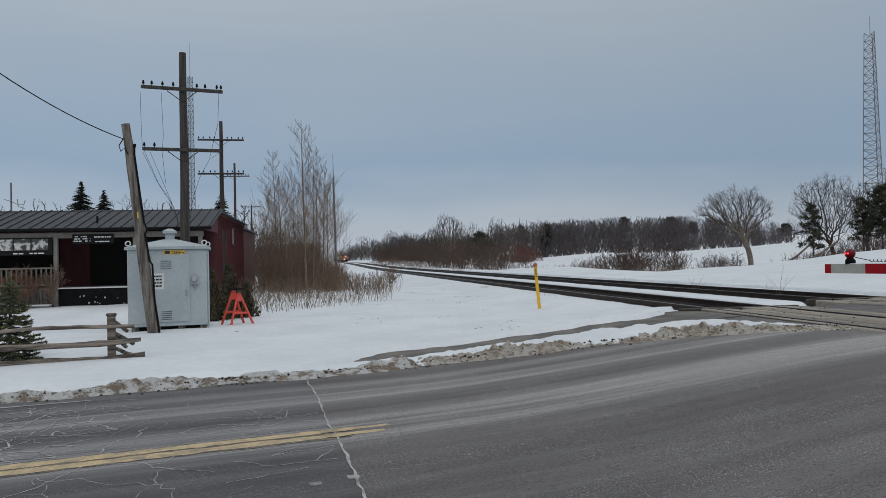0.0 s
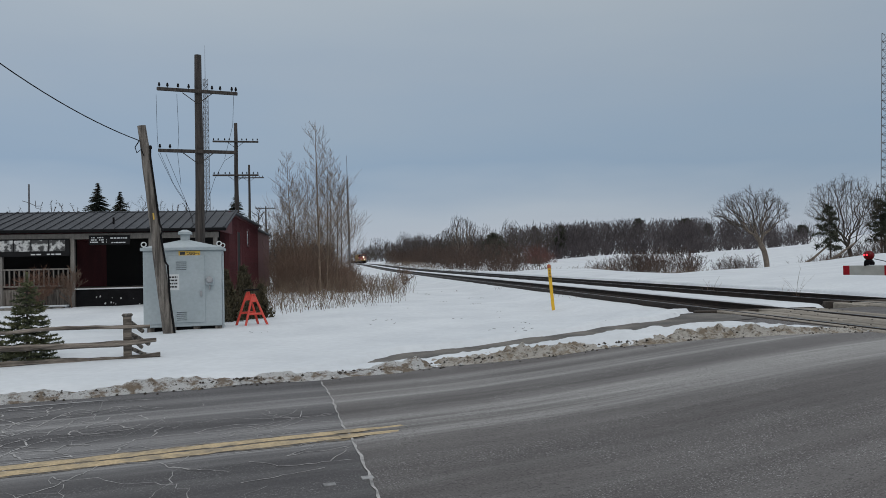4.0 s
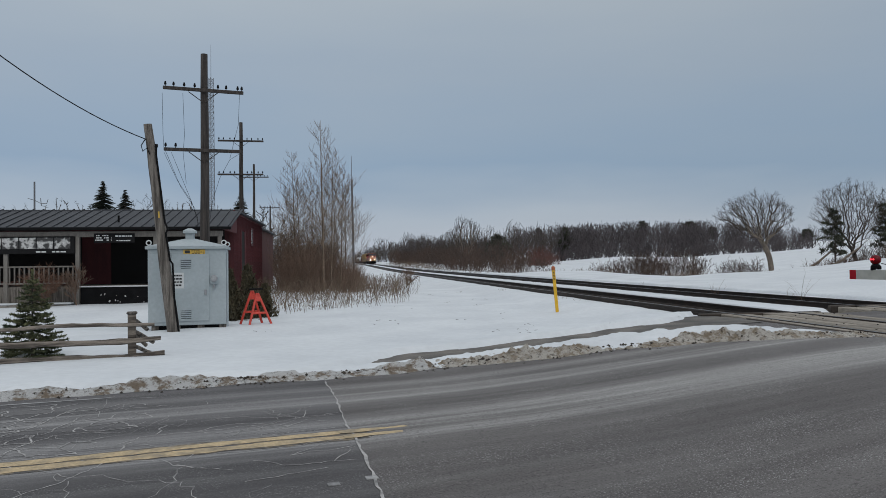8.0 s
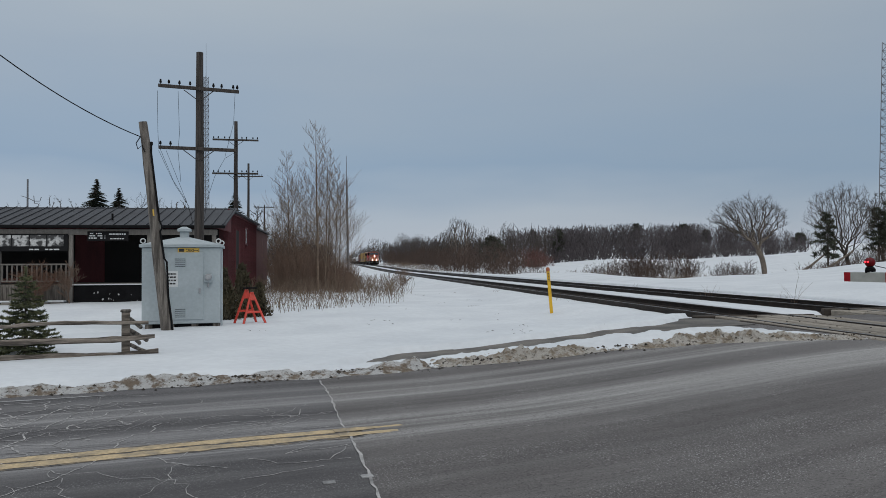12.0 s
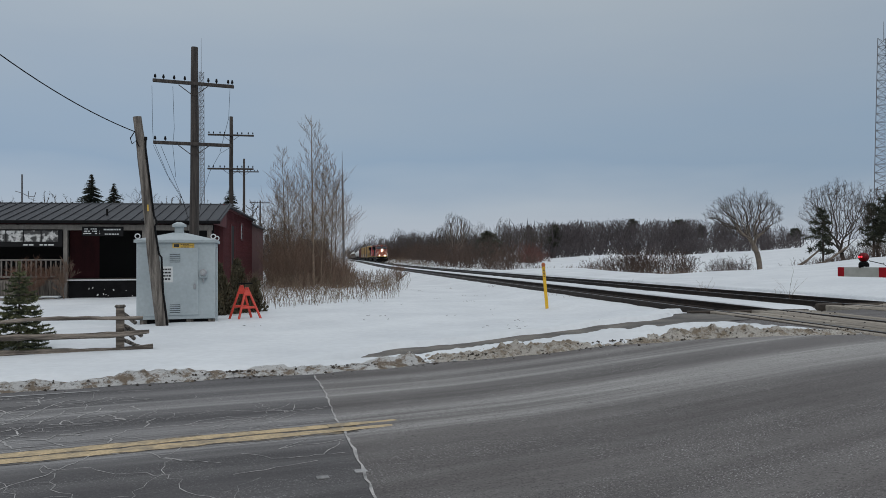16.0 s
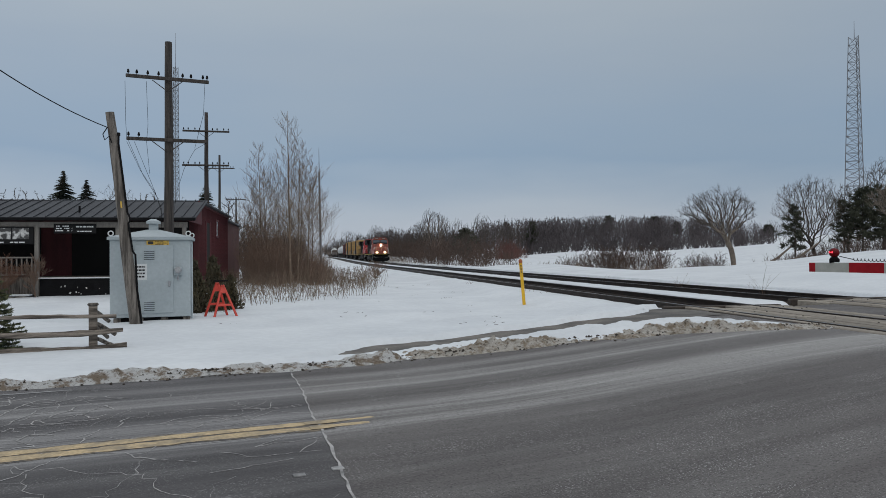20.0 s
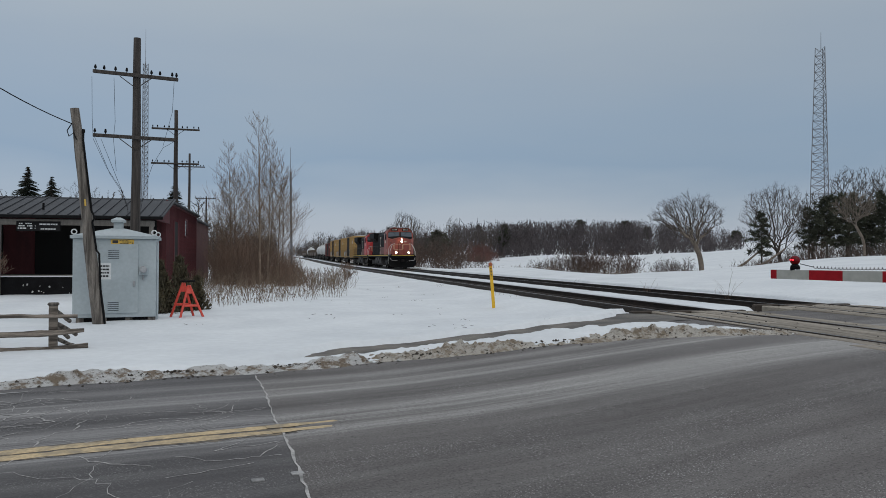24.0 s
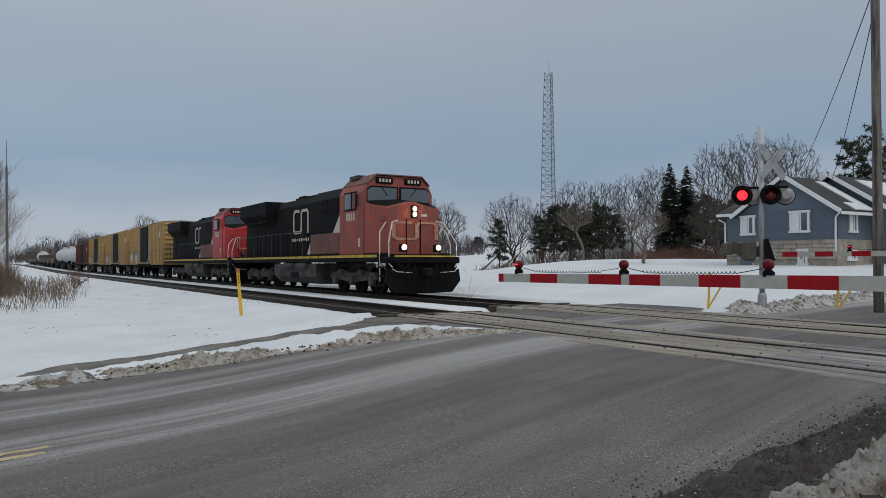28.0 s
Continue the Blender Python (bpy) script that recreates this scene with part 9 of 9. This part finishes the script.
def boxcar(name, label, body_mat, length, height, seed, graffiti=True):
    rng = random.Random(seed)
    c = thing(name, label, "boxcar")
    W, y0, y1 = 1.46, -0.55, -length + 0.55
    body = part("body", Mesh().box((0, (y0 + y1) / 2, (1.12 + height) / 2), (2 * W, y0 - y1, height - 1.12), c_edge=0.04), body_mat, c)
    part("roof", Mesh().extrude([(-W - 0.04, height - 0.02), (0, height + 0.14), (W + 0.04, height - 0.02)], "y", y1 - 0.03, y0 + 0.03), TANKW, c, "pale dirty boxcar roof")
    n = int((y0 - y1) / 0.62)
    me = {s: Mesh().box((0, 0, 0), (0.05, 0.12, height - 1.3), c_edge=0.01).data("side_rib", body_mat) for s in (1,)}[1]
    mid = (y0 + y1) / 2
    for i in range(n + 1):
        y = y0 - 0.05 - i * (y0 - y1 - 0.1) / n
        if abs(y - mid) < 2.1:
            continue
        for sg in (-1, 1):
            part("side_rib", me, body_mat, body, m=pose(sg * (W + 0.02), y, (1.16 + height) / 2))
    for sg in (-1, 1):
        for dy in (-0.98, 0.98):
            d = part("sliding_door", Mesh().box((sg * (W + 0.035), mid + dy, (1.2 + height) / 2), (0.07, 1.9, height - 1.5), c_edge=0.015), LOCOBLACK, c, "dark sliding door")
            for k in range(4):
                part("door_corrugation", Mesh().box((sg * (W + 0.08), mid + dy, 1.7 + k * (height - 2.2) / 3), (0.03, 1.76, 0.1), c_edge=0.01), LOCOBLACK, d)
        part("door_track", Mesh().box((sg * (W + 0.06), mid, 1.16), (0.08, 6.0, 0.08)), GRIME, c)
    for k in range(9):
        part("end_rib", Mesh().box((0, y0 + 0.04, 1.35 + k * (height - 1.6) / 8), (2 * W - 0.2, 0.12, 0.16), c_edge=0.05), body_mat, body)
    for i in range(7):
        part("ladder_rung", Mesh().tube((W + 0.09, y0 - 0.15, 1.3 + i * 0.42), (W + 0.09, y0 - 0.6, 1.3 + i * 0.42), 0.016, seg=5), body_mat, body)
    part("placard", Mesh().box((W + 0.055, y0 - 1.1, height - 1.05), (0.012, 0.55, 0.5)), TANKW, body, "pale square stencil panel")
    if graffiti:
        for i in range(9):
            y, z = rng.uniform(y1 + 0.8, y0 - 0.8), rng.uniform(1.4, 2.3)
            part("graffiti", Mesh().box((W + 0.052, y, z), (0.006, rng.uniform(0.35, 1.2), rng.uniform(0.25, 1.0)), Euler((rng.uniform(-0.7, 0.7), 0, 0)).to_matrix(), 0.002), GRAF[i % 3], body, "sprayed graffiti patch")
    freight_base(c, length)
    return c


def tank_car(name, label, length):
    c = thing(name, label, "tank car")
    r, zc = 1.42, 2.62
    y0, y1 = -0.9, -length + 0.9
    t = part("tank", Mesh().lathe([(0.35, y0), (0.95, y0 - 0.12), (1.28, y0 - 0.35), (r, y0 - 0.7), (r, y1 + 0.7), (1.28, y1 + 0.35), (0.95, y1 + 0.12), (0.35, y1)], "y", 28, (0, 0, zc)), TANKW, c, "dirty white cylindrical tank", smooth=True)
    for y in (-3.0, -length / 2, -length + 3.0):
        part("tank_band", Mesh().lathe([(r + 0.005, y - 0.06), (r + 0.015, y - 0.05), (r + 0.015, y + 0.05), (r + 0.005, y + 0.06)], "y", 28, (0, 0, zc)), TANKW, t)
    part("dome", Mesh().lathe([(0.45, zc + r - 0.1), (0.45, zc + r + 0.28), (0.4, zc + r + 0.36)], seg=16, at=(0, -length / 2, 0)), TANKW, c, "valve dome")
    for sg in (-1, 1):
        part("platform_rail", Mesh().path([Vector((sg * 0.8, -length / 2 - 1.1, zc + r - 0.2)), Vector((sg * 0.8, -length / 2 - 1.1, zc + r + 0.75)), Vector((sg * 0.8, -length / 2 + 1.1, zc + r + 0.75)), Vector((sg * 0.8, -length / 2 + 1.1, zc + r - 0.2))], 0.03, 6), TANKW, c)
        part("ladder", Mesh().tube((sg * 1.46, -length / 2, 1.1), (sg * 1.0, -length / 2, zc + r - 0.2), 0.04, seg=6), TANKW, c)
        for y in (-2.0, -length + 2.0):
            part("saddle", Mesh().box((sg * 0.9, y, 1.35), (0.5, 0.5, 0.55), c_edge=0.04), GRIME, c)
    freight_base(c, length)
    return c


def hopper(name, label, length, height, material):
    c = thing(name, label, "hopper car")
    W = 1.5
    o = [(-0.6, height), (-length + 0.6, height), (-length + 0.6, 2.2), (-length + 3.2, 1.0), (-3.2, 1.0), (-0.6, 2.2)]
    b = part("body", Mesh().extrude(o, "x", -W, W), material, c)
    for i in range(10):
        for sg in (-1, 1):
            part("side_post", Mesh().box((sg * (W + 0.05), -1.2 - i * (length - 2.4) / 9, (2.1 + height) / 2), (0.1, 0.1, height - 2.1)), material, b)
    part("top_rim", Mesh().box((0, -length / 2, height + 0.04), (2 * W + 0.2, length - 1.1, 0.1), c_edge=0.02), material, b)
    freight_base(c, length)
    return c


TRAIN = []
offset = 0.0
lead = locomotive("lead_locomotive", "orange-red and black freight locomotive leading the train, headlights lit", LOCORED, True)
TRAIN.append((lead, 0.0))
second = locomotive("trailing_locomotive", "bright red and black freight locomotive coupled second in the train", BRIGHTRED, False)
TRAIN.append((second, 20.2))
offset = 40.2
first_box = boxcar("boxcar", "tall yellow-ochre boxcar with dark doors and graffiti", BOXYEL, 18.2, 4.72, 611)
TRAIN.append((first_box, offset))
for i in range(2):
    offset += 18.4
    TRAIN.append((copy_thing(first_box, pose(0, 0, 0)), offset))
offset += 18.4
TRAIN.append((boxcar("boxcar", "maroon boxcar with plain doors behind the yellow cars", BOXRED, 18.6, 4.35, 612, False), offset))
offset += 18.9
first_tank = tank_car("tank_car", "white railway tank car with a valve platform", 15.4)
TRAIN.append((first_tank, offset))
for i in range(2):
    offset += 15.5
    TRAIN.append((copy_thing(first_tank, pose(0, 0, 0)), offset))
offset += 15.5
first_hop = hopper("hopper_car", "low brown open hopper car far back in the train", 15.8, 2.9, HOPGREY)
TRAIN.append((first_hop, offset))
for i in range(3):
    offset += 15.9
    TRAIN.append((copy_thing(first_hop, pose(0, 0, 0)), offset))
offset += 15.9
TRAIN.append((copy_thing(first_tank, pose(0, 0, 0)), offset))
for i in range(4):
    offset += 15.6
    TRAIN.append((copy_thing(first_hop, pose(0, 0, 0)), offset))
for ob, _ in TRAIN:
    tagged(ob, group="cars of the freight train")

# seconds and the distance of the leading pilot along the tracks
RUN = ((0.0, 433.0), (3.0, 385.0), (6.0, 339.0), (8.0, 309.0), (11.0, 265.0), (14.0, 223.0), (17.0, 181.5), (20.0, 138.5), (23.5, 89.6), (25.0, 68.0), (26.0, 53.3), (27.0, 38.6), (28.0, 23.7))


def motions():
    """The train rolls in along the far track."""
    for car, back in TRAIN:
        walk(car, [(t, at_track(s + back, FAR, RAIL + float(grade(s + back + 8)), 180)) for t, s in RUN])


motions()
